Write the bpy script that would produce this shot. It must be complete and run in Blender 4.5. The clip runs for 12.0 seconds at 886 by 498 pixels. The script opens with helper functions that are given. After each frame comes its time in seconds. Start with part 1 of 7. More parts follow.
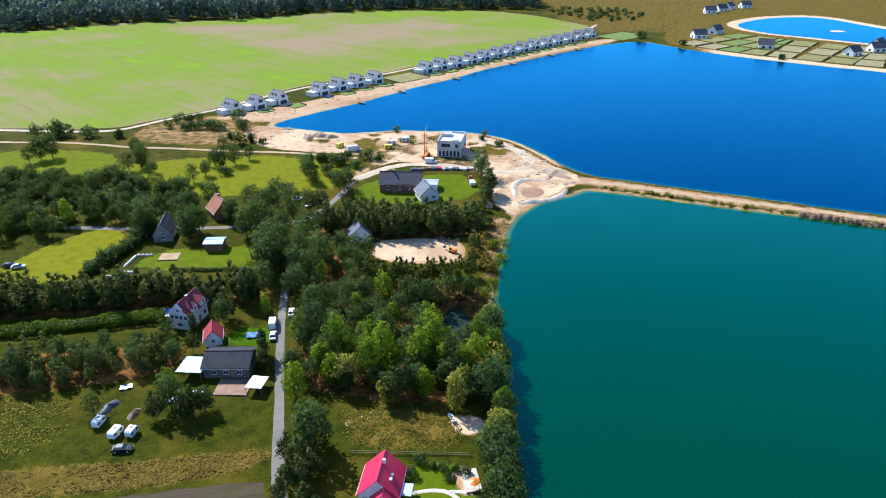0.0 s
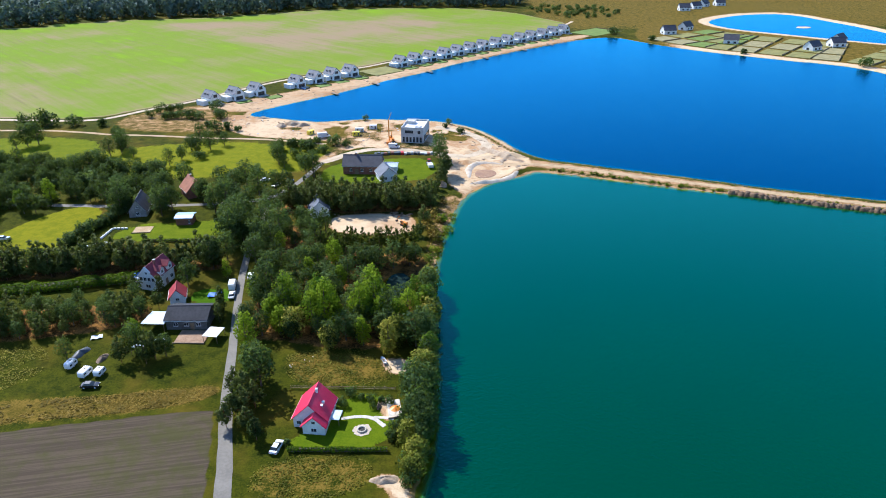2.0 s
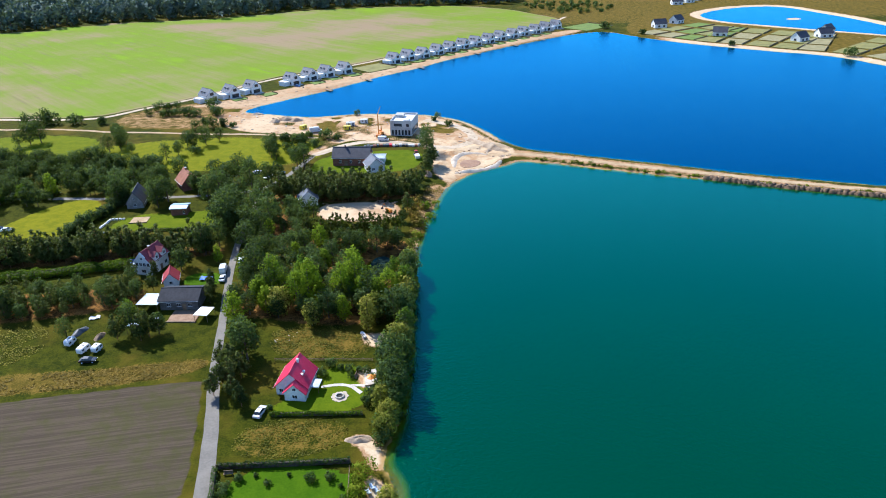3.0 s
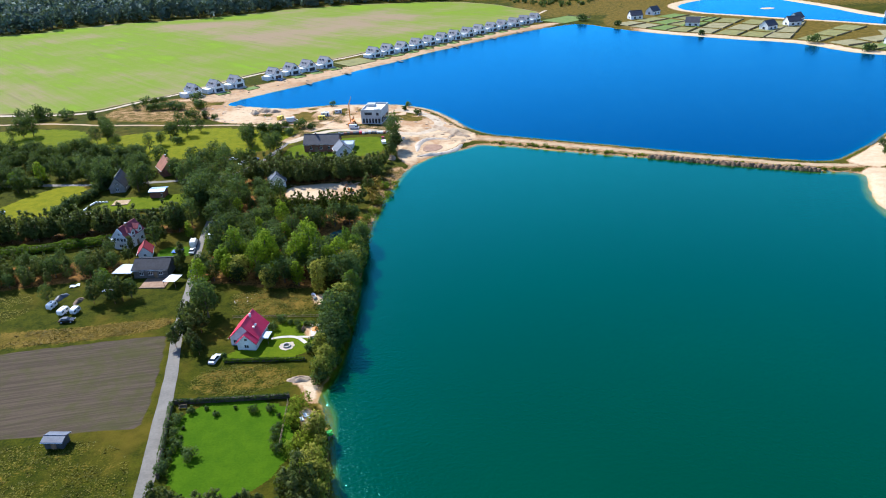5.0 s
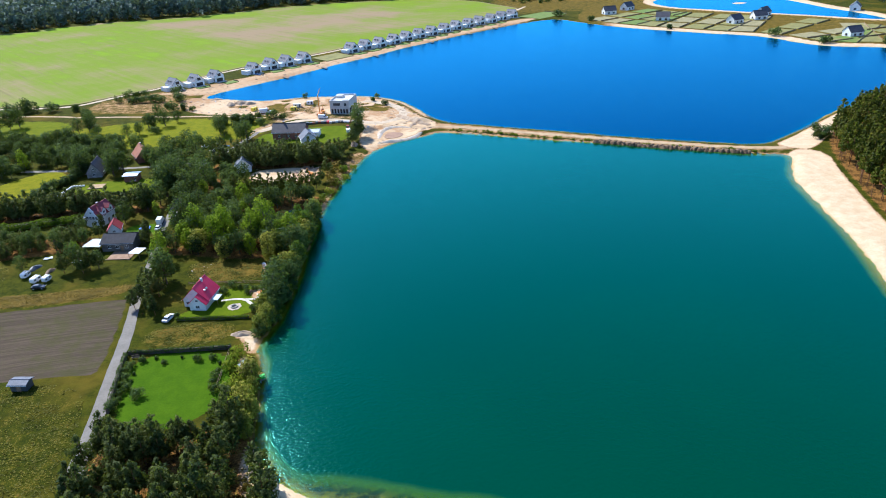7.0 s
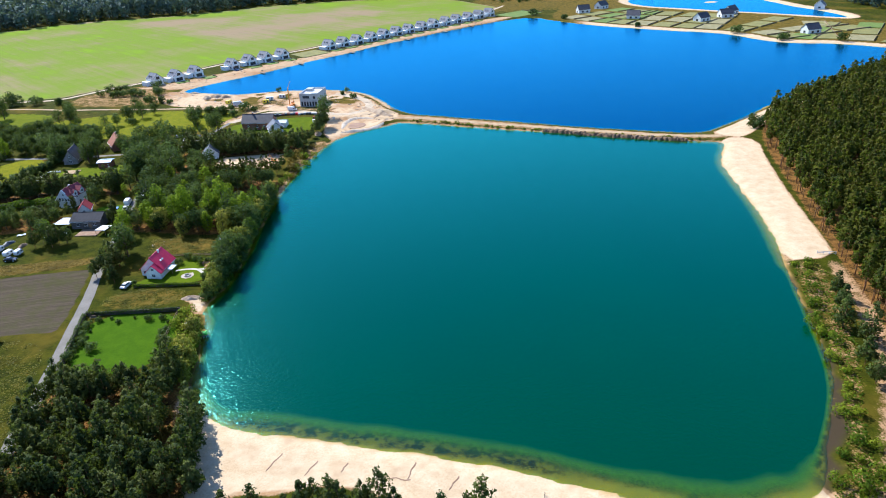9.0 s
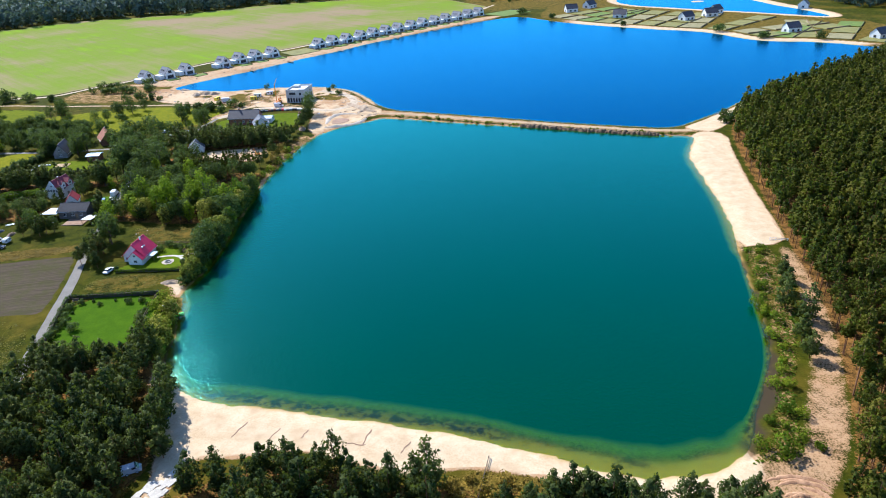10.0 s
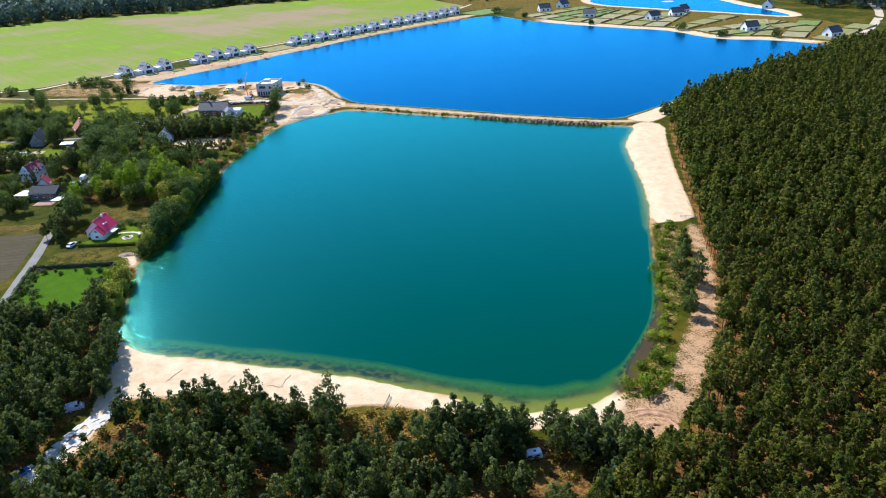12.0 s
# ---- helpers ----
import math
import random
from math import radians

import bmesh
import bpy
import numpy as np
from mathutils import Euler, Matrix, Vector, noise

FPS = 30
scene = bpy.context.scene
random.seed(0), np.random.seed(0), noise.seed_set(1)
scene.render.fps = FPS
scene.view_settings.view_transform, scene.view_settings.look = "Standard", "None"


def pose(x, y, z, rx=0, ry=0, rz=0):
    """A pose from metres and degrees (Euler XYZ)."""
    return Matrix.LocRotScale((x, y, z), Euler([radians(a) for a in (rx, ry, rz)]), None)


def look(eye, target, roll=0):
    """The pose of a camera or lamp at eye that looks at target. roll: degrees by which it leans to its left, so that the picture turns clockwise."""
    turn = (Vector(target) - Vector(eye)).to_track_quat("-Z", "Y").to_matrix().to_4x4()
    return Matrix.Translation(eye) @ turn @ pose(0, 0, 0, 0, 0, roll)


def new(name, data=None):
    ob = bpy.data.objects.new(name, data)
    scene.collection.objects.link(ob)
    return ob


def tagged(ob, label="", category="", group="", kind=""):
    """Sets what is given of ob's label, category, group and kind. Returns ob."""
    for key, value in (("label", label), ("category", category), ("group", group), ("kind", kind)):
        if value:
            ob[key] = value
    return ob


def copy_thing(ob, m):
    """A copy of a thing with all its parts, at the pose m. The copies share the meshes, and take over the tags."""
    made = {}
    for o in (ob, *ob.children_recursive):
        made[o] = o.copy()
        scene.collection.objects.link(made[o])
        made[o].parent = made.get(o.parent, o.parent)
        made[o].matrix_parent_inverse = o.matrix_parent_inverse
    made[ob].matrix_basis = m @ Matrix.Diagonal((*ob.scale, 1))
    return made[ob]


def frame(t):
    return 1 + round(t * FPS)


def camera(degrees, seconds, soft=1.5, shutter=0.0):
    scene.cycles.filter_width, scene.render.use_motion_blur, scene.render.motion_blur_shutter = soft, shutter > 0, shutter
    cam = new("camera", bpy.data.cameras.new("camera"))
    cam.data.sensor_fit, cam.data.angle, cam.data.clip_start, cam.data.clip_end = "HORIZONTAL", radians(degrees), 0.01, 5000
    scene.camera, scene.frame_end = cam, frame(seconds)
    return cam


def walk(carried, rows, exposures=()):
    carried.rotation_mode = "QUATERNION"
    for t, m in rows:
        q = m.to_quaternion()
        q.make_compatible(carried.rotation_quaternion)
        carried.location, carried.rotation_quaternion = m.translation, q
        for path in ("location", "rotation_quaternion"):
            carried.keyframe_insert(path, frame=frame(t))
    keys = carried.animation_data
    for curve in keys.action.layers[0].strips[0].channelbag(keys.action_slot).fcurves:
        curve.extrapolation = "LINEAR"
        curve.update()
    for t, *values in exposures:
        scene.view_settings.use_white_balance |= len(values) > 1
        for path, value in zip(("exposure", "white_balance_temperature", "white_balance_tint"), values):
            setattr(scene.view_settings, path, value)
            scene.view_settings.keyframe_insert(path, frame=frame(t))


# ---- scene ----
cam = camera(64.2, 12.0, 1.0)
PATH = [
    (0, (1.17, -0.968, 106.621), (1.162, 0.834, 105.755), -0.5),
    (0.5, (5.5, -6.644, 106.652), (5.484, -4.841, 105.786), -1.1),
    (1, (9.807, -12.426, 106.704), (9.79, -10.623, 105.84), -1.3),
    (1.5, (13.96, -18.41, 106.783), (13.959, -16.606, 105.918), -0.6),
    (2, (17.992, -24.688, 106.838), (17.993, -22.885, 105.971), -0.5),
    (2.5, (22.137, -31.07, 106.877), (22.129, -29.268, 106.01), -1.1),
    (3, (26.626, -37.303, 106.942), (26.61, -35.502, 106.073), -1.5),
    (5, (46.507, -61.063, 107.63), (46.474, -59.265, 106.755), -2.6),
    (5.5, (51.81, -66.796, 107.695), (51.775, -64.998, 106.818), -2.8),
    (6, (57.16, -72.506, 107.736), (57.124, -70.708, 106.859), -2.9),
    (6.5, (62.543, -78.17, 107.739), (62.504, -76.373, 106.862), -3.0),
    (7, (67.94, -83.811, 107.711), (67.901, -82.014, 106.833), -3.0),
    (9, (89.571, -106.208, 107.595), (89.533, -104.411, 106.719), -3.0),
    (9.5, (94.825, -111.789, 107.586), (94.787, -109.991, 106.71), -3.0),
    (10, (100.114, -117.438, 107.555), (100.076, -115.64, 106.679), -3.0),
    (10.5, (105.531, -123.182, 107.515), (105.494, -121.384, 106.639), -3.0),
    (11, (111.08, -128.953, 107.518), (111.044, -127.155, 106.643), -3.0),
    (11.5, (116.666, -134.65, 107.55), (116.631, -132.851, 106.676), -3.0),
    (12, (122.223, -140.26, 107.58), (122.194, -138.462, 106.706), -2.8),
]
walk(cam, [(t, look(eye, target, roll)) for t, eye, target, roll in PATH], [(0, 0.79, 5360, 13), (12, 0.79, 5360, 13)])

# ---- world and sun ----
SUN_AZ, SUN_EL = radians(42), radians(43)  # sun stands ahead of the first view and to its west
world = bpy.data.worlds.new("sky")
scene.world = world
world.use_nodes = True
wn = world.node_tree.nodes
sky = wn.new("ShaderNodeTexSky")
sky.sky_type, sky.sun_disc = "NISHITA", False
sky.sun_elevation, sky.sun_rotation = SUN_EL, -SUN_AZ
sky.air_density, sky.dust_density, sky.ozone_density = 1.0, 0.0, 3.5
world.node_tree.links.new(sky.outputs[0], wn["Background"].inputs[0])
wn["Background"].inputs[1].default_value = 0.12
sun = new("sun", bpy.data.lights.new("sun", "SUN"))
sun.data.energy, sun.data.angle, sun.data.color = 5.0, radians(0.5), (1.0, 0.90, 0.73)
sun.matrix_world = look((0, 0, 300), (math.sin(SUN_AZ) * math.cos(SUN_EL) * 100, -math.cos(SUN_AZ) * math.cos(SUN_EL) * 100, 300 - math.sin(SUN_EL) * 100))

# ---- numeric helpers ----
LAKE_Z = -0.6


def smooth(a, b, x):
    u = np.clip((x - a) / (b - a), 0, 1)
    return u * u * (3 - 2 * u)


def vnoise(x, y, size, seed=0):
    """Smooth value noise in 0..1 with cells of that size."""
    g = np.random.RandomState(seed + 11).rand(256, 256)
    u, v = np.asarray(x) / size, np.asarray(y) / size
    i, j = np.floor(u).astype(int), np.floor(v).astype(int)
    fu, fv = u - i, v - j
    fu, fv = fu * fu * (3 - 2 * fu), fv * fv * (3 - 2 * fv)
    i0, i1, j0, j1 = i % 256, (i + 1) % 256, j % 256, (j + 1) % 256
    return (g[i0, j0] * (1 - fu) + g[i1, j0] * fu) * (1 - fv) + (g[i0, j1] * (1 - fu) + g[i1, j1] * fu) * fv


def rounded(pts, turns=2, closed=True):
    """Corner cutting of an outline."""
    p = np.array(pts, float)
    for _ in range(turns):
        q = np.roll(p, -1, 0) if closed else p[1:]
        a = p if closed else p[:-1]
        out = np.empty((len(a) * 2, 2))
        out[0::2], out[1::2] = a * 0.75 + q * 0.25, a * 0.25 + q * 0.75
        p = out if closed else np.vstack([p[:1], out, p[-1:]])
    return p


def line_dist(x, y, pts, closed):
    d = np.full(x.shape, 1e9)
    n = len(pts)
    for k in range(n if closed else n - 1):
        (ax, ay), (bx, by) = pts[k], pts[(k + 1) % n]
        ex, ey = bx - ax, by - ay
        u = np.clip(((x - ax) * ex + (y - ay) * ey) / max(ex * ex + ey * ey, 1e-9), 0, 1)
        d = np.minimum(d, (x - ax - u * ex) ** 2 + (y - ay - u * ey) ** 2)
    return np.sqrt(d)


def inside(x, y, pts):
    c = np.zeros(x.shape, bool)
    n = len(pts)
    for k in range(n):
        (ax, ay), (bx, by) = pts[k], pts[(k + 1) % n]
        if ay != by:
            c ^= ((ay > y) != (by > y)) & (x < (bx - ax) * (y - ay) / (by - ay) + ax)
    return c


def area_dist(x, y, pts, reach=40):
    """Signed distance to an outline, negative inside; 1e3 beyond its reach."""
    x, y = np.asarray(x, float), np.asarray(y, float)
    out = np.full(x.shape, 1e3)
    p = np.asarray(pts)
    near = (x > p[:, 0].min() - reach) & (x < p[:, 0].max() + reach) & (y > p[:, 1].min() - reach) & (y < p[:, 1].max() + reach)
    if near.any():
        d = line_dist(x[near], y[near], p, True)
        out[near] = np.where(inside(x[near], y[near], p), -d, d)
    return out


def path_dist(x, y, pts, reach=30):
    x, y = np.asarray(x, float), np.asarray(y, float)
    out = np.full(x.shape, 1e3)
    p = np.asarray(pts)
    near = (x > p[:, 0].min() - reach) & (x < p[:, 0].max() + reach) & (y > p[:, 1].min() - reach) & (y < p[:, 1].max() + reach)
    if near.any():
        out[near] = line_dist(x[near], y[near], p, False)
    return out


# ---- the plan, in metres ----
NEAR_LAKE = rounded([(20, 42), (25, 32), (34, 25), (44, 22), (60, 18), (82, 13), (103, 7), (112, 2.8), (123, -2.5), (134, -7.3), (148, -8), (155, -5.3), (161, 0),
                     (164, 7), (171, 18), (178, 30), (183, 45), (187, 63), (194, 93), (199, 115), (203, 140), (206, 178), (208, 192), (216, 209), (219, 219),
                     (207, 222), (188, 228), (167, 236), (141, 248), (117, 256), (92, 267), (70, 276), (60, 279), (53, 272), (42, 267), (33, 258), (25, 244), (20, 219), (17, 199),
                     (15, 178), (15.5, 158), (14.5, 142), (16, 125), (15.5, 108), (15, 95), (12, 86), (11, 79), (14.5, 74), (16, 66), (18, 55)])
FAR_LAKE = rounded([(-99, 381), (-83, 400), (-62, 421), (-47, 437), (-31, 456), (-19, 473), (3, 493), (28, 526), (50, 547), (75, 573), (101, 597), (130, 622), (147, 635), (170, 646), (182, 641),
                    (192, 624), (211, 596), (240, 565), (265, 546), (289, 526), (312, 512), (328, 493), (338, 464), (356, 448), (376, 442), (393, 431), (412, 411), (428, 399),
                    (416, 386), (370, 352), (322, 320), (296, 302), (268, 281), (242, 256), (226, 243), (215, 234.5), (199, 238), (182, 245), (158, 254), (135, 265), (109, 276.5),
                    (82, 289), (64, 297), (54, 313), (47, 331), (34, 354), (12, 367), (-6, 368), (-26, 371), (-40, 366), (-56, 366), (-75, 373)])
THIRD_LAKE = rounded([(290, 735), (300, 690), (330, 662), (372, 622), (400, 600), (430, 570), (449, 549), (452, 570), (445, 610), (436, 637), (430, 690), (418, 735), (404, 790), (365, 792), (326, 774)])
POND = rounded([(0, 180), (5, 182), (9, 176), (9, 168), (6, 163), (1, 165), (-1, 172)])
ISLAND = rounded([(366, 690), (378, 688), (384, 694), (380, 700), (368, 699)])

SOUTH_BEACH = rounded([(19, 44), (24, 35), (45, 28), (80, 16), (103, 10), (124, 2), (150, -2), (160, 2), (163, -6), (156, -15), (138, -15), (126, -10), (112, -6), (100, -3), (88, -6), (76, -1), (61, 5), (50, 2), (38, 3),
                       (38, -6), (36, -16), (32, -27), (26, -26), (30, -15), (33, -9), (31, 4), (23, 20), (18, 34)])
EAST_BEACH = rounded([(193, 95), (211, 96), (214, 108), (220, 150), (229, 195), (235, 217), (226, 226), (214, 216), (203, 190), (200, 150)], 1)
EAST_SAND = rounded([(154, -8), (162, -4), (172, -2), (175, 5), (181, 18), (187, 28), (193, 42), (198, 57), (203, 75), (206, 94), (212, 95), (209, 74), (204.5, 55), (200, 40), (195, 26), (190, 15), (186, 5), (180, -5), (174, -13), (166, -20), (158, -18), (154, -12)])
NE_SAND = rounded([(216, 232), (228, 241), (243, 255), (270, 280), (298, 300), (360, 342), (362, 337), (300, 293), (276, 271), (250, 246), (236, 228), (228, 222)])
WORKS = rounded([(-112, 385), (-95, 378), (-72, 369), (-40, 362), (-26, 368), (12, 364), (30, 351), (45, 325), (52, 306), (62, 294), (56, 280), (44, 270), (33, 260), (27, 248), (20, 262), (19, 285), (17, 300),
                 (-5, 309), (-22, 318), (-32, 306), (-38, 292), (-44, 288), (-42, 300), (-34, 314), (-42, 330), (-62, 330), (-90, 338), (-112, 368)])
EAST_BANK = rounded([(158, -5), (163, -1), (167, 3), (171, 12), (176, 22), (182, 34), (185, 51), (190, 70), (195, 95), (206, 95), (202, 76), (197, 60), (192, 45), (185, 30), (179, 18), (175, 6), (171, -3), (164, -6)])
DIKE = rounded([(52, 296), (64, 294), (82, 286), (110, 273.5), (136, 262), (160, 251), (184, 241.5), (200, 234), (214, 230), (228, 232), (222, 222), (206, 225), (188, 231), (166, 239), (141, 250), (117, 259), (92, 270), (70, 279), (56, 284)], 1)
WEST_BANK = rounded([(18, 252), (27, 248), (22, 228), (19, 205), (16, 180), (12, 182), (12, 200), (14, 225)])
SITE_GREENS = [rounded(p) for p in ([(12, 344), (19, 349), (30, 335), (32, 325), (20.5, 325.5), (13, 332)], [(19, 366), (38, 356), (45, 336), (49.5, 319), (46, 317), (40, 342), (31, 354)],
                                    [(-46.5, 364), (-32.5, 365), (-33, 347), (-36.5, 334), (-44, 337)], [(-24, 355), (-15.5, 362), (-13, 348), (-19, 339.5)])]
YARD = rounded([(-26, 228), (-10, 230), (8, 229), (8, 209), (-8, 209), (-24, 212)])
COVES = [rounded([(1, 131), (9, 131.5), (11, 126), (6, 123.5), (3, 125)]), rounded([(2, 88), (8, 89), (12, 83), (12, 77), (9, 78), (6, 84)]), rounded([(7, 76), (12, 75), (14, 68), (10, 67)]),
         rounded([(2, 114), (6, 115), (7, 107), (4, 105)])]
VILLA_STRIP = rounded([(-140, 392), (-118, 392), (-98, 384), (-82, 400), (-46, 438), (-19, 474), (3, 494), (50, 548), (101, 598), (147, 636), (160, 650), (150, 660), (120, 640), (70, 592), (20, 535), (-24, 492), (-50, 468), (-90, 430), (-116, 408)])
BARE_CROP = rounded([(-290, 752), (-225, 772), (60, 760), (60, 655), (0, 628), (-68, 566), (-130, 612), (-205, 680)])
BARE_CROP_WEST = rounded([(-345, 540), (-295, 512), (-200, 396), (-255, 404), (-310, 425)])
CROP_FIELD = rounded([(-700, 380), (-243, 379), (-182, 373), (-160, 397), (-136, 417), (-106, 463), (-88, 484), (-40, 519), (-20, 543), (20, 575), (80, 640), (130, 690), (150, 729), (133, 761),
                      (104, 815), (56, 857), (-22, 872), (-120, 858), (-214, 812), (-246, 793), (-352, 782), (-426, 715), (-700, 720)], 1)
PLOUGH = rounded([(-120, 97), (-84, 102.5), (-38, 111), (-36, 108), (-28.5, 71), (-31, 69.5), (-60, 67.5), (-120, 64)], 1)
LAWN = rounded([(-22.5, 78.2), (4.5, 79), (8, 66), (8, 56), (2, 47), (-11, 45), (-18.5, 55)], 1)
GARDEN = rounded([(-18, 96), (5, 96), (7, 108), (3, 116), (-6, 115), (-14, 103)], 1)
SHED_GREEN = rounded([(-60, 170), (-48, 170), (-46.5, 161), (-59, 161)], 1)
MEADOW = rounded([(-150, 190), (-131, 186), (-116, 202), (-114, 236), (-130, 242), (-146, 215)])
HOUSEGREEN = rounded([(-106, 206), (-62, 206), (-64, 226), (-80, 222), (-98, 222)])
PALE = rounded([(-160, 310), (-120, 325), (-83, 328), (-62, 318), (-36, 314), (-34, 284), (-70, 275), (-106, 271), (-136, 285)])
NORTHGREEN = rounded([(-240, 336), (-162, 339), (-148, 300), (-177, 286), (-200, 290), (-240, 295)])
BARNGREEN = rounded([(-37, 268), (-35, 290), (-10, 297), (14, 297), (16, 272), (-6, 263), (-24, 264)], 1)
DRY_STRIP = rounded([(-130, 104), (-84, 104.5), (-38, 113), (-37, 121.5), (-60, 116.5), (-100, 113), (-130, 115)])
HEATH = rounded([(-120, 62), (-60, 65), (-30, 67), (-22, 45), (-15, 10), (-40, -30), (-120, -30)])
SCRAPE = rounded([(-170, 374), (-150, 395), (-122, 408), (-104, 386), (-92, 350), (-110, 342), (-160, 350)])
GLADE = rounded([(94, -6), (106, -3), (122, -9), (136, -14), (132, -24), (118, -20), (108, -26), (98, -20)])
ROUGH = rounded([(-22, 95), (4, 95), (2, 82), (-24, 80)])
ROUGH_NORTH = rounded([(-26, 136), (0, 136), (8, 120), (-10, 118), (-22, 121)])
FAR_PLOTS = rounded([(190, 632), (212, 600), (266, 550), (330, 496), (376, 446), (430, 402), (470, 430), (470, 520), (440, 548), (398, 594), (330, 655), (288, 690), (260, 760), (220, 720)])
FOREST_EAST = rounded([(246, 240), (235.5, 213), (227, 172), (218.5, 130), (212.5, 98), (208, 80), (204.5, 60), (200, 42), (195, 28), (188, 9), (179, -10), (169, -21), (160, -31), (150, -41), (120, -52), (130, -62), (210, -62), (236, 0), (304, 100), (370, 200), (436, 300), (500, 400), (500, 420), (432, 395), (372, 347), (300, 294), (262, 258)], 1)
ROAD = rounded([(-10, -60), (-12.5, 0), (-15.5, 22), (-20.5, 50), (-23.5, 65), (-29, 92), (-34.5, 112), (-39.5, 138), (-43, 155), (-47.3, 178), (-50, 200), (-51, 225), (-53, 246)], 2, False)
CROSS_ROAD = rounded([(-190, 244), (-150, 242), (-118, 240), (-90, 240), (-53, 244), (-46, 262), (-41, 280), (-38, 293)], 2, False)
GRAVEL_ROAD = rounded([(-420, 383), (-300, 378), (-242, 375), (-212, 371), (-181, 370), (-170, 378), (-158, 394), (-134, 415), (-123, 434), (-104, 459), (-86, 479), (-38, 516), (-18, 539), (20, 571), (80, 636), (130, 690), (156, 745)], 2, False)
DIRT_ROAD = rounded([(-300, 356), (-229, 352), (-190, 350), (-163, 343), (-137, 340), (-106, 334), (-73, 331), (-40, 322)], 2, False)
LOOP_TRACK = rounded([(-38, 293), (-22, 312), (-4, 312), (14, 305), (30, 298), (42, 312), (38, 330), (28, 344), (14, 352)], 2, False)
DIKE_TRACK = rounded([(30, 296), (46, 288), (66, 287), (82, 280), (112, 266.5), (138, 256), (162, 245.5), (186, 236), (203, 229.5), (222, 227)], 2, False)
PLOT_ROAD = rounded([(428, 398), (445, 430), (480, 470), (540, 560), (580, 700)], 2, False)


def height(x, y):
    """The ground's height."""
    x, y = np.asarray(x, float), np.asarray(y, float)
    h = 0.5 * (vnoise(x, y, 37, 1) - 0.5) + 0.22 * (vnoise(x, y, 9, 2) - 0.5)
    built = np.minimum.reduce([path_dist(x, y, ROAD) - 5, path_dist(x, y, GRAVEL_ROAD) - 5, area_dist(x, y, LAWN), area_dist(x, y, GARDEN)])
    h = h * smooth(0, 8, built)
    works = smooth(3, -6, area_dist(x, y, WORKS)) * smooth(0, 10, path_dist(x, y, LOOP_TRACK)) * smooth(0, 8, path_dist(x, y, DIKE_TRACK))
    h = h + works * smooth(262, 275, y) * 2.2 * smooth(0.62, 0.9, vnoise(x, y, 7.5, 5)) * smooth(320, 300, y) * smooth(20, 30, x)
    lake = np.minimum.reduce([area_dist(x, y, NEAR_LAKE), area_dist(x, y, FAR_LAKE), area_dist(x, y, THIRD_LAKE), area_dist(x, y, POND)])
    lake = np.maximum(lake, -area_dist(x, y, ISLAND))
    lake = lake + 1.6 * (vnoise(x, y, 6, 3) - 0.5) + 0.9 * (vnoise(x, y, 2.3, 4) - 0.5)
    rise = smooth(-0.5, 5, lake)
    h = LAKE_Z + (h - LAKE_Z) * rise + np.where(lake < 0, np.maximum(lake * 0.22, -3.5), 0)
    return h


LEVEL_X, LEVEL_Y = np.arange(-300, 560, 1.5), np.arange(-90, 900, 1.5)
LEVEL = height(*np.meshgrid(LEVEL_X, LEVEL_Y))


def ground_z(x, y):
    """The ground's height at one place, from a table."""
    i, j = int(np.clip((x + 300) / 1.5, 0, len(LEVEL_X) - 2)), int(np.clip((y + 90) / 1.5, 0, len(LEVEL_Y) - 2))
    return float(LEVEL[j : j + 2, i : i + 2].mean())


# ---- mesh helpers ----
def mesh_from(name, verts, faces, mats, smooth_shade=False):
    me = bpy.data.meshes.new(name)
    me.from_pydata([tuple(v) for v in verts], [], [tuple(f) for f in faces])
    for m in mats if isinstance(mats, (list, tuple)) else [mats]:
        me.materials.append(m)
    if smooth_shade:
        me.shade_smooth()
    me.update()
    return me


def quick_mesh(name, verts, quads, mat, normals=None):
    """A mesh from numpy arrays, of triangles or quads alone; normals: one for each vertex, for soft leaf shading."""
    me = bpy.data.meshes.new(name)
    n, k = quads.shape
    me.vertices.add(len(verts))
    me.vertices.foreach_set("co", np.ascontiguousarray(verts, np.float32).ravel())
    me.loops.add(n * k)
    me.loops.foreach_set("vertex_index", np.ascontiguousarray(quads, np.int32).ravel())
    me.polygons.add(n)
    me.polygons.foreach_set("loop_start", np.arange(0, n * k, k, dtype=np.int32))
    me.polygons.foreach_set("loop_total", np.full(n, k, np.int32))
    me.materials.append(mat)
    me.update(calc_edges=True)
    me.validate()
    if normals is not None:
        at = me.attributes.new("custom_normal", "FLOAT_VECTOR", "POINT")
        at.data.foreach_set("vector", np.ascontiguousarray(normals, np.float32).ravel())
    return me


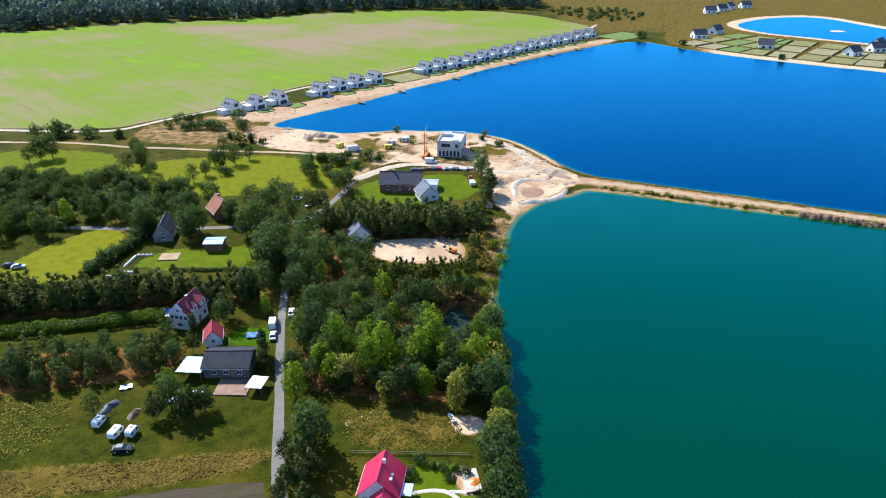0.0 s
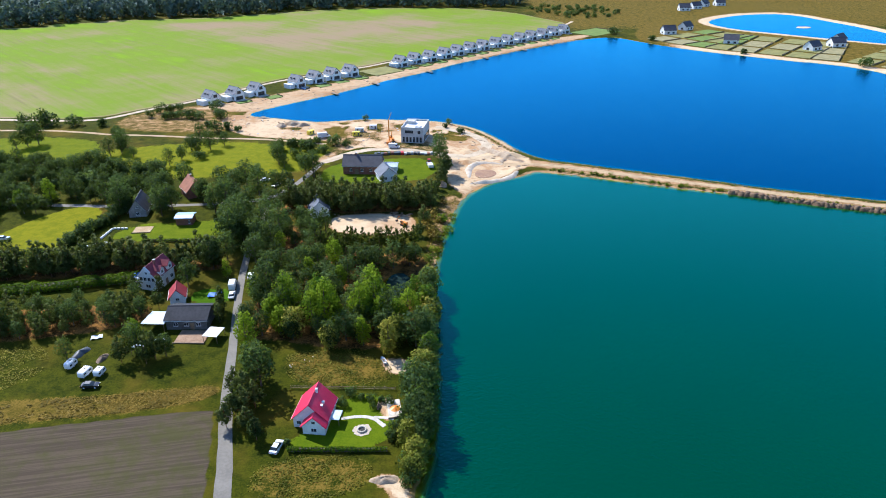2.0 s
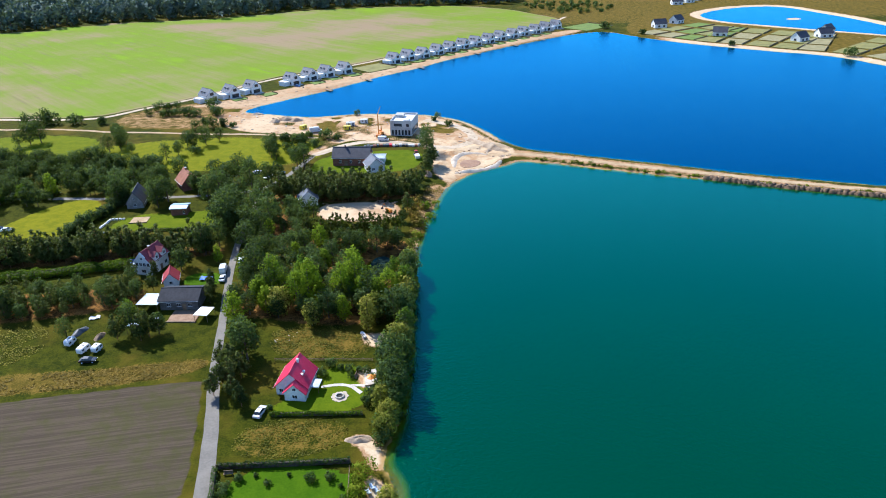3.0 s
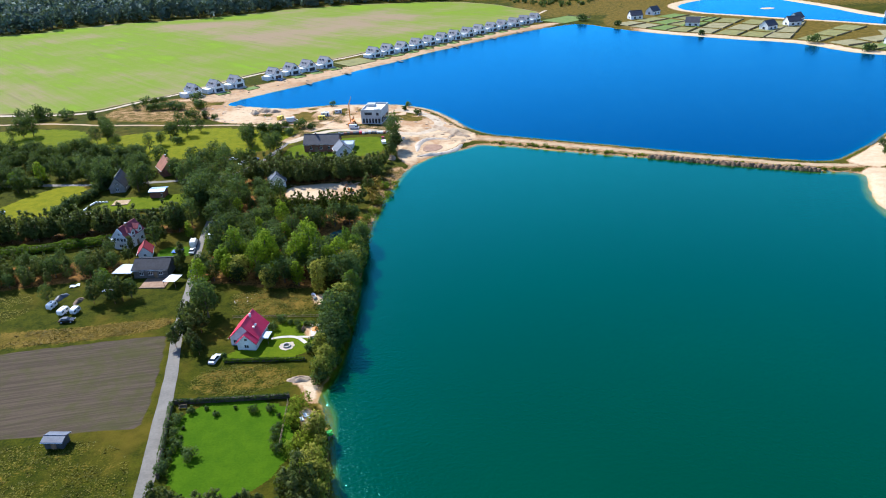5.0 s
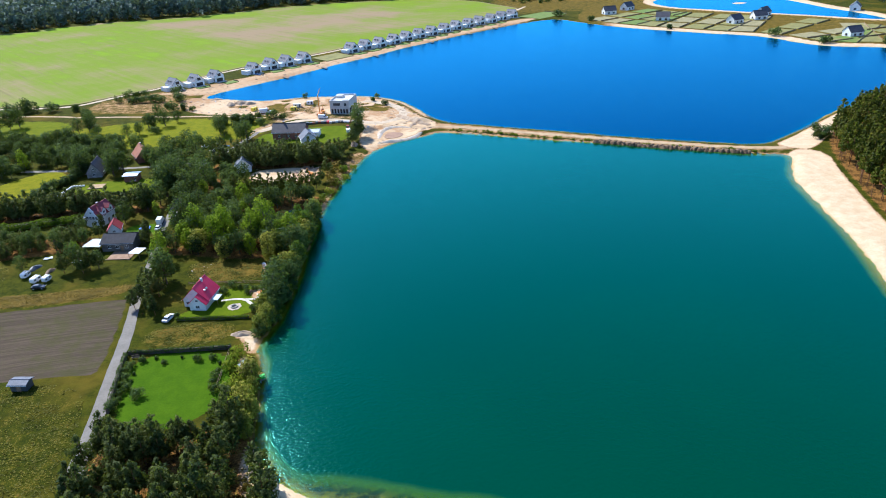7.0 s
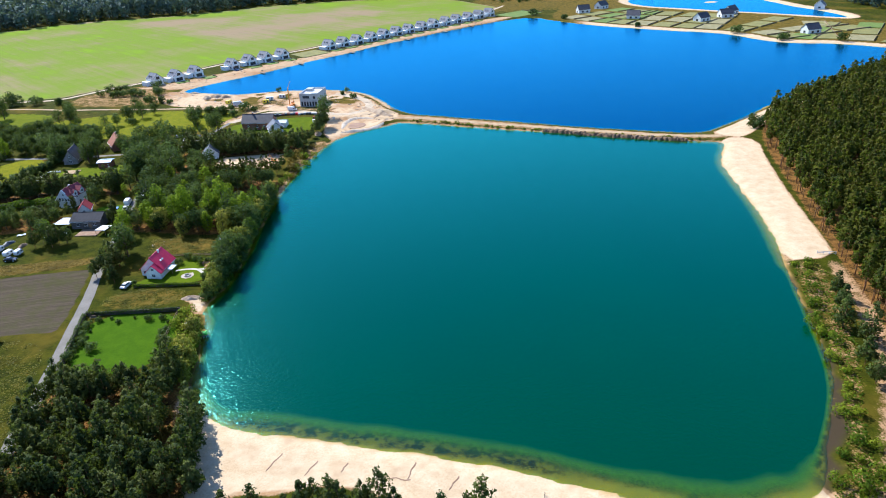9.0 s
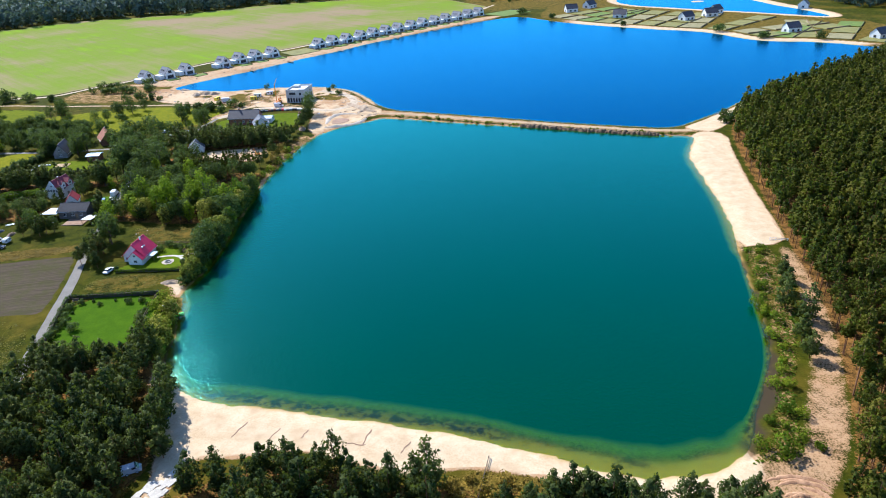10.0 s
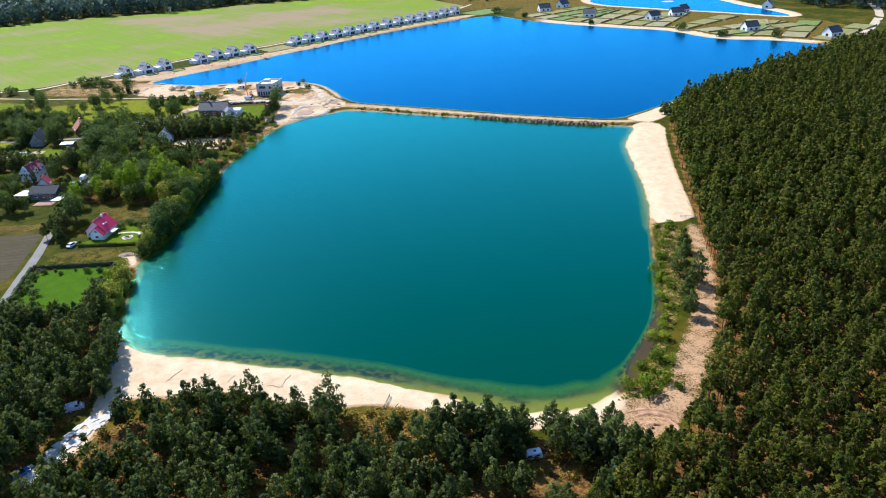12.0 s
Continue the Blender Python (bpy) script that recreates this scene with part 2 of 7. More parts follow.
class Build:
    """Collects boxes, prisms and tubes for one mesh."""

    def __init__(self):
        self.v, self.f = [], []

    def add(self, verts, faces):
        n = len(self.v)
        self.v += [tuple(p) for p in verts]
        self.f += [tuple(i + n for i in f) for f in faces]
        return self

    def box(self, cx, cy, cz, sx, sy, sz, rz=0.0, cut=0.0):
        """A box by centre and size, its top edges cut back by cut."""
        x, y, z = sx / 2, sy / 2, sz / 2
        ring = lambda a, b, h: [(-a, -b, h), (a, -b, h), (a, b, h), (-a, b, h)]
        p = ring(x, y, -z) + (ring(x, y, z - cut) + ring(x - cut, y - cut, z) if cut else ring(x, y, z))
        c, s = math.cos(rz), math.sin(rz)
        p = [(cx + a * c - b * s, cy + a * s + b * c, cz + h) for a, b, h in p]
        f = [(3, 2, 1, 0)]
        for k in range(0, len(p) - 4, 4):
            f += [(k + i, k + (i + 1) % 4, k + 4 + (i + 1) % 4, k + 4 + i) for i in range(4)]
        f.append(tuple(len(p) - 4 + i for i in range(4)))
        return self.add(p, f)

    def prism(self, outline, axis, a, b):
        """An outline in the two other axes, pushed along an axis from a to b."""
        n = len(outline)
        put = {"x": lambda u, v, w: (w, u, v), "y": lambda u, v, w: (u, w, v), "z": lambda u, v, w: (u, v, w)}[axis]
        p = [put(u, v, a) for u, v in outline] + [put(u, v, b) for u, v in outline]
        f = [tuple(range(n))[::-1], tuple(range(n, 2 * n))] + [(i, (i + 1) % n, n + (i + 1) % n, n + i) for i in range(n)]
        return self.add(p, f)

    def tube(self, a, b, ra, rb=None, n=8):
        rb = ra if rb is None else rb
        a, b = Vector(a), Vector(b)
        q = (b - a).to_track_quat("Z", "Y")
        p = []
        for c, r in ((a, ra), (b, rb)):
            p += [c + q @ Vector((math.cos(6.2832 * i / n) * r, math.sin(6.2832 * i / n) * r, 0)) for i in range(n)]
        f = [tuple(range(n))[::-1], tuple(range(n, 2 * n))] + [(i, (i + 1) % n, n + (i + 1) % n, n + i) for i in range(n)]
        return self.add(p, f)

    def mesh(self, name, mat, smooth_shade=False):
        me = mesh_from(name, self.v, self.f, mat, smooth_shade)
        bm = bmesh.new()
        bm.from_mesh(me)
        bmesh.ops.recalc_face_normals(bm, faces=bm.faces)
        bm.to_mesh(me)
        bm.free()
        return me


def part(name, build, mat, parent, label="", smooth_shade=False):
    ob = new(name, build.mesh(name, mat, smooth_shade) if isinstance(build, Build) else build)
    ob.parent = parent
    return tagged(ob, label)


def thing(name, label, category, m=None, group="", data=None):
    ob = new(name, data)
    if m is not None:
        ob.matrix_basis = m
    return tagged(ob, label, category, group)


# ---- materials ----
def nodes_of(name):
    m = bpy.data.materials.new(name)
    m.use_nodes = True
    return m, m.node_tree.nodes, m.node_tree.links, m.node_tree.nodes["Principled BSDF"]


def noise_node(nt, size, detail=4, rough=0.6, coords=None):
    n = nt.nodes.new("ShaderNodeTexNoise")
    n.inputs["Scale"].default_value, n.inputs["Detail"].default_value, n.inputs["Roughness"].default_value = 1.0 / size, detail, rough
    if coords is None:
        g = nt.nodes.new("ShaderNodeNewGeometry")
        coords = g.outputs["Position"]
    nt.links.new(coords, n.inputs["Vector"])
    return n.outputs["Fac"]


def maths(nt, op, a, b=None, clamp=False):
    n = nt.nodes.new("ShaderNodeMath")
    n.operation, n.use_clamp = op, clamp
    for k, v in enumerate((a, b)):
        if v is None:
            continue
        if isinstance(v, (int, float)):
            n.inputs[k].default_value = v
        else:
            nt.links.new(v, n.inputs[k])
    return n.outputs[0]


def mix(nt, fac, a, b, mode="MIX"):
    n = nt.nodes.new("ShaderNodeMix")
    n.data_type, n.blend_type = "RGBA", mode
    for k, v in ((0, fac), (6, a), (7, b)):
        if isinstance(v, (int, float)):
            n.inputs[k].default_value = v
        elif isinstance(v, tuple):
            n.inputs[k].default_value = (*v, 1)
        else:
            nt.links.new(v, n.inputs[k])
    return n.outputs[2]


def span(nt, v, a, b):
    n = nt.nodes.new("ShaderNodeMapRange")
    n.interpolation_type = "SMOOTHSTEP"
    nt.links.new(v, n.inputs[0])
    n.inputs[1].default_value, n.inputs[2].default_value = a, b
    return n.outputs[0]


def bump(nt, bsdf, heights, strength, distance):
    n = nt.nodes.new("ShaderNodeBump")
    n.inputs["Strength"].default_value, n.inputs["Distance"].default_value = strength, distance
    nt.links.new(heights, n.inputs["Height"])
    nt.links.new(n.outputs[0], bsdf.inputs["Normal"])


def plain(name, dark, light, grain=0.3, stains=3.0, rough=0.75, metal=0.0, relief=0.3, depth=0.03, coat=0.0):
    """A worn surface: two colours mixed by grain and by larger stains."""
    m, n, l, b = nodes_of(name)
    nt = m.node_tree
    f = maths(nt, "ADD", maths(nt, "MULTIPLY", noise_node(nt, grain), 0.45), maths(nt, "MULTIPLY", noise_node(nt, stains, 3), 0.55))
    l.new(mix(nt, span(nt, f, 0.32, 0.68), dark, light), b.inputs["Base Color"])
    b.inputs["Roughness"].default_value, b.inputs["Metallic"].default_value, b.inputs["Coat Weight"].default_value = rough, metal, coat
    if relief:
        bump(nt, b, noise_node(nt, grain), relief, depth)
    return m


def leafy(name, dark, light, through_light=0.3, patch=2.5):
    """Leaves: colour by tree, by clump and by patch; some light passes."""
    m, n, l, b = nodes_of(name)
    nt = m.node_tree
    info, geo = n.new("ShaderNodeObjectInfo"), n.new("ShaderNodeNewGeometry")
    f = maths(nt, "ADD", maths(nt, "MULTIPLY", info.outputs["Random"], 0.55), maths(nt, "MULTIPLY", geo.outputs["Random Per Island"], 0.28))
    f = maths(nt, "ADD", f, maths(nt, "MULTIPLY", span(nt, noise_node(nt, 6.5, 1), 0.35, 0.65), 0.30))
    f = maths(nt, "ADD", f, maths(nt, "MULTIPLY", noise_node(nt, patch, 2), 0.4))
    col = mix(nt, span(nt, f, 0.32, 1.12), dark, light)
    l.new(col, b.inputs["Base Color"])
    b.inputs["Roughness"].default_value = 0.7
    b.inputs["Specular IOR Level"].default_value = 0.08
    t, x = n.new("ShaderNodeBsdfTranslucent"), n.new("ShaderNodeMixShader")
    l.new(mix(nt, 0.5, col, (0.22, 0.30, 0.02)), t.inputs[0])
    x.inputs[0].default_value = through_light
    l.new(b.outputs[0], x.inputs[1]), l.new(t.outputs[0], x.inputs[2])
    l.new(x.outputs[0], n["Material Output"].inputs[0])
    return m


def ground_material():
    """Soil, sand, grass, crop and forest floor, mixed by the zones stored on the sheet."""
    m, n, l, b = nodes_of("ground")
    nt = m.node_tree
    za, zb = n.new("ShaderNodeAttribute"), n.new("ShaderNodeAttribute")
    za.attribute_name, zb.attribute_name = "zone_a", "zone_b"
    sa, sb = n.new("ShaderNodeSeparateColor"), n.new("ShaderNodeSeparateColor")
    l.new(za.outputs["Color"], sa.inputs[0]), l.new(zb.outputs["Color"], sb.inputs[0])
    fine, mid, big = noise_node(nt, 0.5, 5, 0.7), noise_node(nt, 4, 5, 0.65), noise_node(nt, 28, 4, 0.6)
    ragged = maths(nt, "MULTIPLY", maths(nt, "SUBTRACT", maths(nt, "ADD", fine, mid), 1.0), 0.8)

    def zone(v, hard=0.12):
        return span(nt, maths(nt, "ADD", v, ragged), 0.5 - hard, 0.5 + hard)

    tone = maths(nt, "ADD", maths(nt, "MULTIPLY", mid, 0.6), maths(nt, "MULTIPLY", fine, 0.4))
    grass = mix(nt, span(nt, tone, 0.35, 0.65), (0.018, 0.026, 0.0015), (0.060, 0.064, 0.003))
    grass = mix(nt, span(nt, big, 0.45, 0.7), grass, (0.105, 0.078, 0.008))
    dry = mix(nt, span(nt, tone, 0.36, 0.62), (0.060, 0.050, 0.005), (0.165, 0.11, 0.018))
    floor_ = mix(nt, span(nt, tone, 0.38, 0.62), (0.035, 0.022, 0.007), (0.24, 0.12, 0.03))
    lawn = mix(nt, span(nt, tone, 0.3, 0.7), (0.038, 0.090, 0.0012), (0.064, 0.125, 0.0016))
    sere = n.new("ShaderNodeAttribute")
    sere.attribute_name = "zone_c"
    lawn = mix(nt, maths(nt, "MULTIPLY", sere.outputs["Fac"], 0.85), lawn, mix(nt, span(nt, tone, 0.35, 0.65), (0.14, 0.145, 0.003), (0.23, 0.205, 0.005)))
    sand = mix(nt, span(nt, tone, 0.3, 0.7), (0.48, 0.345, 0.20), (0.65, 0.51, 0.335))
    soil = mix(nt, span(nt, tone, 0.35, 0.65), (0.23, 0.108, 0.044), (0.39, 0.22, 0.10))
    dirty = maths(nt, "MULTIPLY", maths(nt, "MAXIMUM", span(nt, maths(nt, "ADD", maths(nt, "MULTIPLY", big, 0.5), maths(nt, "MULTIPLY", mid, 0.5)), 0.45, 0.58), span(nt, sa.outputs[0], 0.85, 0.55)), span(nt, sa.outputs[0], 0.97, 0.8))
    sand = mix(nt, maths(nt, "MULTIPLY", dirty, 0.85), sand, soil)
    stain = span(nt, maths(nt, "ADD", maths(nt, "MULTIPLY", noise_node(nt, 6, 5, 0.65), 0.6), maths(nt, "MULTIPLY", fine, 0.4)), 0.50, 0.64)
    sand = mix(nt, maths(nt, "MULTIPLY", stain, 0.4), sand, (0.40, 0.27, 0.155))
    # crop: long stripes of green and bare soil along the field's rows
    pos, turn = n.new("ShaderNodeNewGeometry"), n.new("ShaderNodeMapping")
    turn.vector_type = "TEXTURE"
    turn.inputs["Rotation"].default_value, turn.inputs["Scale"].default_value = (0, 0, radians(-46.5)), (22.0, 1.0, 1.0)
    l.new(pos.outputs["Position"], turn.inputs["Vector"])
    stripes = noise_node(nt, 7, 5, 0.7, turn.outputs[0])
    f = maths(nt, "ADD", maths(nt, "MULTIPLY", stripes, 0.32), maths(nt, "MULTIPLY", noise_node(nt, 90, 6, 0.62), 0.68))
    bare = span(nt, sa.outputs[1], 1.0, 0.7)
    f = maths(nt, "SUBTRACT", maths(nt, "ADD", f, 0.07), maths(nt, "MULTIPLY", bare, 0.12))
    crop = mix(nt, span(nt, f, 0.36, 0.62), (0.27, 0.20, 0.115), (0.165, 0.225, 0.02))
    crop = mix(nt, span(nt, f, 0.60, 0.72), crop, (0.18, 0.29, 0.009))
    lines = span(nt, noise_node(nt, 2.6, 2, 0.5, turn.outputs[0]), 0.62, 0.70)
    crop = mix(nt, maths(nt, "MULTIPLY", lines, 0.45), crop, (0.17, 0.135, 0.075))
    # plough: fine furrows
    furrow = n.new("ShaderNodeMapping")
    furrow.vector_type = "TEXTURE"
    furrow.inputs["Rotation"].default_value, furrow.inputs["Scale"].default_value = (0, 0, radians(10)), (40.0, 1.0, 1.0)
    l.new(pos.outputs["Position"], furrow.inputs["Vector"])
    fur = noise_node(nt, 0.75, 4, 0.75, furrow.outputs[0])
    f2 = maths(nt, "ADD", maths(nt, "MULTIPLY", mid, 0.5), maths(nt, "MULTIPLY", big, 0.5))
    plough = mix(nt, span(nt, fur, 0.40, 0.60), (0.064, 0.049, 0.034), (0.092, 0.070, 0.047))
    plough = mix(nt, maths(nt, "MULTIPLY", span(nt, f2, 0.44, 0.64), 0.6), plough, (0.056, 0.060, 0.014))
    col = mix(nt, zone(sb.outputs[0]), grass, dry)
    col = mix(nt, zone(sb.outputs[1]), col, floor_)
    col = mix(nt, zone(sa.outputs[2], 0.06), col, lawn)
    col = mix(nt, span(nt, sa.outputs[1], 0.4, 0.6), col, crop)
    col = mix(nt, span(nt, sb.outputs[2], 0.35, 0.65), col, plough)
    col = mix(nt, zone(sa.outputs[0], 0.16), col, sand)
    wet = span(nt, za.outputs["Alpha"], 0.0, 1.0)
    col = mix(nt, maths(nt, "MULTIPLY", wet, 0.75), col, (0.42, 0.26, 0.08), "MIX")
    weed = maths(nt, "MULTIPLY", zb.outputs["Alpha"], span(nt, maths(nt, "ADD", maths(nt, "MULTIPLY", mid, 0.6), maths(nt, "MULTIPLY", fine, 0.4)), 0.34, 0.46))
    level = n.new("ShaderNodeSeparateXYZ")
    l.new(pos.outputs["Position"], level.inputs[0])
    col = mix(nt, maths(nt, "MULTIPLY", weed, span(nt, level.outputs[2], -0.75, -0.6)), col, (0.050, 0.036, 0.020))
    col = mix(nt, maths(nt, "MULTIPLY", weed, span(nt, level.outputs[2], -0.6, -0.75)), col, mix(nt, span(nt, noise_node(nt, 2.2, 3), 0.42, 0.6), (0.025, 0.026, 0.005), (0.28, 0.20, 0.025)))
    l.new(col, b.inputs["Base Color"])
    b.inputs["Roughness"].default_value = 0.95
    b.inputs["Specular IOR Level"].default_value = 0.04
    bump(nt, b, maths(nt, "ADD", fine, mid), 0.4, 0.2)
    return m


def water_material(name, deep, shallow, edge, murk, waves, gloss, tint=(0.18, 0.84, 0.92), ripple=0.5, wind=False):
    """Clear lake water: the bottom shows near the shore, farther out the water's own colour; fine ripples."""
    m, n, l, b = nodes_of(name)
    nt = m.node_tree
    a = n.new("ShaderNodeAttribute")
    a.attribute_name = "shore"
    d = maths(nt, "ADD", a.outputs["Fac"], maths(nt, "MULTIPLY", maths(nt, "SUBTRACT", noise_node(nt, 9, 4), 0.5), 3.5))
    col = mix(nt, span(nt, d, edge * 0.3, edge * 1.3), shallow, deep)
    col = mix(nt, maths(nt, "MULTIPLY", span(nt, noise_node(nt, 60, 3), 0.35, 0.7), 0.25), col, tuple(c * 1.3 for c in deep))
    l.new(col, b.inputs["Base Color"])
    b.inputs["Roughness"].default_value, b.inputs["Specular IOR Level"].default_value = 0.9, 0.0
    shine, fresnel, surface = n.new("ShaderNodeBsdfGlossy"), n.new("ShaderNodeFresnel"), n.new("ShaderNodeMixShader")
    shine.inputs["Color"].default_value, shine.inputs["Roughness"].default_value = (*tint, 1), 0.19
    fresnel.inputs["IOR"].default_value = 1.33
    l.new(maths(nt, "MULTIPLY", fresnel.outputs[0], gloss), surface.inputs[0])
    ripples = noise_node(nt, ripple, 3, 0.6)
    calm = maths(nt, "ADD", 0.8, maths(nt, "MULTIPLY", span(nt, noise_node(nt, 70, 2), 0.35, 0.65), 0.3))
    if wind:
        place, axes = n.new("ShaderNodeNewGeometry"), n.new("ShaderNodeSeparateXYZ")
        l.new(place.outputs["Position"], axes.inputs[0])
        lee = maths(nt, "ADD", maths(nt, "ADD", axes.outputs[0], maths(nt, "MULTIPLY", axes.outputs[1], 0.22)), maths(nt, "MULTIPLY", noise_node(nt, 25, 3), 30))
        calm = maths(nt, "ADD", 0.2, maths(nt, "MULTIPLY", span(nt, lee, 84, 32), 0.56))
    bump(nt, b, maths(nt, "MULTIPLY", ripples, calm), 0.7, waves)
    for node in (shine, fresnel):
        l.new(b.inputs["Normal"].links[0].from_socket, node.inputs["Normal"])
    clear, both = n.new("ShaderNodeBsdfTransparent"), n.new("ShaderNodeMixShader")
    clear.inputs[0].default_value = (0.78, 0.94, 0.25, 1)
    l.new(span(nt, d, 0.6, murk), both.inputs[0])
    l.new(clear.outputs[0], both.inputs[1]), l.new(b.outputs[0], both.inputs[2])
    l.new(both.outputs[0], surface.inputs[1]), l.new(shine.outputs[0], surface.inputs[2])
    l.new(surface.outputs[0], n["Material Output"].inputs[0])
    return m


GROUND = ground_material()
WATER_TEAL = water_material("water_teal", (0.0, 0.035, 0.0095), (0.07, 0.19, 0.001), 7, 8.0, 0.42, 1.9, (0.22, 0.90, 0.82), 0.9, True)
WATER_BLUE = water_material("water_blue", (0.0, 0.016, 0.055), (0.0, 0.08, 0.11), 6, 3, 0.05, 1.45, (0.15, 0.63, 0.97))
WATER_POND = water_material("water_pond", (0.02, 0.035, 0.03), (0.03, 0.04, 0.02), 3, 2, 0.03, 0.5)
ASPHALT = plain("asphalt", (0.135, 0.122, 0.10), (0.20, 0.18, 0.15), 0.6, 5, 0.9)
GRAVEL = plain("gravel", (0.36, 0.275, 0.175), (0.54, 0.435, 0.30), 0.4, 4, 0.95, 0, 0.5)
SAND_PILE = plain("pale_sand", (0.38, 0.31, 0.23), (0.56, 0.48, 0.38), 0.4, 4, 0.95, 0, 0.6, 0.2)
PLASTER = plain("white_plaster", (0.66, 0.66, 0.64), (0.82, 0.82, 0.80), 0.4, 2.5, 0.8)
CONCRETE = plain("raw_concrete", (0.36, 0.36, 0.36), (0.52, 0.52, 0.50), 0.5, 3, 0.85)
# grey render darkened in its colour for the shade on the front wall
SHADED_WALL = plain("shaded_render", (0.085, 0.08, 0.075), (0.18, 0.17, 0.16), 0.5, 2.5, 0.9)
BRICK_OLD = plain("old_brick", (0.16, 0.06, 0.04), (0.28, 0.12, 0.08), 0.25, 2, 0.85)
TIN_RED = plain("red_tin_roof", (0.58, 0.010, 0.055), (0.70, 0.018, 0.075), 0.4, 3, 0.45)
TILE_MAROON = plain("maroon_tiles", (0.16, 0.02, 0.03), (0.26, 0.035, 0.045), 0.4, 2, 0.6)
TILE_RED = plain("red_tiles", (0.20, 0.010, 0.016), (0.32, 0.018, 0.026), 0.4, 2, 0.7)
TILE_ORANGE = plain("orange_tiles", (0.22, 0.08, 0.04), (0.36, 0.14, 0.075), 0.4, 2, 0.8)
TILE_DARK = plain("dark_tiles", (0.035, 0.035, 0.045), (0.075, 0.07, 0.08), 0.4, 2.5, 0.6)
TILE_GREY = plain("grey_tiles", (0.06, 0.072, 0.10), (0.11, 0.128, 0.168), 0.4, 3, 0.7)
ROOF_FELT = plain("roofing_felt", (0.010, 0.012, 0.018), (0.028, 0.03, 0.04), 0.6, 3, 0.9)
TIN_PALE = plain("pale_tin", (0.36, 0.42, 0.50), (0.54, 0.60, 0.66), 0.6, 2, 0.4)
TIN_BLUE = plain("blue_tin", (0.28, 0.42, 0.60), (0.40, 0.54, 0.72), 0.5, 2, 0.4)
TIN_DARK = plain("dark_sheet_metal", (0.03, 0.04, 0.05), (0.07, 0.08, 0.095), 0.4, 2, 0.5)
GLASS = plain("window_glass", (0.02, 0.025, 0.03), (0.04, 0.05, 0.06), 1, 3, 0.08, 0, 0)
FRAME_WHITE = plain("white_frame", (0.70, 0.70, 0.68), (0.80, 0.80, 0.78), 0.3, 1, 0.5, 0, 0)
FRAME_DARK = plain("dark_frame", (0.03, 0.03, 0.035), (0.06, 0.06, 0.065), 0.3, 1, 0.5, 0, 0)
WOOD = plain("weathered_wood", (0.14, 0.09, 0.05), (0.30, 0.21, 0.13), 0.2, 1.5, 0.85)
POOL_WATER = plain("brown_water", (0.22, 0.11, 0.05), (0.32, 0.18, 0.085), 1, 4, 0.6, 0, 0)
WHITE_PAINT = plain("white_paint", (0.68, 0.68, 0.68), (0.82, 0.82, 0.82), 0.3, 1.5, 0.3, 0, 0, 0, 0.4)
BLACK_PAINT = plain("black_paint", (0.012, 0.012, 0.014), (0.025, 0.025, 0.03), 0.3, 1, 0.25, 0, 0, 0, 0.5)
BLUE_PAINT = plain("blue_paint", (0.02, 0.08, 0.25), (0.03, 0.12, 0.35), 0.3, 1, 0.3, 0, 0, 0, 0.5)
RED_PAINT = plain("red_paint", (0.45, 0.015, 0.02), (0.55, 0.03, 0.03), 0.3, 1, 0.35)
ORANGE_PAINT = plain("orange_paint", (0.62, 0.20, 0.02), (0.75, 0.28, 0.03), 0.3, 1, 0.4)
GREEN_PLASTIC = plain("green_plastic", (0.05, 0.42, 0.03), (0.10, 0.58, 0.05), 0.3, 1, 0.35, 0, 0)
YELLOW_PLASTIC = plain("yellow_plastic", (0.70, 0.55, 0.03), (0.80, 0.65, 0.06), 0.3, 1, 0.35, 0, 0)
RUBBER = plain("black_rubber", (0.012, 0.012, 0.012), (0.03, 0.03, 0.03), 0.2, 1, 0.85)
BLUE_TARP = plain("blue_tarpaulin", (0.02, 0.10, 0.40), (0.04, 0.16, 0.55), 0.4, 1, 0.5)
EARTH = plain("brown_earth", (0.20, 0.12, 0.07), (0.34, 0.22, 0.14), 0.4, 2, 0.95)
CUT_SOIL = plain("cut_soil", (0.085, 0.05, 0.028), (0.20, 0.125, 0.07), 0.4, 1.5, 0.95, 0, 0.6, 0.15)
PINK_SOIL = plain("pink_soil", (0.27, 0.14, 0.07), (0.52, 0.31, 0.17), 0.3, 3, 0.95, 0, 0.5, 0.1)
SOIL_PILE = plain("heaped_soil", (0.28, 0.19, 0.11), (0.50, 0.39, 0.27), 0.5, 3, 0.95, 0, 0.6, 0.2)
PATH_SOIL = plain("track_soil", (0.30, 0.195, 0.095), (0.48, 0.35, 0.195), 0.5, 4, 0.95, 0, 0.5)
STONE = plain("pale_stone", (0.40, 0.36, 0.30), (0.60, 0.56, 0.48), 0.3, 1.5, 0.9)
# plaster with the backlit gable's shade put into its colour
SHADED_PLASTER = plain("shaded_plaster", (0.20, 0.19, 0.17), (0.36, 0.34, 0.31), 0.5, 2, 0.9)
BARK = plain("grey_bark", (0.05, 0.04, 0.03), (0.13, 0.10, 0.075), 0.2, 1, 0.95)
BARK_PINE = plain("pine_bark", (0.12, 0.06, 0.03), (0.30, 0.14, 0.06), 0.2, 2, 0.95)
LEAF_PINE = leafy("pine_needles", (0.024, 0.036, 0.006), (0.130, 0.120, 0.014), 0.32, 2.5)
LEAF_PINE_DARK = leafy("dark_pine_needles", (0.018, 0.035, 0.011), (0.092, 0.108, 0.028), 0.28, 2.0)
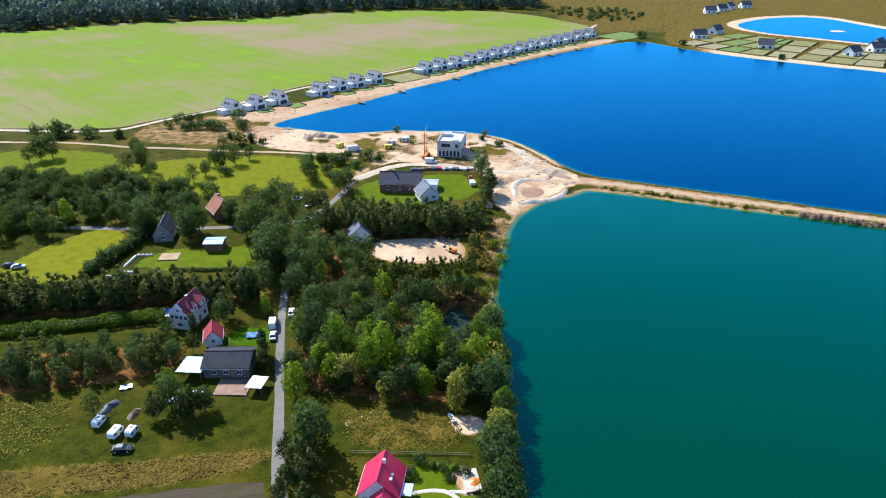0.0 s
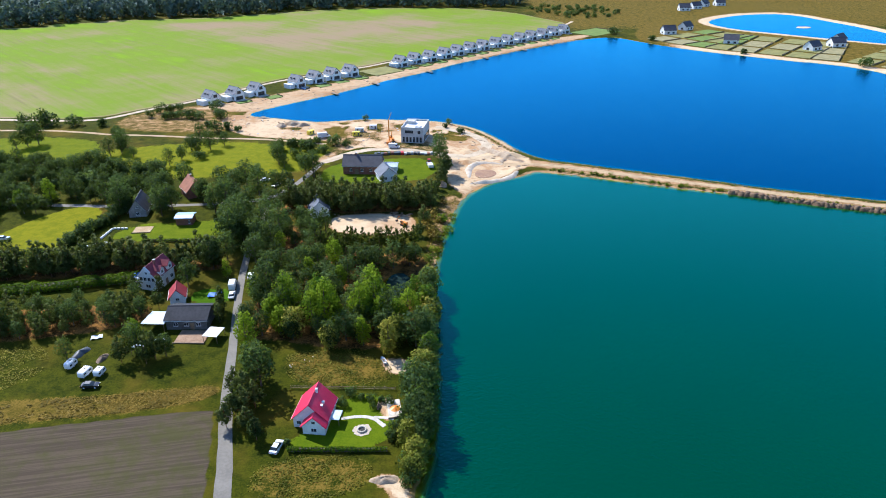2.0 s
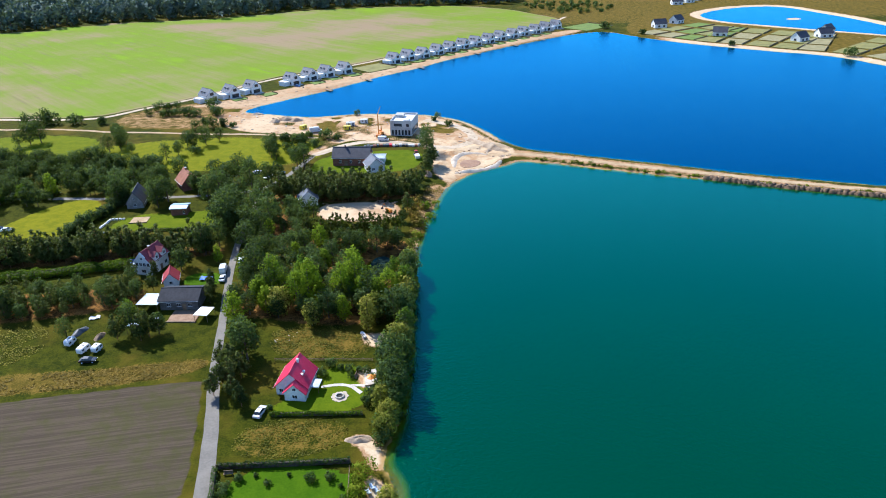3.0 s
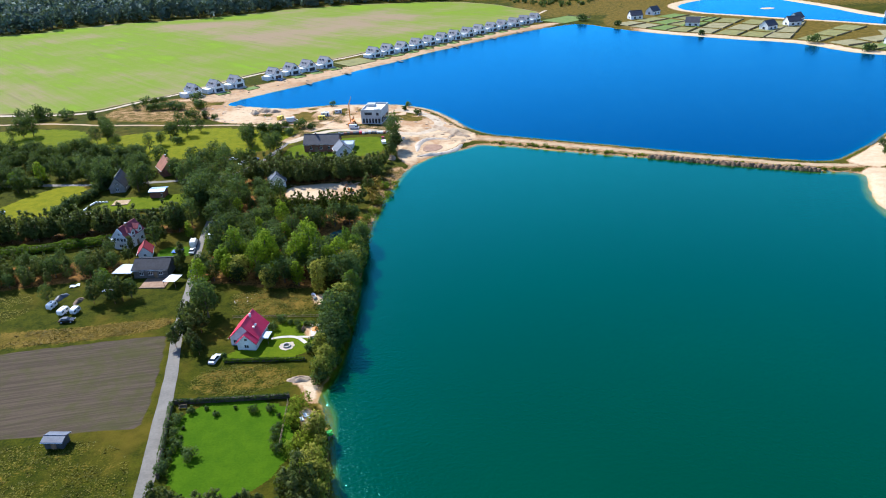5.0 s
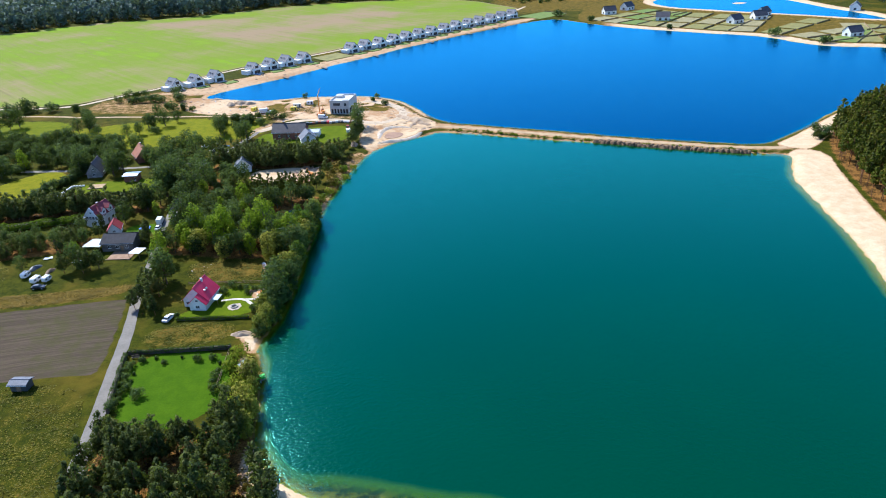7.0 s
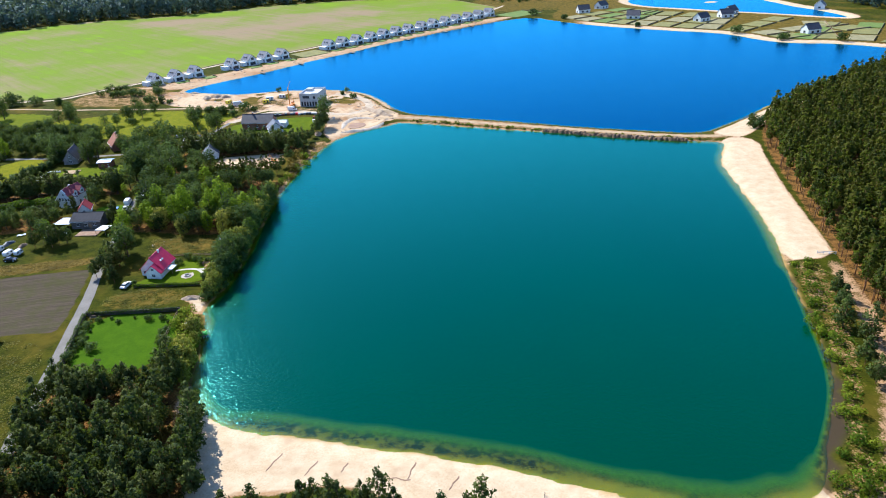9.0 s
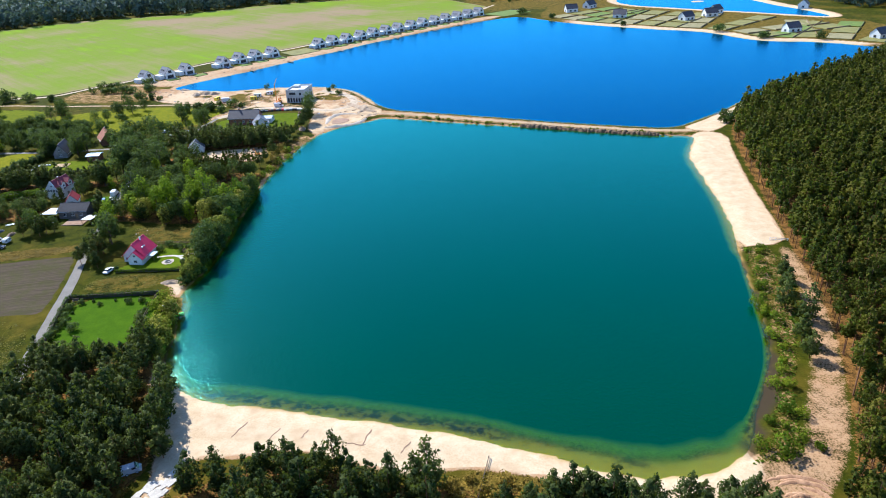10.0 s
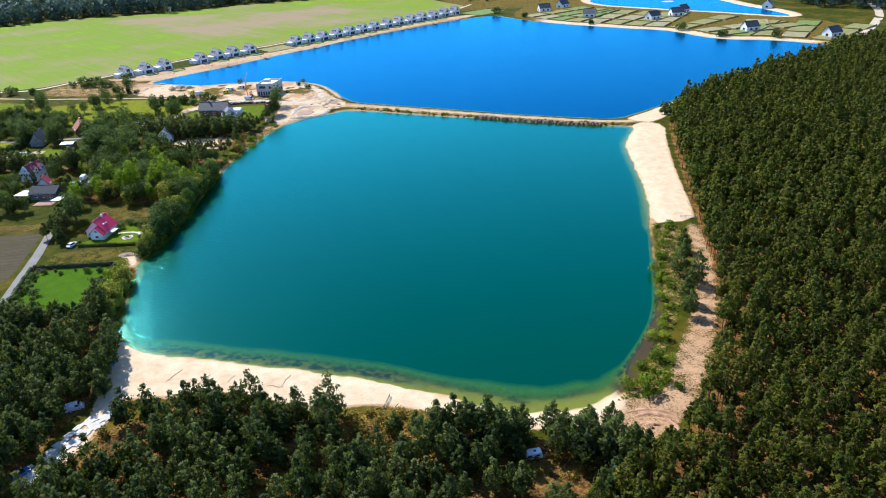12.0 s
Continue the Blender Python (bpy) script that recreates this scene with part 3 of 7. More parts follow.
LEAF_DARK = leafy("dark_leaves", (0.013, 0.034, 0.013), (0.080, 0.125, 0.036), 0.36)
LEAF_GREEN = leafy("green_leaves", (0.045, 0.11, 0.004), (0.20, 0.285, 0.007), 0.45)
LEAF_VINE = leafy("vine_leaves", (0.03, 0.075, 0.004), (0.12, 0.185, 0.006), 0.4)
LEAF_WILLOW = leafy("willow_leaves", (0.12, 0.14, 0.018), (0.34, 0.31, 0.045), 0.38)
LEAF_SHRUB = leafy("shrub_leaves", (0.055, 0.10, 0.005), (0.22, 0.26, 0.012), 0.42)
# paler, bluer green: the haze of distance is put into the leaf colour
LEAF_HAZED = leafy("hazed_leaves", (0.045, 0.085, 0.085), (0.085, 0.13, 0.12), 0.2, 6)
GRASS_OLIVE = leafy("olive_grass", (0.052, 0.056, 0.004), (0.14, 0.122, 0.009), 0.12, 4)
TURF_GREEN = plain("garden_turf", (0.08, 0.13, 0.012), (0.14, 0.20, 0.018), 0.6, 5, 0.95)
TURF_OLIVE = plain("rough_turf", (0.13, 0.13, 0.03), (0.24, 0.215, 0.05), 0.8, 6, 0.95)
TURF_DRY = plain("dry_turf", (0.18, 0.16, 0.06), (0.30, 0.26, 0.12), 0.8, 6, 0.95)
GRASS_DRY = leafy("dry_grass", (0.09, 0.068, 0.008), (0.235, 0.155, 0.022), 0.12, 3)


# ---- the ground, one sheet cut along its zones ----
def steps(stops):
    out = []
    for (a, step), (b, _) in zip(stops, stops[1:]):
        out += list(np.linspace(a, b, max(1, int(round((b - a) / step))), endpoint=False))
    return np.array(out + [stops[-1][0]])


GX = steps([(-4200, 500), (-700, 40), (-250, 6), (-150, 2.0), (-90, 1.35), (240, 1.8), (300, 3), (470, 10), (700, 100), (4200, 100)])
GY = steps([(-3000, 400), (-200, 15), (-60, 1.4), (130, 1.5), (300, 1.6), (400, 3), (660, 5), (900, 50), (1400, 400), (4600, 400)])


def build_ground():
    X, Y = np.meshgrid(GX, GY)
    x, y = X.ravel(), Y.ravel()
    z = height(x, y)
    soft = lambda d, w=1.2: smooth(w, -w, d)
    sand = np.maximum.reduce([soft(area_dist(x, y, p)) for p in (SOUTH_BEACH, EAST_BEACH, NE_SAND, *COVES)])
    sand = np.maximum.reduce([sand, 0.86 * soft(area_dist(x, y, WORKS)), 0.86 * soft(area_dist(x, y, YARD))])
    sand = np.maximum.reduce([sand, 0.60 * soft(area_dist(x, y, EAST_SAND), 2), 0.42 * soft(area_dist(x, y, EAST_BANK), 2), 0.46 * soft(area_dist(x, y, SCRAPE), 5), 0.62 * soft(area_dist(x, y, DIKE), 3), 0.5 * soft(area_dist(x, y, WEST_BANK), 3), 0.7 * soft(area_dist(x, y, VILLA_STRIP), 3)])
    sand = sand * (1 - 0.75 * soft(area_dist(x, y, WORKS)) * 0.6 * smooth(0.56, 0.7, 0.7 * vnoise(x, y, 16, 21) + 0.3 * vnoise(x, y, 5, 23)) * smooth(290, 310, y))
    sand = sand - 0.12 * soft(area_dist(x, y, WORKS)) * vnoise(x, y, 9, 27)
    green = np.maximum.reduce([soft(area_dist(x, y, p), 2) for p in SITE_GREENS])
    sand = sand * (1 - 0.9 * green * smooth(0.2, 0.5, vnoise(x, y, 4, 29)))
    sand = np.maximum(sand, 0.6 * smooth(3.2, 1.2, area_dist(x, y, NEAR_LAKE)) * (1 - smooth(158, 162, x) * smooth(94, 90, y)) * (1 - smooth(175, 168, y) * smooth(22, 18, x)))
    sand = np.maximum(sand, 0.75 * smooth(4.5, 2.5, area_dist(x, y, FAR_LAKE)) * smooth(60, 52, x))
    sand = np.maximum(sand, 0.22 * soft(area_dist(x, y, FAR_PLOTS), 4))
    far_lakes = np.minimum(area_dist(x, y, FAR_LAKE), area_dist(x, y, THIRD_LAKE))
    sand = np.maximum(sand, 1.0 * smooth(13, 9, far_lakes) * smooth(200, 230, x) * smooth(400, 430, y))
    bare = np.maximum(smooth(25, -25, area_dist(x, y, BARE_CROP)), 0.7 * smooth(25, -25, area_dist(x, y, BARE_CROP_WEST)))
    crop, plough = soft(area_dist(x, y, CROP_FIELD), 4) * (1 - 0.3 * bare), soft(area_dist(x, y, PLOUGH), 0.8)
    greens = ((LAWN, 0.5, 0.0), (SHED_GREEN, 0.8, 0.0), (GARDEN, 2.5, 0.3), (MEADOW, 2, 1.0), (NORTHGREEN, 6, 0.6), (PALE, 8, 0.85), (HOUSEGREEN, 4, 0.45), (BARNGREEN, 2, 0.35))
    lawn = np.maximum.reduce([soft(area_dist(x, y, p), w) for p, w, _ in greens])
    yellow = np.maximum.reduce([k * smooth(4, 0, area_dist(x, y, p)) for p, _, k in greens])
    dry = np.maximum.reduce([soft(area_dist(x, y, p), 3) * k for p, k in ((DRY_STRIP, 0.9), (HEATH, 0.34), (ROUGH, 0.5), (ROUGH_NORTH, 0.55), (PALE, 0.62), (DIKE, 0.7), (EAST_BANK, 0.6), (GLADE, 0.9), (SCRAPE, 0.85), (WEST_BANK, 0.7), (FAR_PLOTS, 0.7))])
    dry = np.maximum(dry, 0.6 * smooth(640, 720, y) * smooth(100, 140, x))
    dry = np.maximum(dry, 0.55 * green)
    woods = soft(area_dist(x, y, FOREST_EAST), 3)
    for p in WOODS:
        woods = np.maximum(woods, 0.9 * soft(area_dist(x, y, p), 3))
    shore = np.minimum(area_dist(x, y, NEAR_LAKE), area_dist(x, y, FAR_LAKE))
    wet = smooth(1.2, -0.5, shore) * smooth(-9, -1, shore)
    near = area_dist(x, y, NEAR_LAKE)
    weed = smooth(-0.4, -1.6, near) * smooth(-9.5, -6, near) * smooth(44, 36, y) * smooth(118, 104, x) * smooth(22, 30, x)
    weed = np.maximum(weed, 0.8 * smooth(-2.5, -5, near) * smooth(20, 10, np.hypot(x - 146, y - 2)) * smooth(0.42, 0.6, vnoise(x, y, 6, 43)))
    weed = np.maximum(weed, smooth(3.2, 1.2, near + 2.0 * smooth(25, 50, y) + 4.5 * (vnoise(x, y, 4, 41) - 0.5)) * smooth(-8, -5, near) * smooth(158, 163, x) * smooth(94, 88, y))
    nx, ny = len(GX), len(GY)
    i, j = np.meshgrid(np.arange(nx - 1), np.arange(ny - 1))
    a = (j * nx + i).ravel()
    quads = np.stack([a, a + 1, a + nx + 1, a + nx], 1)
    cx, cy = x[quads].mean(1), y[quads].mean(1)
    zones = [("beach_south", "pale sandy beach on the near lake's south shore", (SOUTH_BEACH,)), ("beach_east", "white sandy beach strip beside the pine forest", (EAST_BEACH,)),
             ("field_crop", "large green and brown striped crop field", (CROP_FIELD,)), ("field_ploughed", "bare brown ploughed field beside the road", (PLOUGH,)),
             ("lawn", "bright green mown lawn inside a hedge", (LAWN,)), ("embankment", "narrow sandy embankment between the two lakes", (DIKE,)),
             ("building_ground", "pale trampled sand of the lakeside building site", (WORKS,))]
    owner = np.zeros(len(quads), int)
    for k, (_, _, polys) in enumerate(zones, 1):
        for p in polys:
            owner[(area_dist(cx, cy, p) < 0) & (owner == 0)] = k
    for k, (name, label, _) in enumerate([("ground", "grass, heath and forest floor reaching the horizon", None)] + zones):
        q = quads[owner == k]
        used, flat = np.unique(q, return_inverse=True)
        me = quick_mesh(name, np.stack([x, y, z], 1)[used], flat.reshape(-1, 4), GROUND)
        for attr, chan in (("zone_a", (sand, crop, lawn, wet)), ("zone_b", (dry, woods, plough, weed)), ("zone_c", (yellow, yellow, yellow, yellow))):
            at = me.attributes.new(attr, "FLOAT_COLOR", "POINT")
            at.data.foreach_set("color", np.stack(chan, 1)[used].astype(np.float32).ravel())
        me.shade_smooth()
        tagged(new(name, me), label, "ground", "", "structure")


def near_shelf(x, y):
    """How quickly the near lake deepens, and so darkens in colour."""
    k = 3.4 - (1.6 + 1.25 * smooth(28, 42, x)) * smooth(60, 35, y) * smooth(168, 150, x)
    k = k - 0.35 * smooth(30, 14, np.hypot(x - 146, y - 2)) - 0.6 * smooth(14, 6, np.hypot(x - 14, y - 79))
    # the 1.6 term darkens the west shore's water in place of tree shadows
    return k + 1.6 * smooth(24, 18, x) * smooth(44, 56, y) * smooth(14, 20, np.hypot(x - 14, y - 79)) + 2.5 * smooth(160, 166, x) * smooth(95, 85, y) - 1.3 * smooth(75, 95, y) * smooth(185, 195, x)


def build_water(name, label, outline, mat, step, shelf=None):
    p = np.asarray(outline)
    gx, gy = np.arange(p[:, 0].min() - 6, p[:, 0].max() + 6, step), np.arange(p[:, 1].min() - 6, p[:, 1].max() + 6, step)
    X, Y = np.meshgrid(gx, gy)
    x, y = X.ravel(), Y.ravel()
    d = area_dist(x, y, p, 20)
    nx, ny = len(gx), len(gy)
    i, j = np.meshgrid(np.arange(nx - 1), np.arange(ny - 1))
    a = (j * nx + i).ravel()
    quads = np.stack([a, a + 1, a + nx + 1, a + nx], 1)
    quads = quads[d[quads].min(1) < 1.5]
    used, flat = np.unique(quads, return_inverse=True)
    me = quick_mesh(name, np.stack([x, y, np.full(len(x), LAKE_Z)], 1)[used], flat.reshape(-1, 4), mat)
    at = me.attributes.new("shore", "FLOAT", "POINT")
    deep = -d[used] * 2.4 if shelf is None else -d[used] * shelf(x[used], y[used]) + np.maximum(-d[used] - 3.5, 0) * 0.9
    at.data.foreach_set("value", deep.astype(np.float32))
    tagged(new(name, me), label, "lake", "", "structure")


def ribbon(name, label, line, width, mat, lift=0.05, category="road", ragged=0.25):
    p = np.asarray(line)
    seg = np.r_[0, np.cumsum(np.hypot(*np.diff(p, axis=0).T))]
    s = np.arange(0, seg[-1], min(2.0, seg[-1] / 8))
    x, y = np.interp(s, seg, p[:, 0]), np.interp(s, seg, p[:, 1])
    tx, ty = np.gradient(x), np.gradient(y)
    k = np.hypot(tx, ty)
    nx, ny = -ty / k, tx / k
    wide = width(y) if callable(width) else width
    rows = []
    for u in (-1, -0.5, 0, 0.5, 1):
        off = u * (wide / 2 + (ragged * (vnoise(s, s * 0 + u * 50, 4, 31) - 0.5) * 2 if abs(u) == 1 else 0))
        px, py = x + nx * off, y + ny * off
        rows.append(np.stack([px, py, np.maximum(height(px, py), LAKE_Z + 0.3) + lift * (1 if abs(u) < 1 else 0.4)], 1))
    v = np.concatenate(rows)
    n = len(s)
    f = [(r * n + i, (r + 1) * n + i, (r + 1) * n + i + 1, r * n + i + 1) for r in range(4) for i in range(n - 1)]
    me = quick_mesh(name, v, np.array(f)[:, ::-1], mat)
    me.shade_smooth()
    tagged(new(name, me), label, category, "", "structure")


WOODS = [rounded(p) for p in (
    [(-39, 142), (-38, 172), (-42, 186), (-47, 215), (-34, 222), (-26, 206), (-18, 194), (12, 194), (13, 178), (12, 140), (-2, 134), (-28, 140)],
    [(-47, 230), (-45, 247), (12, 246), (16, 238), (8, 231), (-26, 230)],
    [(-140, 174), (-103, 178.5), (-82, 181), (-52, 183), (-53, 191), (-80, 191), (-104, 189), (-140, 186)],
    [(-140, 136), (-109, 139.5), (-92, 142), (-70, 148), (-68, 158), (-76, 162), (-110, 157), (-140, 155)],
    [(-18, 46), (6, 42), (16, 52), (26, 28), (30, 14), (31, 2), (27, -10), (24, -40), (-10, -40), (-12, 10)],
    [(36, -9), (50, -2), (62, 1), (76, -4), (90, -9), (112, -10), (138, -17), (160, -22), (162, -50), (30, -50)])]

build_ground()
build_water("lake_near", "deep teal-green lake water with sandy shallows", NEAR_LAKE, WATER_TEAL, 2.0, near_shelf)
build_water("lake_far", "deep blue lake water beyond the embankment", FAR_LAKE, WATER_BLUE, 3.0)
build_water("lake_distant", "pale blue distant pond among building plots", THIRD_LAKE, WATER_BLUE, 5.0)
build_water("pond", "dark small pond among trees", POND, WATER_POND, 1.0)
ribbon("road", "narrow grey asphalt village road", ROAD, lambda y: np.interp(y, (75, 110, 135), (3.7, 3.0, 2.3)), ASPHALT, 0.05, "road", 0.1)
ribbon("road_cross", "grey village side road", CROSS_ROAD, 2.8, ASPHALT)
ribbon("road_gravel", "pale gravel road along the crop field", GRAVEL_ROAD, 3.4, GRAVEL)
ribbon("road_dirt", "pale dirt track across the meadow", DIRT_ROAD, 2.4, PATH_SOIL)
ribbon("track_loop", "pale sandy track round the building site", LOOP_TRACK, 5.0, GRAVEL, 0.06, "track", 0.6)
ribbon("track_embankment", "pale sandy track on top of the embankment", DIKE_TRACK, 3.4, PATH_SOIL, 0.06, "track", 0.5)
ribbon("road_plots", "pale curved road at the distant plots", PLOT_ROAD, 7, GRAVEL)


# ---- trees ----
def cards(centres, normals, size, rng, aspect=1.0):
    """Small leaf quads at given places, facing about the given way."""
    n = len(centres)
    a = rng.normal(size=(n, 3))
    nn = normals + 0.6 * rng.normal(size=(n, 3))
    nn /= np.linalg.norm(nn, axis=1)[:, None] + 1e-9
    u = np.cross(nn, a)
    u /= np.linalg.norm(u, axis=1)[:, None] + 1e-9
    w = np.cross(nn, u)
    s = (size * rng.uniform(0.6, 1.3, n))[:, None]
    v = np.stack([centres - u * s - w * s * 0.6, centres + u * s - w * s * rng.uniform(0.2, 0.8, (n, 1)), centres + u * s * rng.uniform(-0.4, 0.4, (n, 1)) + w * s * aspect], 1).reshape(-1, 3)
    return v, np.arange(3 * n).reshape(-1, 3)


def lobes_crown(lobes, count, size, seed, fill=0.55):
    """Leaves spread over the skins of several uneven lobes (x, y, z, rx, rz); returns places, faces and soft normals."""
    rng = np.random.RandomState(seed)
    vs, qs, ns, n = [], [], [], 0
    mid = np.array([0.0, 0.0, np.mean([l[2] for l in lobes])])
    area = np.array([l[3] * l[4] for l in lobes])
    for (x, y, z, rx, rz), k in zip(lobes, np.maximum(5, (count * area / area.sum()).astype(int))):
        d = rng.normal(size=(k, 3))
        d[:, 2] += 0.25
        d /= np.linalg.norm(d, axis=1)[:, None]
        r = fill + (1.22 - fill) * rng.rand(k, 1) ** 0.6
        c = np.array([x, y, z]) + d * r * np.array([rx, rx, rz])
        out = c - mid
        out /= np.linalg.norm(out, axis=1)[:, None] + 1e-6
        soft = d + 0.7 * out + 0.3 * rng.normal(size=(k, 3))
        soft /= np.linalg.norm(soft, axis=1)[:, None] + 1e-6
        v, q = cards(c, soft, size, rng)
        vs.append(v), qs.append(q + n), ns.append(np.repeat(soft, 3, 0))
        n += len(v)
    return np.concatenate(vs), np.concatenate(qs), np.concatenate(ns)


def pine_parts(h, seed, count=440, size=0.33, low=0.52, wide=0.17, limbs=6, tiers=8, full=1.0):
    """A Scots pine: bare reddish trunk, and tufts of needles at the ends of tiered branches."""
    rng = np.random.RandomState(seed)
    base = h * (low + rng.uniform(-0.06, 0.06))
    r = h * (wide + rng.uniform(-0.02, 0.02))
    lobes, tips = [], []
    for i in range(tiers):
        u = i / (tiers - 1)
        reach = r * min(1.0, 0.62 + 1.5 * u) * (1 - u ** 1.5) + 0.12 * r
        for k in range(max(1, int(round(5.2 * (1 - u) + 0.6)))):
            a = i * 1.1 + k * 6.2832 / max(1, int(round(5.2 * (1 - u) + 0.6))) + rng.uniform(-0.35, 0.35)
            out = reach * rng.uniform(0.5, 1.0)
            z = base + (h - base) * (0.06 + 0.86 * u) + rng.uniform(-0.05, 0.07) * (h - base)
            fat = full * r * rng.uniform(0.24, 0.40) * (1 - 0.35 * u)
            lobes.append((out * math.cos(a), out * math.sin(a), z, fat, fat * rng.uniform(0.5, 0.8)))
            tips.append((out * math.cos(a), out * math.sin(a), z))
    lobes.append((0, 0, h - r * 0.3, r * 0.2, r * 0.42))
    v, q, m = lobes_crown(lobes, count, size, seed, 0.25)
    t = Build()
    lean = rng.uniform(-0.3, 0.3, 2)
    t.tube((0, 0, -0.4), (lean[0] * 0.5, lean[1] * 0.5, h * 0.5), h * 0.013, h * 0.009, 6)
    t.tube((lean[0] * 0.5, lean[1] * 0.5, h * 0.5), (0, 0, h * 0.95), h * 0.009, 0.04, 5)
    for x, y, z in tips[:limbs]:
        t.tube((lean[0] * 0.4, lean[1] * 0.4, z - h * 0.06), (x, y, z), 0.07, 0.03, 4)
    return v, q, m, t


def broad_parts(h, w, seed, count=900, size=0.5, low=0.16, narrow=False, limbs=8, clumps=46):
    """A broad-leaved tree: tapered trunk, limbs, a crown of many uneven clumps with gaps."""
    rng = np.random.RandomState(seed)
    lobes = []
    base = h * low
    lop = rng.uniform(-0.12, 0.12, 2) * w
    for i in range(clumps):
        u = (i + 0.5) / clumps
        a = i * 2.4 + rng.rand() * 0.8
        prof = math.sin(math.pi * (0.14 + 0.78 * u)) ** (0.7 if not narrow else 0.9)
        out = w * 0.5 * prof * rng.uniform(0.5, 0.95)
        z = base + (h - base) * (0.06 + 0.88 * u) + rng.uniform(-0.04, 0.04) * h
        rr = w * 0.5 * (0.30 - 0.08 * u) * rng.uniform(0.6, 1.3)
        lobes.append((out * math.cos(a) + lop[0] * u, out * math.sin(a) + lop[1] * u, z, rr, rr * (0.8 if not narrow else 1.2)))
    lobes.append((0, 0, h * 0.6, w * 0.3, h * 0.25))
    v, q, m = lobes_crown(lobes, count, size, seed, 0.5)
    t = Build()
    t.tube((0, 0, -0.4), (0.1, 0, h * 0.35), h * 0.022, h * 0.015, 7)
    t.tube((0.1, 0, h * 0.35), (0, 0, h * 0.85), h * 0.015, 0.05, 6)
    for (x, y, z, _, _) in lobes[6 : 6 + limbs * 3 : 3]:
        t.tube((0, 0, max(h * 0.2, z - h * 0.22)), (x * 0.9, y * 0.9, z), h * 0.007, 0.03, 4)
    return v, q, m, t


def bush_parts(w, seed, count=200, size=0.30, tall=0.8):
    rng = np.random.RandomState(seed)
    lobes = [(w * 0.3 * math.cos(i * 2.2), w * 0.3 * math.sin(i * 2.2), w * tall * rng.uniform(0.3, 0.5), w * rng.uniform(0.22, 0.33), w * tall * rng.uniform(0.28, 0.5)) for i in range(5)]
    v, q, m = lobes_crown(lobes, count, size, seed, 0.5)
    t = Build()
    for (x, y, z, _, _) in lobes:
        t.tube((x * 0.2, y * 0.2, -0.2), (x, y, z), 0.05, 0.02, 4)
    return v, q, m, t


class Kind:
    """One kind of tree in several shapes; each planted tree shares the meshes of a shape."""

    def __init__(self, name, label, category, shapes, leaf, bark, group):
        self.name, self.label, self.category, self.group = name, label, category, group
        self.leaf, self.bark = leaf, bark
        self.raw = shapes
        self.crowns = [quick_mesh("crown", v, q, leaf, m) for v, q, m, _ in shapes]
        self.trunks = [t.mesh("trunk", bark) for *_, t in shapes]

    def plant(self, x, y, size=1.0, k=None, label=""):
        k = random.randrange(len(self.raw)) if k is None else k
        ob = thing(self.name, label or self.label, self.category, pose(x, y, ground_z(x, y), 0, 0, random.uniform(0, 360)) @ Matrix.Diagonal((size, size, size * random.uniform(0.92, 1.08), 1)), self.group)
        part("trunk", self.trunks[k], None, ob)
        part("crown", self.crowns[k], None, ob)
        return ob

    def mass(self, name, label, category, spots, sizes):
        """Many trees as one joined stretch of wood."""
        rng = np.random.RandomState(len(spots))
        crown_v, crown_q, crown_n, n = [], [], [], 0
        tv, tf, nt_ = [], [], 0
        z = height(spots[:, 0], spots[:, 1])
        raw_t = []
        for *_, t in self.raw:
            f3 = [(f[0], f[i], f[i + 1]) for f in t.f for i in range(1, len(f) - 1)]
            raw_t.append((np.array(t.v), np.array(f3)))
        for (x, y), s, zz in zip(spots, sizes, z):
            k, a = rng.randint(len(self.raw)), rng.rand() * 6.2832
            c, si = math.cos(a) * s, math.sin(a) * s
            rot = np.array([[c, si, 0], [-si, c, 0], [0, 0, s * rng.uniform(0.92, 1.1)]])
            v, q, m, _ = self.raw[k]
            crown_v.append(v @ rot + (x, y, zz)), crown_q.append(q + n), crown_n.append(m @ rot / s)
            n += len(v)
            v, f = raw_t[k]
            tv.append(v @ rot + (x, y, zz)), tf.append(f + nt_)
            nt_ += len(v)
        ob = thing(name, label, category)
        ob["kind"] = "stuff"
        c = part("crowns", quick_mesh("crowns", np.concatenate(crown_v), np.concatenate(crown_q), self.leaf, np.concatenate(crown_n)), None, ob)
        t = part("trunks", quick_mesh("trunks", np.concatenate(tv), np.concatenate(tf), self.bark), None, ob)
        c["kind"] = t["kind"] = "stuff"
        return ob


def scatter(outline, spacing, seed, keep=None):
    """Uneven planting inside an outline."""
    rng = np.random.RandomState(seed)
    p = np.asarray(outline)
    gx, gy = np.meshgrid(np.arange(p[:, 0].min(), p[:, 0].max(), spacing), np.arange(p[:, 1].min(), p[:, 1].max(), spacing))
    gx = gx + (np.arange(gx.shape[0]) % 2)[:, None] * spacing * 0.5
    s = np.stack([gx.ravel(), gy.ravel()], 1) + rng.uniform(-0.42, 0.42, (gx.size, 2)) * spacing
    s = s[area_dist(s[:, 0], s[:, 1], p) < 0]
    lake = np.minimum.reduce([area_dist(s[:, 0], s[:, 1], w) for w in (NEAR_LAKE, FAR_LAKE, POND)])
    s = s[lake > 1.5]
    return s if keep is None else s[keep(s[:, 0], s[:, 1])]


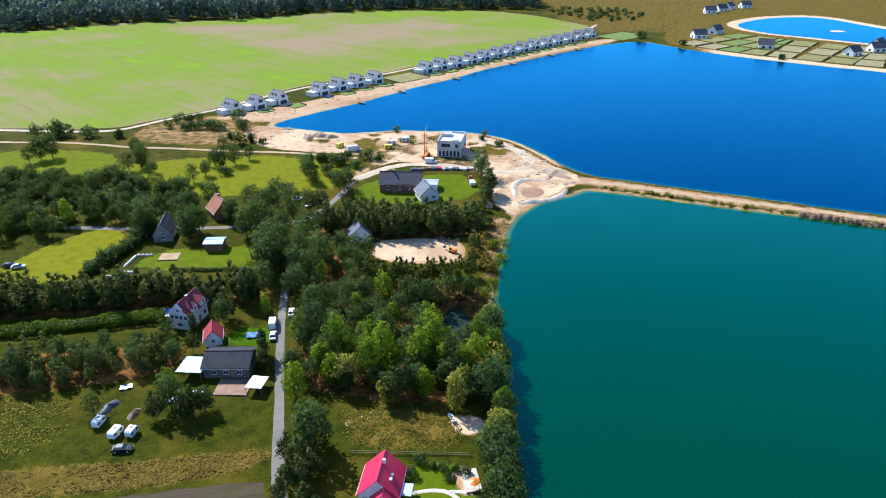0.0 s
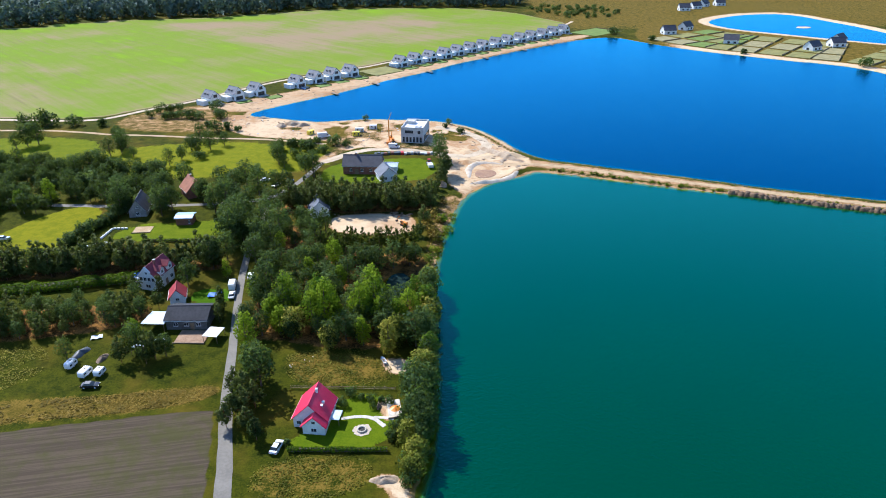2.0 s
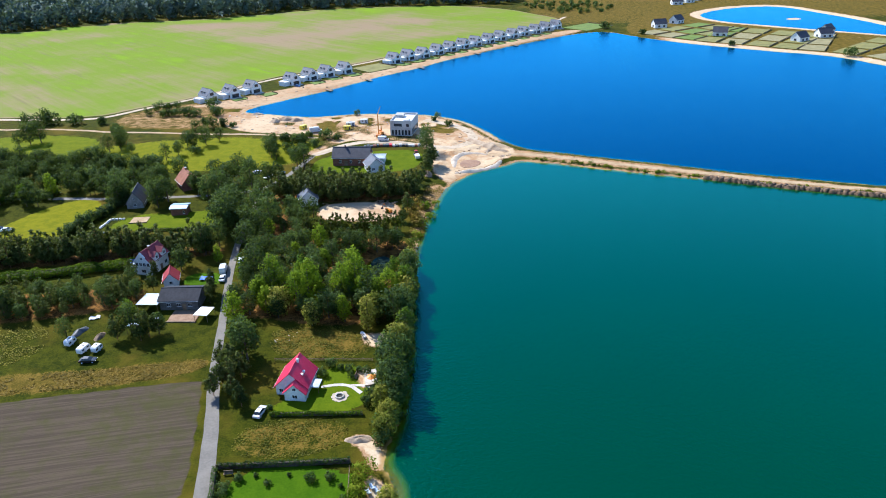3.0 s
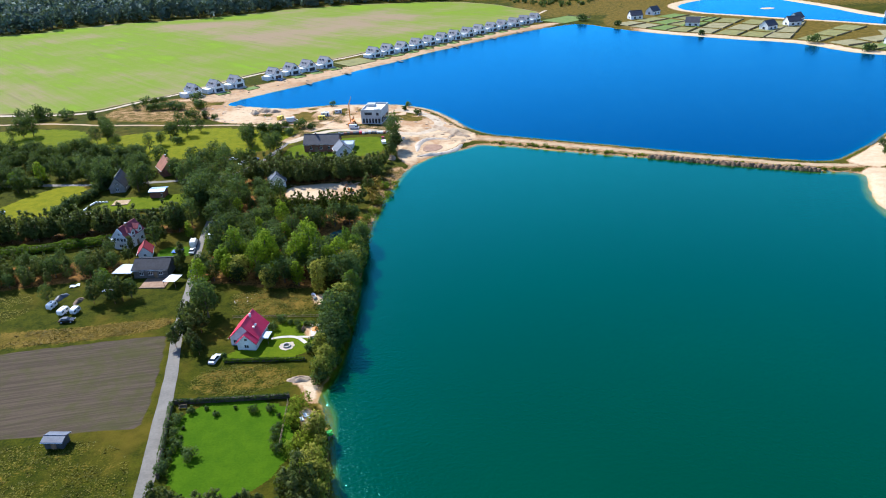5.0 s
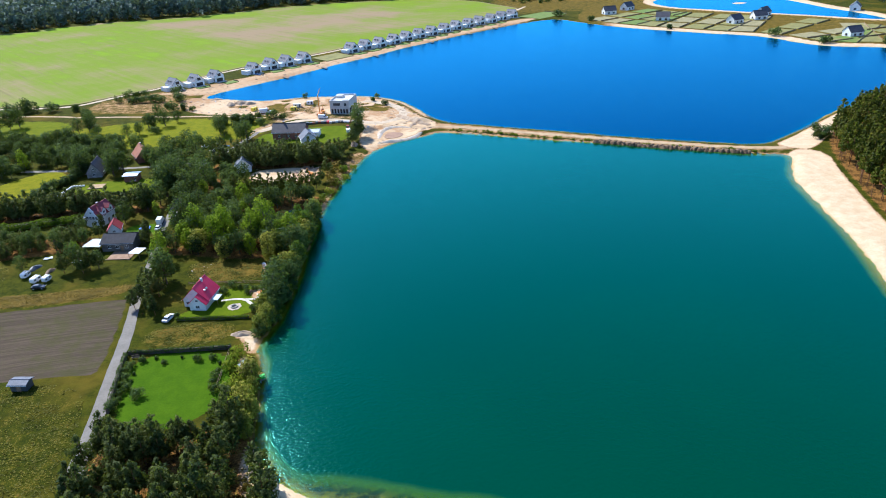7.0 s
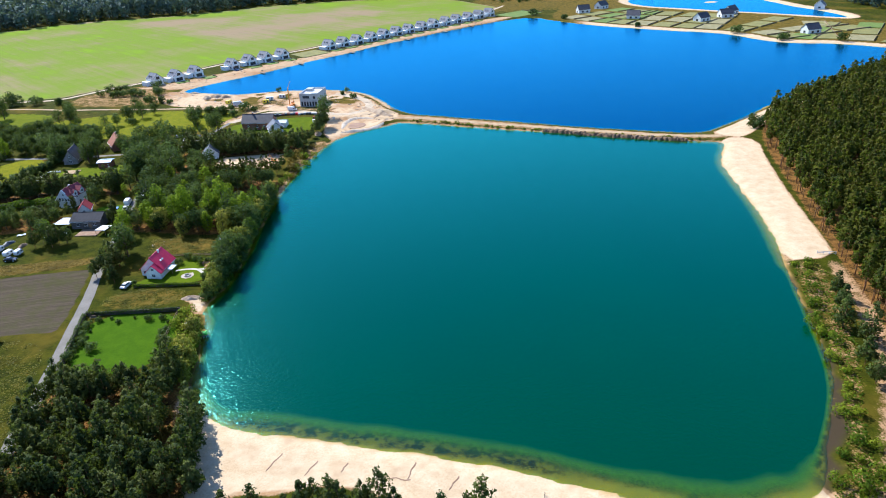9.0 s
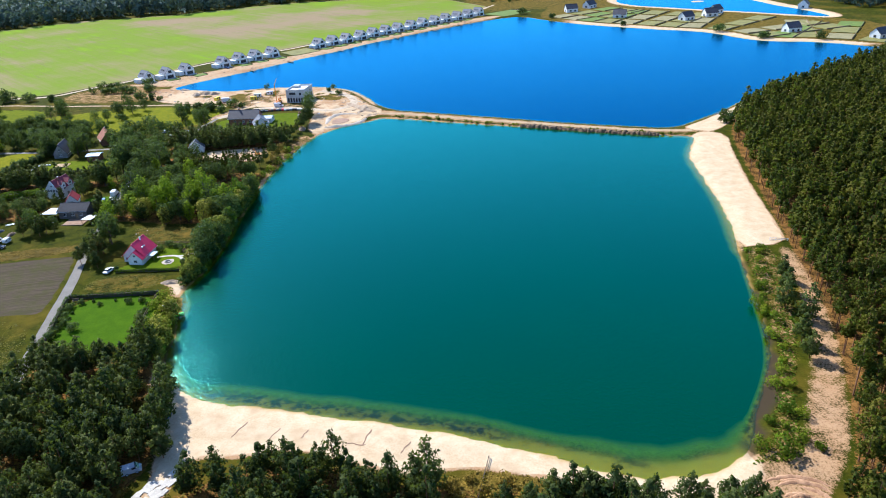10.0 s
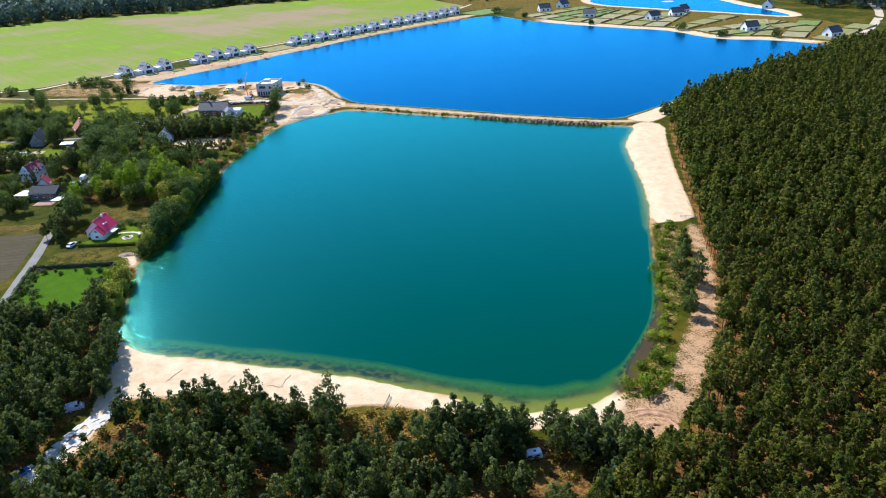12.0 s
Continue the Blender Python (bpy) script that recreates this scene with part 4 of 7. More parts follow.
PINE = Kind("pine_tree", "dark green Scots pine with a reddish trunk", "tree", [pine_parts(10.5 + k * 0.6, 40 + k) for k in range(6)], LEAF_PINE, BARK_PINE, "pines")
PINE_LOW = Kind("pine_tree", "dark green bushy Scots pine beside the sandy shore", "tree", [pine_parts(8.8 + k * 0.6, 160 + k, 1000, 0.33, 0.28, 0.27, 6, 8, 1.3) for k in range(5)], LEAF_PINE_DARK, BARK_PINE, "pines")
YOUNG = Kind("young_pine", "bushy young pine with a low dark crown", "tree", [pine_parts(7.8 + k * 0.6, 140 + k, 900, 0.32, 0.2, 0.27, 6, 8, 1.3) for k in range(6)], LEAF_PINE_DARK, BARK_PINE, "young pines")
BROAD = Kind("broadleaf_tree", "dark green broad-leaved tree with a rounded crown", "tree", [broad_parts(9 + k * 0.8, 6.4 + k * 0.5, 60 + k, 1300, 0.275) for k in range(5)], LEAF_DARK, BARK, "broad-leaved trees")
LIGHT = Kind("poplar_tree", "bright green leafy tree with a tall crown", "tree", [broad_parts(10 + k, 6 + k * 0.4, 70 + k, 1400, 0.27, 0.12, True) for k in range(4)], LEAF_GREEN, BARK, "bright green trees")
WILLOW = Kind("willow_tree", "pale silvery green willow at the water", "tree", [broad_parts(7.5 + k * 0.8, 6 + k * 0.5, 80 + k, 900, 0.33, 0.06) for k in range(3)], LEAF_WILLOW, BARK, "willows")
WILLOW_TALL = Kind("tall_willow", "yellow-green tall willow at the lake shore", "tree", [broad_parts(11 + k, 6 + k * 0.4, 85 + k, 1100, 0.32, 0.05, True) for k in range(2)], LEAF_WILLOW, BARK, "willows")
DARKPINE_TALL = Kind("conifer", "dark narrow conifer beside the yard", "tree", [broad_parts(9 + k, 3.6, 88 + k, 900, 0.28, 0.04, True) for k in range(2)], LEAF_PINE_DARK, BARK, "conifers")
BUSH = Kind("shrub", "dense green shrub on rough grass", "shrub", [bush_parts(3 + k * 0.6, 90 + k, 300, 0.28) for k in range(4)], LEAF_SHRUB, BARK, "shrubs")
DARK_BUSH = Kind("dark_shrub", "dark green shrub on the meadow", "shrub", [bush_parts(4 + k * 0.8, 95 + k, 420, 0.38, 0.9) for k in range(4)], LEAF_DARK, BARK, "dark shrubs")
WILLOW_BUSH = Kind("autumn_shrub", "yellow-brown autumn shrub on dry grass", "shrub", [bush_parts(3.2 + k * 0.6, 120 + k) for k in range(3)], GRASS_DRY, BARK, "autumn shrubs")
FARPINE = Kind("forest_pine", "dark green pine in a dense stand", "tree", [pine_parts(10.5 + k * 0.6, 40 + k, 180, 0.55, 0.5, 0.175, 0, 6) for k in range(6)], LEAF_PINE, BARK_PINE, "")
FARTREE = Kind("far_tree", "distant dark tree", "tree", [broad_parts(17 + k * 2, 11 + k, 100 + k, 130, 1.6, 0.05, False, 0, 20) for k in range(4)], LEAF_HAZED, BARK, "")

# ---- planting ----
EAST = scatter(FOREST_EAST, 3.7, 5)
edge_first = (EAST[:, 1] < 100) & (EAST[:, 1] > -40) & (area_dist(EAST[:, 0], EAST[:, 1], FOREST_EAST) > -9)
for x, y in EAST[edge_first][:120]:
    PINE.plant(x, y, random.uniform(0.8, 1.1))
rest = np.concatenate([EAST[edge_first][120:], EAST[~edge_first]])
for kind, name, part_of in ((PINE, "pine_forest", rest[rest[:, 1] <= 75]), (FARPINE, "pine_forest", rest[rest[:, 1] > 75])):
    kind.mass(name, "dense dark green pine forest on sandy ground", "forest", part_of, np.random.RandomState(3).uniform(0.8, 1.15, len(part_of)))
for polygon, seed, floor_y in ((WOODS[4], 51, -30), (WOODS[5], 52, -30)):
    for x, y in [p for p in scatter(polygon, 3.6, seed, lambda x, y: vnoise(x, y, 11 if seed == 51 else 14, 8 if seed == 51 else 9) < 0.3) if p[1] > floor_y][:22]:
        WILLOW_BUSH.plant(x, y, random.uniform(0.5, 0.95), None, "orange-brown autumn shrub among young pines")
for x, y, s in ((-14.5, 43, 0.8), (-11, 41, 0.85), (-7.5, 39.5, 0.9), (-4, 38.5, 0.85), (-0.5, 38, 0.9), (3, 40, 0.8), (-9, 36.5, 0.9), (-5.5, 35.5, 0.95), (-2, 34.5, 0.9), (-12.5, 38, 0.85), (1.5, 35, 0.9)):
    PINE_LOW.plant(x, y, s)
west = scatter(WOODS[4], 4.3, 6, lambda x, y: vnoise(x, y, 11, 8) > 0.22)
for x, y in west[:200]:
    (YOUNG if random.random() < 0.3 else PINE_LOW).plant(x, y, random.uniform(0.75, 1.1))
south = []
for x, y in scatter(WOODS[5], 4.3, 7, lambda x, y: (vnoise(x, y, 14, 9) > 0.25) & ((x < 96) | (x > 116) | (y < -22))):
    south.append((x, y))
south = [p for p in south if math.hypot(p[0] - 145.5, p[1] + 33.5) > 4.5]
for x, y in south[:150]:
    YOUNG.plant(x, y, random.uniform(0.75, 1.15))
if south[150:]:
    YOUNG.mass("pine_copse", "dense dark young pines behind the beach", "wood", np.array(south[150:]), np.random.RandomState(16).uniform(0.75, 1.15, len(south) - 150))
for x, y, s in ((117, -14.5, .85), (123.4, -14.3, .95), (131, -16, .9), (136, -16.6, .85), (142.3, -17, .9), (145.5, -16.6, .8), (150.6, -16.2, .85), (155.8, -16, .8), (107.4, -15, .7), (112.5, -16, .75), (131, -19, 1), (134, -20.5, .9), (128, -17, 1.1), (125, -15.5, 1), (122.5, -17, .9), (143, -22.5, .9), (146.5, -24, 1.1), (149.5, -23, 1.2), (152.5, -24.5, 1.1), (155.5, -23.5, 1.2), (158.5, -25, 1), (148, -27, 1.1), (152, -28, 1), (156, -28, 1.1), (160, -28, 1), (161.5, -24, .8)):
    PINE_LOW.plant(x, y, s)
for x, y, s in ((33, 3.6, .9), (31.5, 6, .8), (30, 11, 1), (29.5, 16, 1), (27.5, 21, 1), (26, 26, 0.9), (23, 32, 0.9), (92.4, -8.6, 1.1), (196.9, 64.4, 0.9), (196.1, 49.1, 0.95), (189.7, 38.7, 0.9), (188.3, 31.3, 0.8), (193, 56, 0.9), (199, 72, 0.8), (239, 238, 0.55), (242, 243, 0.5)):
    YOUNG.plant(x, y, s * 1.15)
HEROES = ((DARKPINE_TALL, -69.8, 168, 0.7, ""), (PINE_LOW, -77, 167, 0.8, ""), (PINE_LOW, -66.5, 157.5, 0.7, ""), (LIGHT, -35.2, 136.5, 1.0, "bright green leafy tree beside the village road"), (BROAD, -27.5, 119.5, 1.3, "large dark rounded tree near the red-roofed house"), (BROAD, -29.5, 122, 1.15, "dark rounded tree beside the village road"), (PINE_LOW, -30, 113, 1.0, ""), (PINE_LOW, -27, 111, 0.9, ""), (PINE_LOW, -31, 108, 0.8, ""), (PINE_LOW, -33, 116, 0.7, ""), (PINE_LOW, -27, 103, 0.8, ""), (PINE_LOW, -32, 104, 0.75, ""), (PINE_LOW, -29, 108, 0.85, ""), (PINE_LOW, -24, 99.5, 0.7, ""),
          (WILLOW, -23.6, 142.5, 1.05, "grey-green rounded willow in the wood"), (LIGHT, -15, 146, 1.35, ""), (LIGHT, -18, 152, 1.3, ""), (LIGHT, -5.5, 148, 1.2, ""), (LIGHT, -2, 153, 1.15, ""), (BROAD, -34, 160, 1.2, ""), (WILLOW, -12.9, 135.5, 0.75, "small grey-green tree at the wood's edge"),
          (WILLOW_TALL, 3.4, 133.5, 1.0, ""), (WILLOW_TALL, 5.5, 137, 0.95, ""), (BROAD, 10.5, 137, 1.2, ""), (BROAD, 13, 142, 1.0, ""), (WILLOW, 12.4, 121, 1.1, ""), (BROAD, 11, 115, 1.2, ""), (BROAD, 11.5, 109, 1.2, ""), (BROAD, 10.8, 103.5, 1.0, ""), (WILLOW, 12.3, 92, 0.9, ""), (WILLOW, 10.5, 88.5, 0.7, ""),
          (LIGHT, -39.5, 163, 0.6, ""), (LIGHT, -30, 147, 1.0, ""), (LIGHT, -26.5, 152, 1.1, ""), (WILLOW_TALL, 14.5, 158, 0.7, ""), (WILLOW_TALL, 13.6, 170, 0.7, ""), (BROAD, 15, 148, 0.9, ""), (DARKPINE_TALL, -46.5, 150, 0.75, ""), (DARKPINE_TALL, -46.8, 153.5, 0.85, ""), (DARKPINE_TALL, -47.6, 157, 0.8, ""),
          (LIGHT, -51.4, 177, 0.5, ""), (BROAD, -62.5, 172, 0.8, ""), (PINE_LOW, -62.7, 176, 0.9, ""), (PINE_LOW, -58.1, 131.5, 0.85, ""), (BROAD, -64, 134, 1.0, ""), (PINE_LOW, -66.5, 130, 0.8, ""), (PINE_LOW, -59.8, 129.5, 0.75, ""), (BROAD, -55.9, 133, 0.8, ""), (LIGHT, -67, 141, 0.6, ""), (BROAD, -81.5, 131.5, 0.6, "yellowish rounded shrub tree on rough meadow"))
for kind, x, y, s, label in HEROES:
    kind.plant(x, y, s, None, label)
for x, y in scatter(WOODS[0], 5.3, 8, lambda x, y: np.hypot(x - 4, y - 172) > 7):
    (BROAD if random.random() < (0.85 if y > 168 or x < -22 else 0.6) else LIGHT).plant(x, y, random.uniform(0.65, 0.95) * (0.8 if y > 184 else 1))
mixed = np.concatenate([scatter(WOODS[1], 3.6, 9), west[200:]])
YOUNG.mass("pine_copse", "dark green rows of pines between the houses", "wood", mixed, np.random.RandomState(6).uniform(0.85, 1.2, len(mixed)))
rows = scatter(WOODS[2], 3.4, 10)
front = scatter(rounded([(-25, 194), (10, 193), (12, 185), (-25, 185)]), 3.3, 15)
PINE.mass("pine_row", "sunlit row of pines with bare trunks", "wood", front, np.random.RandomState(19).uniform(0.85, 1.05, len(front)))
YOUNG.mass("pine_row", "dense dark rows of pines between the houses", "wood", rows, np.random.RandomState(9).uniform(0.9, 1.2, len(rows)))
dense = scatter(WOODS[3], 3.9, 11)
pick = np.random.RandomState(21).rand(len(dense)) < 0.5
BROAD.mass("thicket", "dense dark broad-leaved thicket beside the houses", "wood", dense[pick], np.random.RandomState(22).uniform(0.45, 0.68, pick.sum()))
YOUNG.mass("pine_thicket", "dark young pines in a dense thicket", "wood", dense[~pick], np.random.RandomState(23).uniform(0.55, 0.75, (~pick).sum()))
SCRUB = rounded([(-230, 215), (-152, 244), (-136, 246), (-112, 240), (-108, 222), (-100, 244), (-96, 262), (-110, 278), (-150, 288), (-190, 300), (-230, 290)])
wild = scatter(SCRUB, 4.6, 12, lambda x, y: vnoise(x, y, 16, 14) > 0.30)
pick = np.random.RandomState(24).rand(len(wild)) < 0.6
BROAD.mass("thicket", "dark overgrown scrub of broad-leaved trees", "wood", wild[pick], np.random.RandomState(25).uniform(0.5, 0.95, pick.sum()))
DARK_BUSH.mass("scrub", "dark tangled shrubs below small trees", "shrubs", wild[~pick], np.random.RandomState(26).uniform(0.7, 1.2, (~pick).sum()))
for x, y in scatter(rounded([(-230, 190), (-152, 196), (-150, 216), (-134, 245), (-160, 252), (-230, 240)]), 5.2, 22, lambda x, y: vnoise(x, y, 14, 15) > 0.3):
    random.choice((BROAD, DARK_BUSH, BROAD, LIGHT)).plant(x, y, random.uniform(0.6, 0.95))
for k in range(16):
    DARK_BUSH.plant(-116.5 + k * 0.6 + random.uniform(-1.2, 1.2), 203 + k * 2.0, random.uniform(0.7, 1.0))
for x, y, s in ((-192, 322, 1.2), (-188, 325, 1.1), (-195, 317, 0.7), (-145, 322, 0.9), (-141, 316, 1.0), (-139, 309, 0.9), (-143, 305, 0.8), (-131, 303, 0.5), (-149, 287, 0.7), (-143, 283, 0.8), (-139, 285, 0.7), (-124, 273, 0.9), (-128, 277, 0.8), (-114, 266, 1.0), (-111, 274, 0.9), (-108, 272, 0.8), (-109, 290, 0.7), (-106, 298, 0.8), (-102, 309, 1.0), (-97, 314, 0.9), (-106, 312, 0.9), (-92, 321, 0.7),
                (-91, 229, 0.95), (-89, 235, 1.1), (-95, 239, 1.0), (-109, 234, 0.9), (-71, 232, 1.2), (-67, 235, 1.1), (-79, 243, 0.8), (-56, 200, 1.25), (-53, 204, 1.1), (-58, 290, 0.8), (-55, 287, 0.7), (-60, 295, 0.8), (-39, 273, 1.0), (-43, 276, 0.9), (-62, 313, 0.6), (-30, 214, 0.8), (-25, 213, 0.75), (-34, 217, 0.9), (-20, 232, 0.8)):
    BROAD.plant(x, y, s * 1.05)
for x, y, s in ((-150, 303, 1), (-136, 290, 1.1), (-133, 281, 1), (-120, 282, 0.9), (-112, 284, 1.1), (-98, 300, 1), (-57, 318, 1.1), (-47, 311, 1.1), (-52, 300, 1), (-66, 278, 1.1), (-70, 270, 1), (-48, 292, 0.9), (-36, 321, 1.1)):
    DARK_BUSH.plant(x, y, s)
for x, y, s in ((18.5, 268, 0.95), (20, 275, 1.0), (19, 272, 1.1), (17.5, 262, 0.9), (15, 249, 0.8), (13.5, 233, 0.9), (11.5, 238, 0.8), (11, 218, 0.8), (10, 208, 0.7), (9, 200, 0.8), (16, 256, 0.7)):
    PINE_LOW.plant(x, y, s)
for x, y, s in ((14, 226, 1.1), (15, 204, 1.3), (14.5, 210, 1.2), (13, 214, 1.0), (16.5, 197, 0.9), (17, 221, 0.8), (18.5, 240, 0.7), (12.5, 221, 1.0)):
    WILLOW_BUSH.plant(x, y, s)
for x, y, s in ((-60, 222, 1.1), (-69, 253, 1.1), (-76, 258, 0.9), (-100, 246, 0.8), (-93, 232, 0.8), (-57, 208, 1.1), (-61, 216, 1.0), (-41, 281, 0.7), 
                (-55, 190, .9), (-55, 199, 1), (-56, 208, .9), (-45, 188, 1), (-46, 199, 1), (-47, 209, .9), (-55, 218, 1), (-48, 220, .9), (-57, 228, 1), (-49, 231, .8), (-58, 184, .8), (-64, 236, .9), (-70, 243, 1), (-66, 262, .9), (-80, 246, .8), (-92, 262, 1), (-98, 254, .9), (-110, 238, 1), (-58, 250, 1), (-52, 256, .8), (-47, 254, .9), (-88, 149, 0.7), (-107, 145, 0.8),  (17, 296, 0.9), (17, 290, 0.8), (-198, 339, 0.8), (-151, 333, 0.7), (-106, 328, 0.7), (-40, 206, 1.0), (-41, 196, 0.9)):
    BROAD.plant(x, y, s * 1.2)
for x, y, s in ((13, 152, 0.8), (8, 147, 0.85), (1, 146, 0.9)):
    LIGHT.plant(x, y, s * 1.15)
for x, y, s in ((13, 99, 0.9), (10, 97, 0.7), (14, 130, 0.7)):
    random.choice((WILLOW, BROAD, LIGHT)).plant(x, y, s * 1.15)
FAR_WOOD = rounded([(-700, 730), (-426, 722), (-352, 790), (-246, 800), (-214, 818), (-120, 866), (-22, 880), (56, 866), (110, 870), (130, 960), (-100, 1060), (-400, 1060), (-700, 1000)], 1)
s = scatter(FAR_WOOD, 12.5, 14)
FARTREE.mass("far_forest", "dark forest behind the crop field, haze tinted into its leaves", "forest", s, np.random.RandomState(4).uniform(0.75, 1.2, len(s)))


# ---- buildings ----
def window(parent, x, y, z, w, h, face, frame_mat=FRAME_WHITE):
    """A framed pane on a wall; face: the outward way, as 'x', '-x', 'y' or '-y'."""
    s = -1 if face[0] == "-" else 1
    along_x = face[-1] == "y"
    size = lambda a, d, c: (a, d, c) if along_x else (d, a, c)
    off = lambda d: (x, y + s * d, z) if along_x else (x + s * d, y, z)
    ob = part("window", Build().box(*off(0.03), *size(w, 0.10, h)), frame_mat, parent)
    pb = Build()
    for u in (-0.25, 0.25):
        cx, cy, cz = off(0.075)
        pb.box(cx + (u * w if along_x else 0), cy + (0 if along_x else u * w), cz, *size(w * 0.42, 0.03, h * 0.84))
    part("pane", pb, GLASS, ob)
    part("sill", Build().box(*[c - d for c, d in zip(off(0.10), (0, 0, h / 2 + 0.04))], *size(w + 0.2, 0.2, 0.06)), frame_mat, ob)
    return ob


def slopes(parent, L, W, eave, ridge, mat, over=0.45, thick=0.22, x0=0.0):
    """Two roof slabs with overhang and a ridge cap; the ridge runs along x."""
    k = (ridge - eave) / (W / 2)
    for s in (-1, 1):
        y1, z1 = s * (W / 2 + over), eave - over * k
        o = [(0, ridge), (y1, z1), (y1, z1 + thick), (0, ridge + thick)]
        r = part("roof_slope", Build().prism(o, "x", x0 - L / 2 - over, x0 + L / 2 + over), mat, parent)
        part("gutter", Build().tube((x0 - L / 2 - over, y1 + s * 0.07, z1 + 0.02), (x0 + L / 2 + over, y1 + s * 0.07, z1 + 0.02), 0.07, n=6), FRAME_WHITE, r)
    part("ridge_cap", Build().tube((x0 - L / 2 - over, 0, ridge + thick), (x0 + L / 2 + over, 0, ridge + thick), 0.14, n=6), mat, parent)


def gable_body(parent, L, W, eave, ridge, mat, x0=0.0):
    o = [(-W / 2, -0.5), (W / 2, -0.5), (W / 2, eave), (0, ridge - 0.02), (-W / 2, eave)]
    return part("wall", Build().prism(o, "x", x0 - L / 2, x0 + L / 2), mat, parent)


def chimney(parent, x, y, z, mat=BRICK_OLD, h=1.3):
    c = part("chimney", Build().box(x, y, z, 0.6, 0.6, h), mat, parent)
    part("cap", Build().box(x, y, z + h / 2 + 0.05, 0.8, 0.8, 0.1), CONCRETE, c)


def gable_house(name, label, x, y, rz, L, W, eave, ridge, wall, roof, wins=(), doors=(), stacks=(), category="house", over=0.45, frame_mat=FRAME_WHITE):
    ob = thing(name, label, category, pose(x, y, ground_z(x, y), 0, 0, rz))
    gable_body(ob, L, W, eave, ridge, wall)
    slopes(ob, L, W, eave, ridge, roof, over)
    for face, u, z, w, h in wins:
        s = -1 if face[0] == "-" else 1
        window(ob, *((u, s * W / 2, z) if face[-1] == "y" else (s * L / 2, u, z)), w, h, face, frame_mat)
    for face, u, w, h in doors:
        s = -1 if face[0] == "-" else 1
        px, py = (u, s * (W / 2 + 0.03)) if face[-1] == "y" else (s * (L / 2 + 0.03), u)
        size = (w, 0.1, h) if face[-1] == "y" else (0.1, w, h)
        d = part("door", Build().box(px, py, h / 2, *size), WOOD, ob)
        part("handle", Build().box(px + (w * 0.35 if face[-1] == "y" else s * 0.07), py + (s * 0.07 if face[-1] == "y" else w * 0.35), 1.05, 0.06, 0.06, 0.2), FRAME_DARK, d)
    for cx, cy, cz in stacks:
        chimney(ob, cx, cy, cz)
    return ob


def red_house():
    ob = thing("house", "white house with a bright red sheet-metal roof", "house", pose(-12.2, 106.8, 0, 0, 0, -97))
    gable_body(ob, 10, 9.6, 3.4, 8.4, PLASTER, -1.0)
    slopes(ob, 10, 9.6, 3.4, 8.4, TIN_RED, 0.5, 0.2, -1.0)
    ob.scale = (0.82, 0.82, 0.78)
    wing = part("wing", Build().prism([(-1.4, -0.4), (4.9, -0.4), (4.9, 3.0), (1.75, 6.2), (-1.4, 3.0)], "x", 3.9, 6.6), PLASTER, ob)
    for s, y1 in ((-1, -2.0), (1, 5.4)):
        z1 = 6.2 - abs(y1 - 1.75) * 1.0
        part("wing_roof", Build().prism([(1.75, 6.2), (y1, z1), (y1, z1 + 0.2), (1.75, 6.42)], "x", 1.5, 7.0), TIN_RED, ob)
    window(ob, 6.6, 1.8, 1.6, 1.5, 1.3, "x")
    window(ob, 6.6, 1.8, 4.3, 1.0, 1.0, "x")
    window(ob, 4.0, -3.2, 1.7, 1.2, 1.3, "x")
    for u in (-0.6, 0.9):
        part("skylight", Build().box(u, 2.6, 5.85, 0.8, 0.9, 0.5), FRAME_WHITE, ob)
    chimney(ob, -2.2, 0.6, 8.6, PLASTER)
    part("porch", Build().box(0.5, 6.4, 2.4, 4.2, 3.0, 0.15), TIN_PALE, ob)
    for u in (-1.4, 2.4):
        part("post", Build().box(u, 7.7, 1.1, 0.14, 0.14, 2.5), WOOD, ob)
    return ob


def villa_shape():
    """The repeated lakeside villa: white gabled block with a grey roof and a low white garage."""
    ob = thing("villa", "white new villa with a grey gabled roof by the lake", "house", Matrix.Identity(4), "lakeside villas")
    gable_body(ob, 9.5, 7.6, 4.2, 7.8, PLASTER)
    slopes(ob, 9.5, 7.6, 4.2, 7.8, TILE_GREY, 0.3, 0.25)
    part("garage", Build().box(-0.8, -5.9, 1.4, 6.5, 4.2, 3.0), PLASTER, ob)
    part("terrace", Build().box(6.4, 0, 0.12, 3.4, 7.2, 0.3), STONE, ob)
    window(ob, 4.75, 0, 1.5, 5.0, 2.2, "x", FRAME_DARK)
    window(ob, 4.75, 0, 5.0, 2.6, 1.8, "x", FRAME_DARK)
    window(ob, 3.4, -3.8, 1.6, 1.2, 1.5, "-y", FRAME_DARK)
    for u in (-2.4, 0.6):
        part("roof_window", Build().box(u, -2.3, 6.15, 1.0, 1.1, 0.5), GLASS, ob)
    return ob


red_house()
manor = gable_house("house", "white house with maroon tiled roof among dark trees", -73, 174.5, -104, 9.4, 6.2, 4.8, 8.0, PLASTER, TILE_MAROON,
            [("x", -2.1, 3.9, 1.0, 1.3), ("x", -0.7, 3.9, 1.0, 1.3), ("x", 0.7, 3.9, 1.0, 1.3), ("x", 2.1, 3.9, 1.0, 1.3), ("x", 0, 1.5, 1.6, 1.2), ("x", 0, 6.0, 0.8, 0.8), ("y", -3, 1.8, 1.2, 1.3), ("y", 1, 4.2, 1.2, 1.2), ("y", 3, 1.8, 1.2, 1.3)], [("y", -0.5, 1.1, 2.1)], [(1, 0.8, 8.4)])
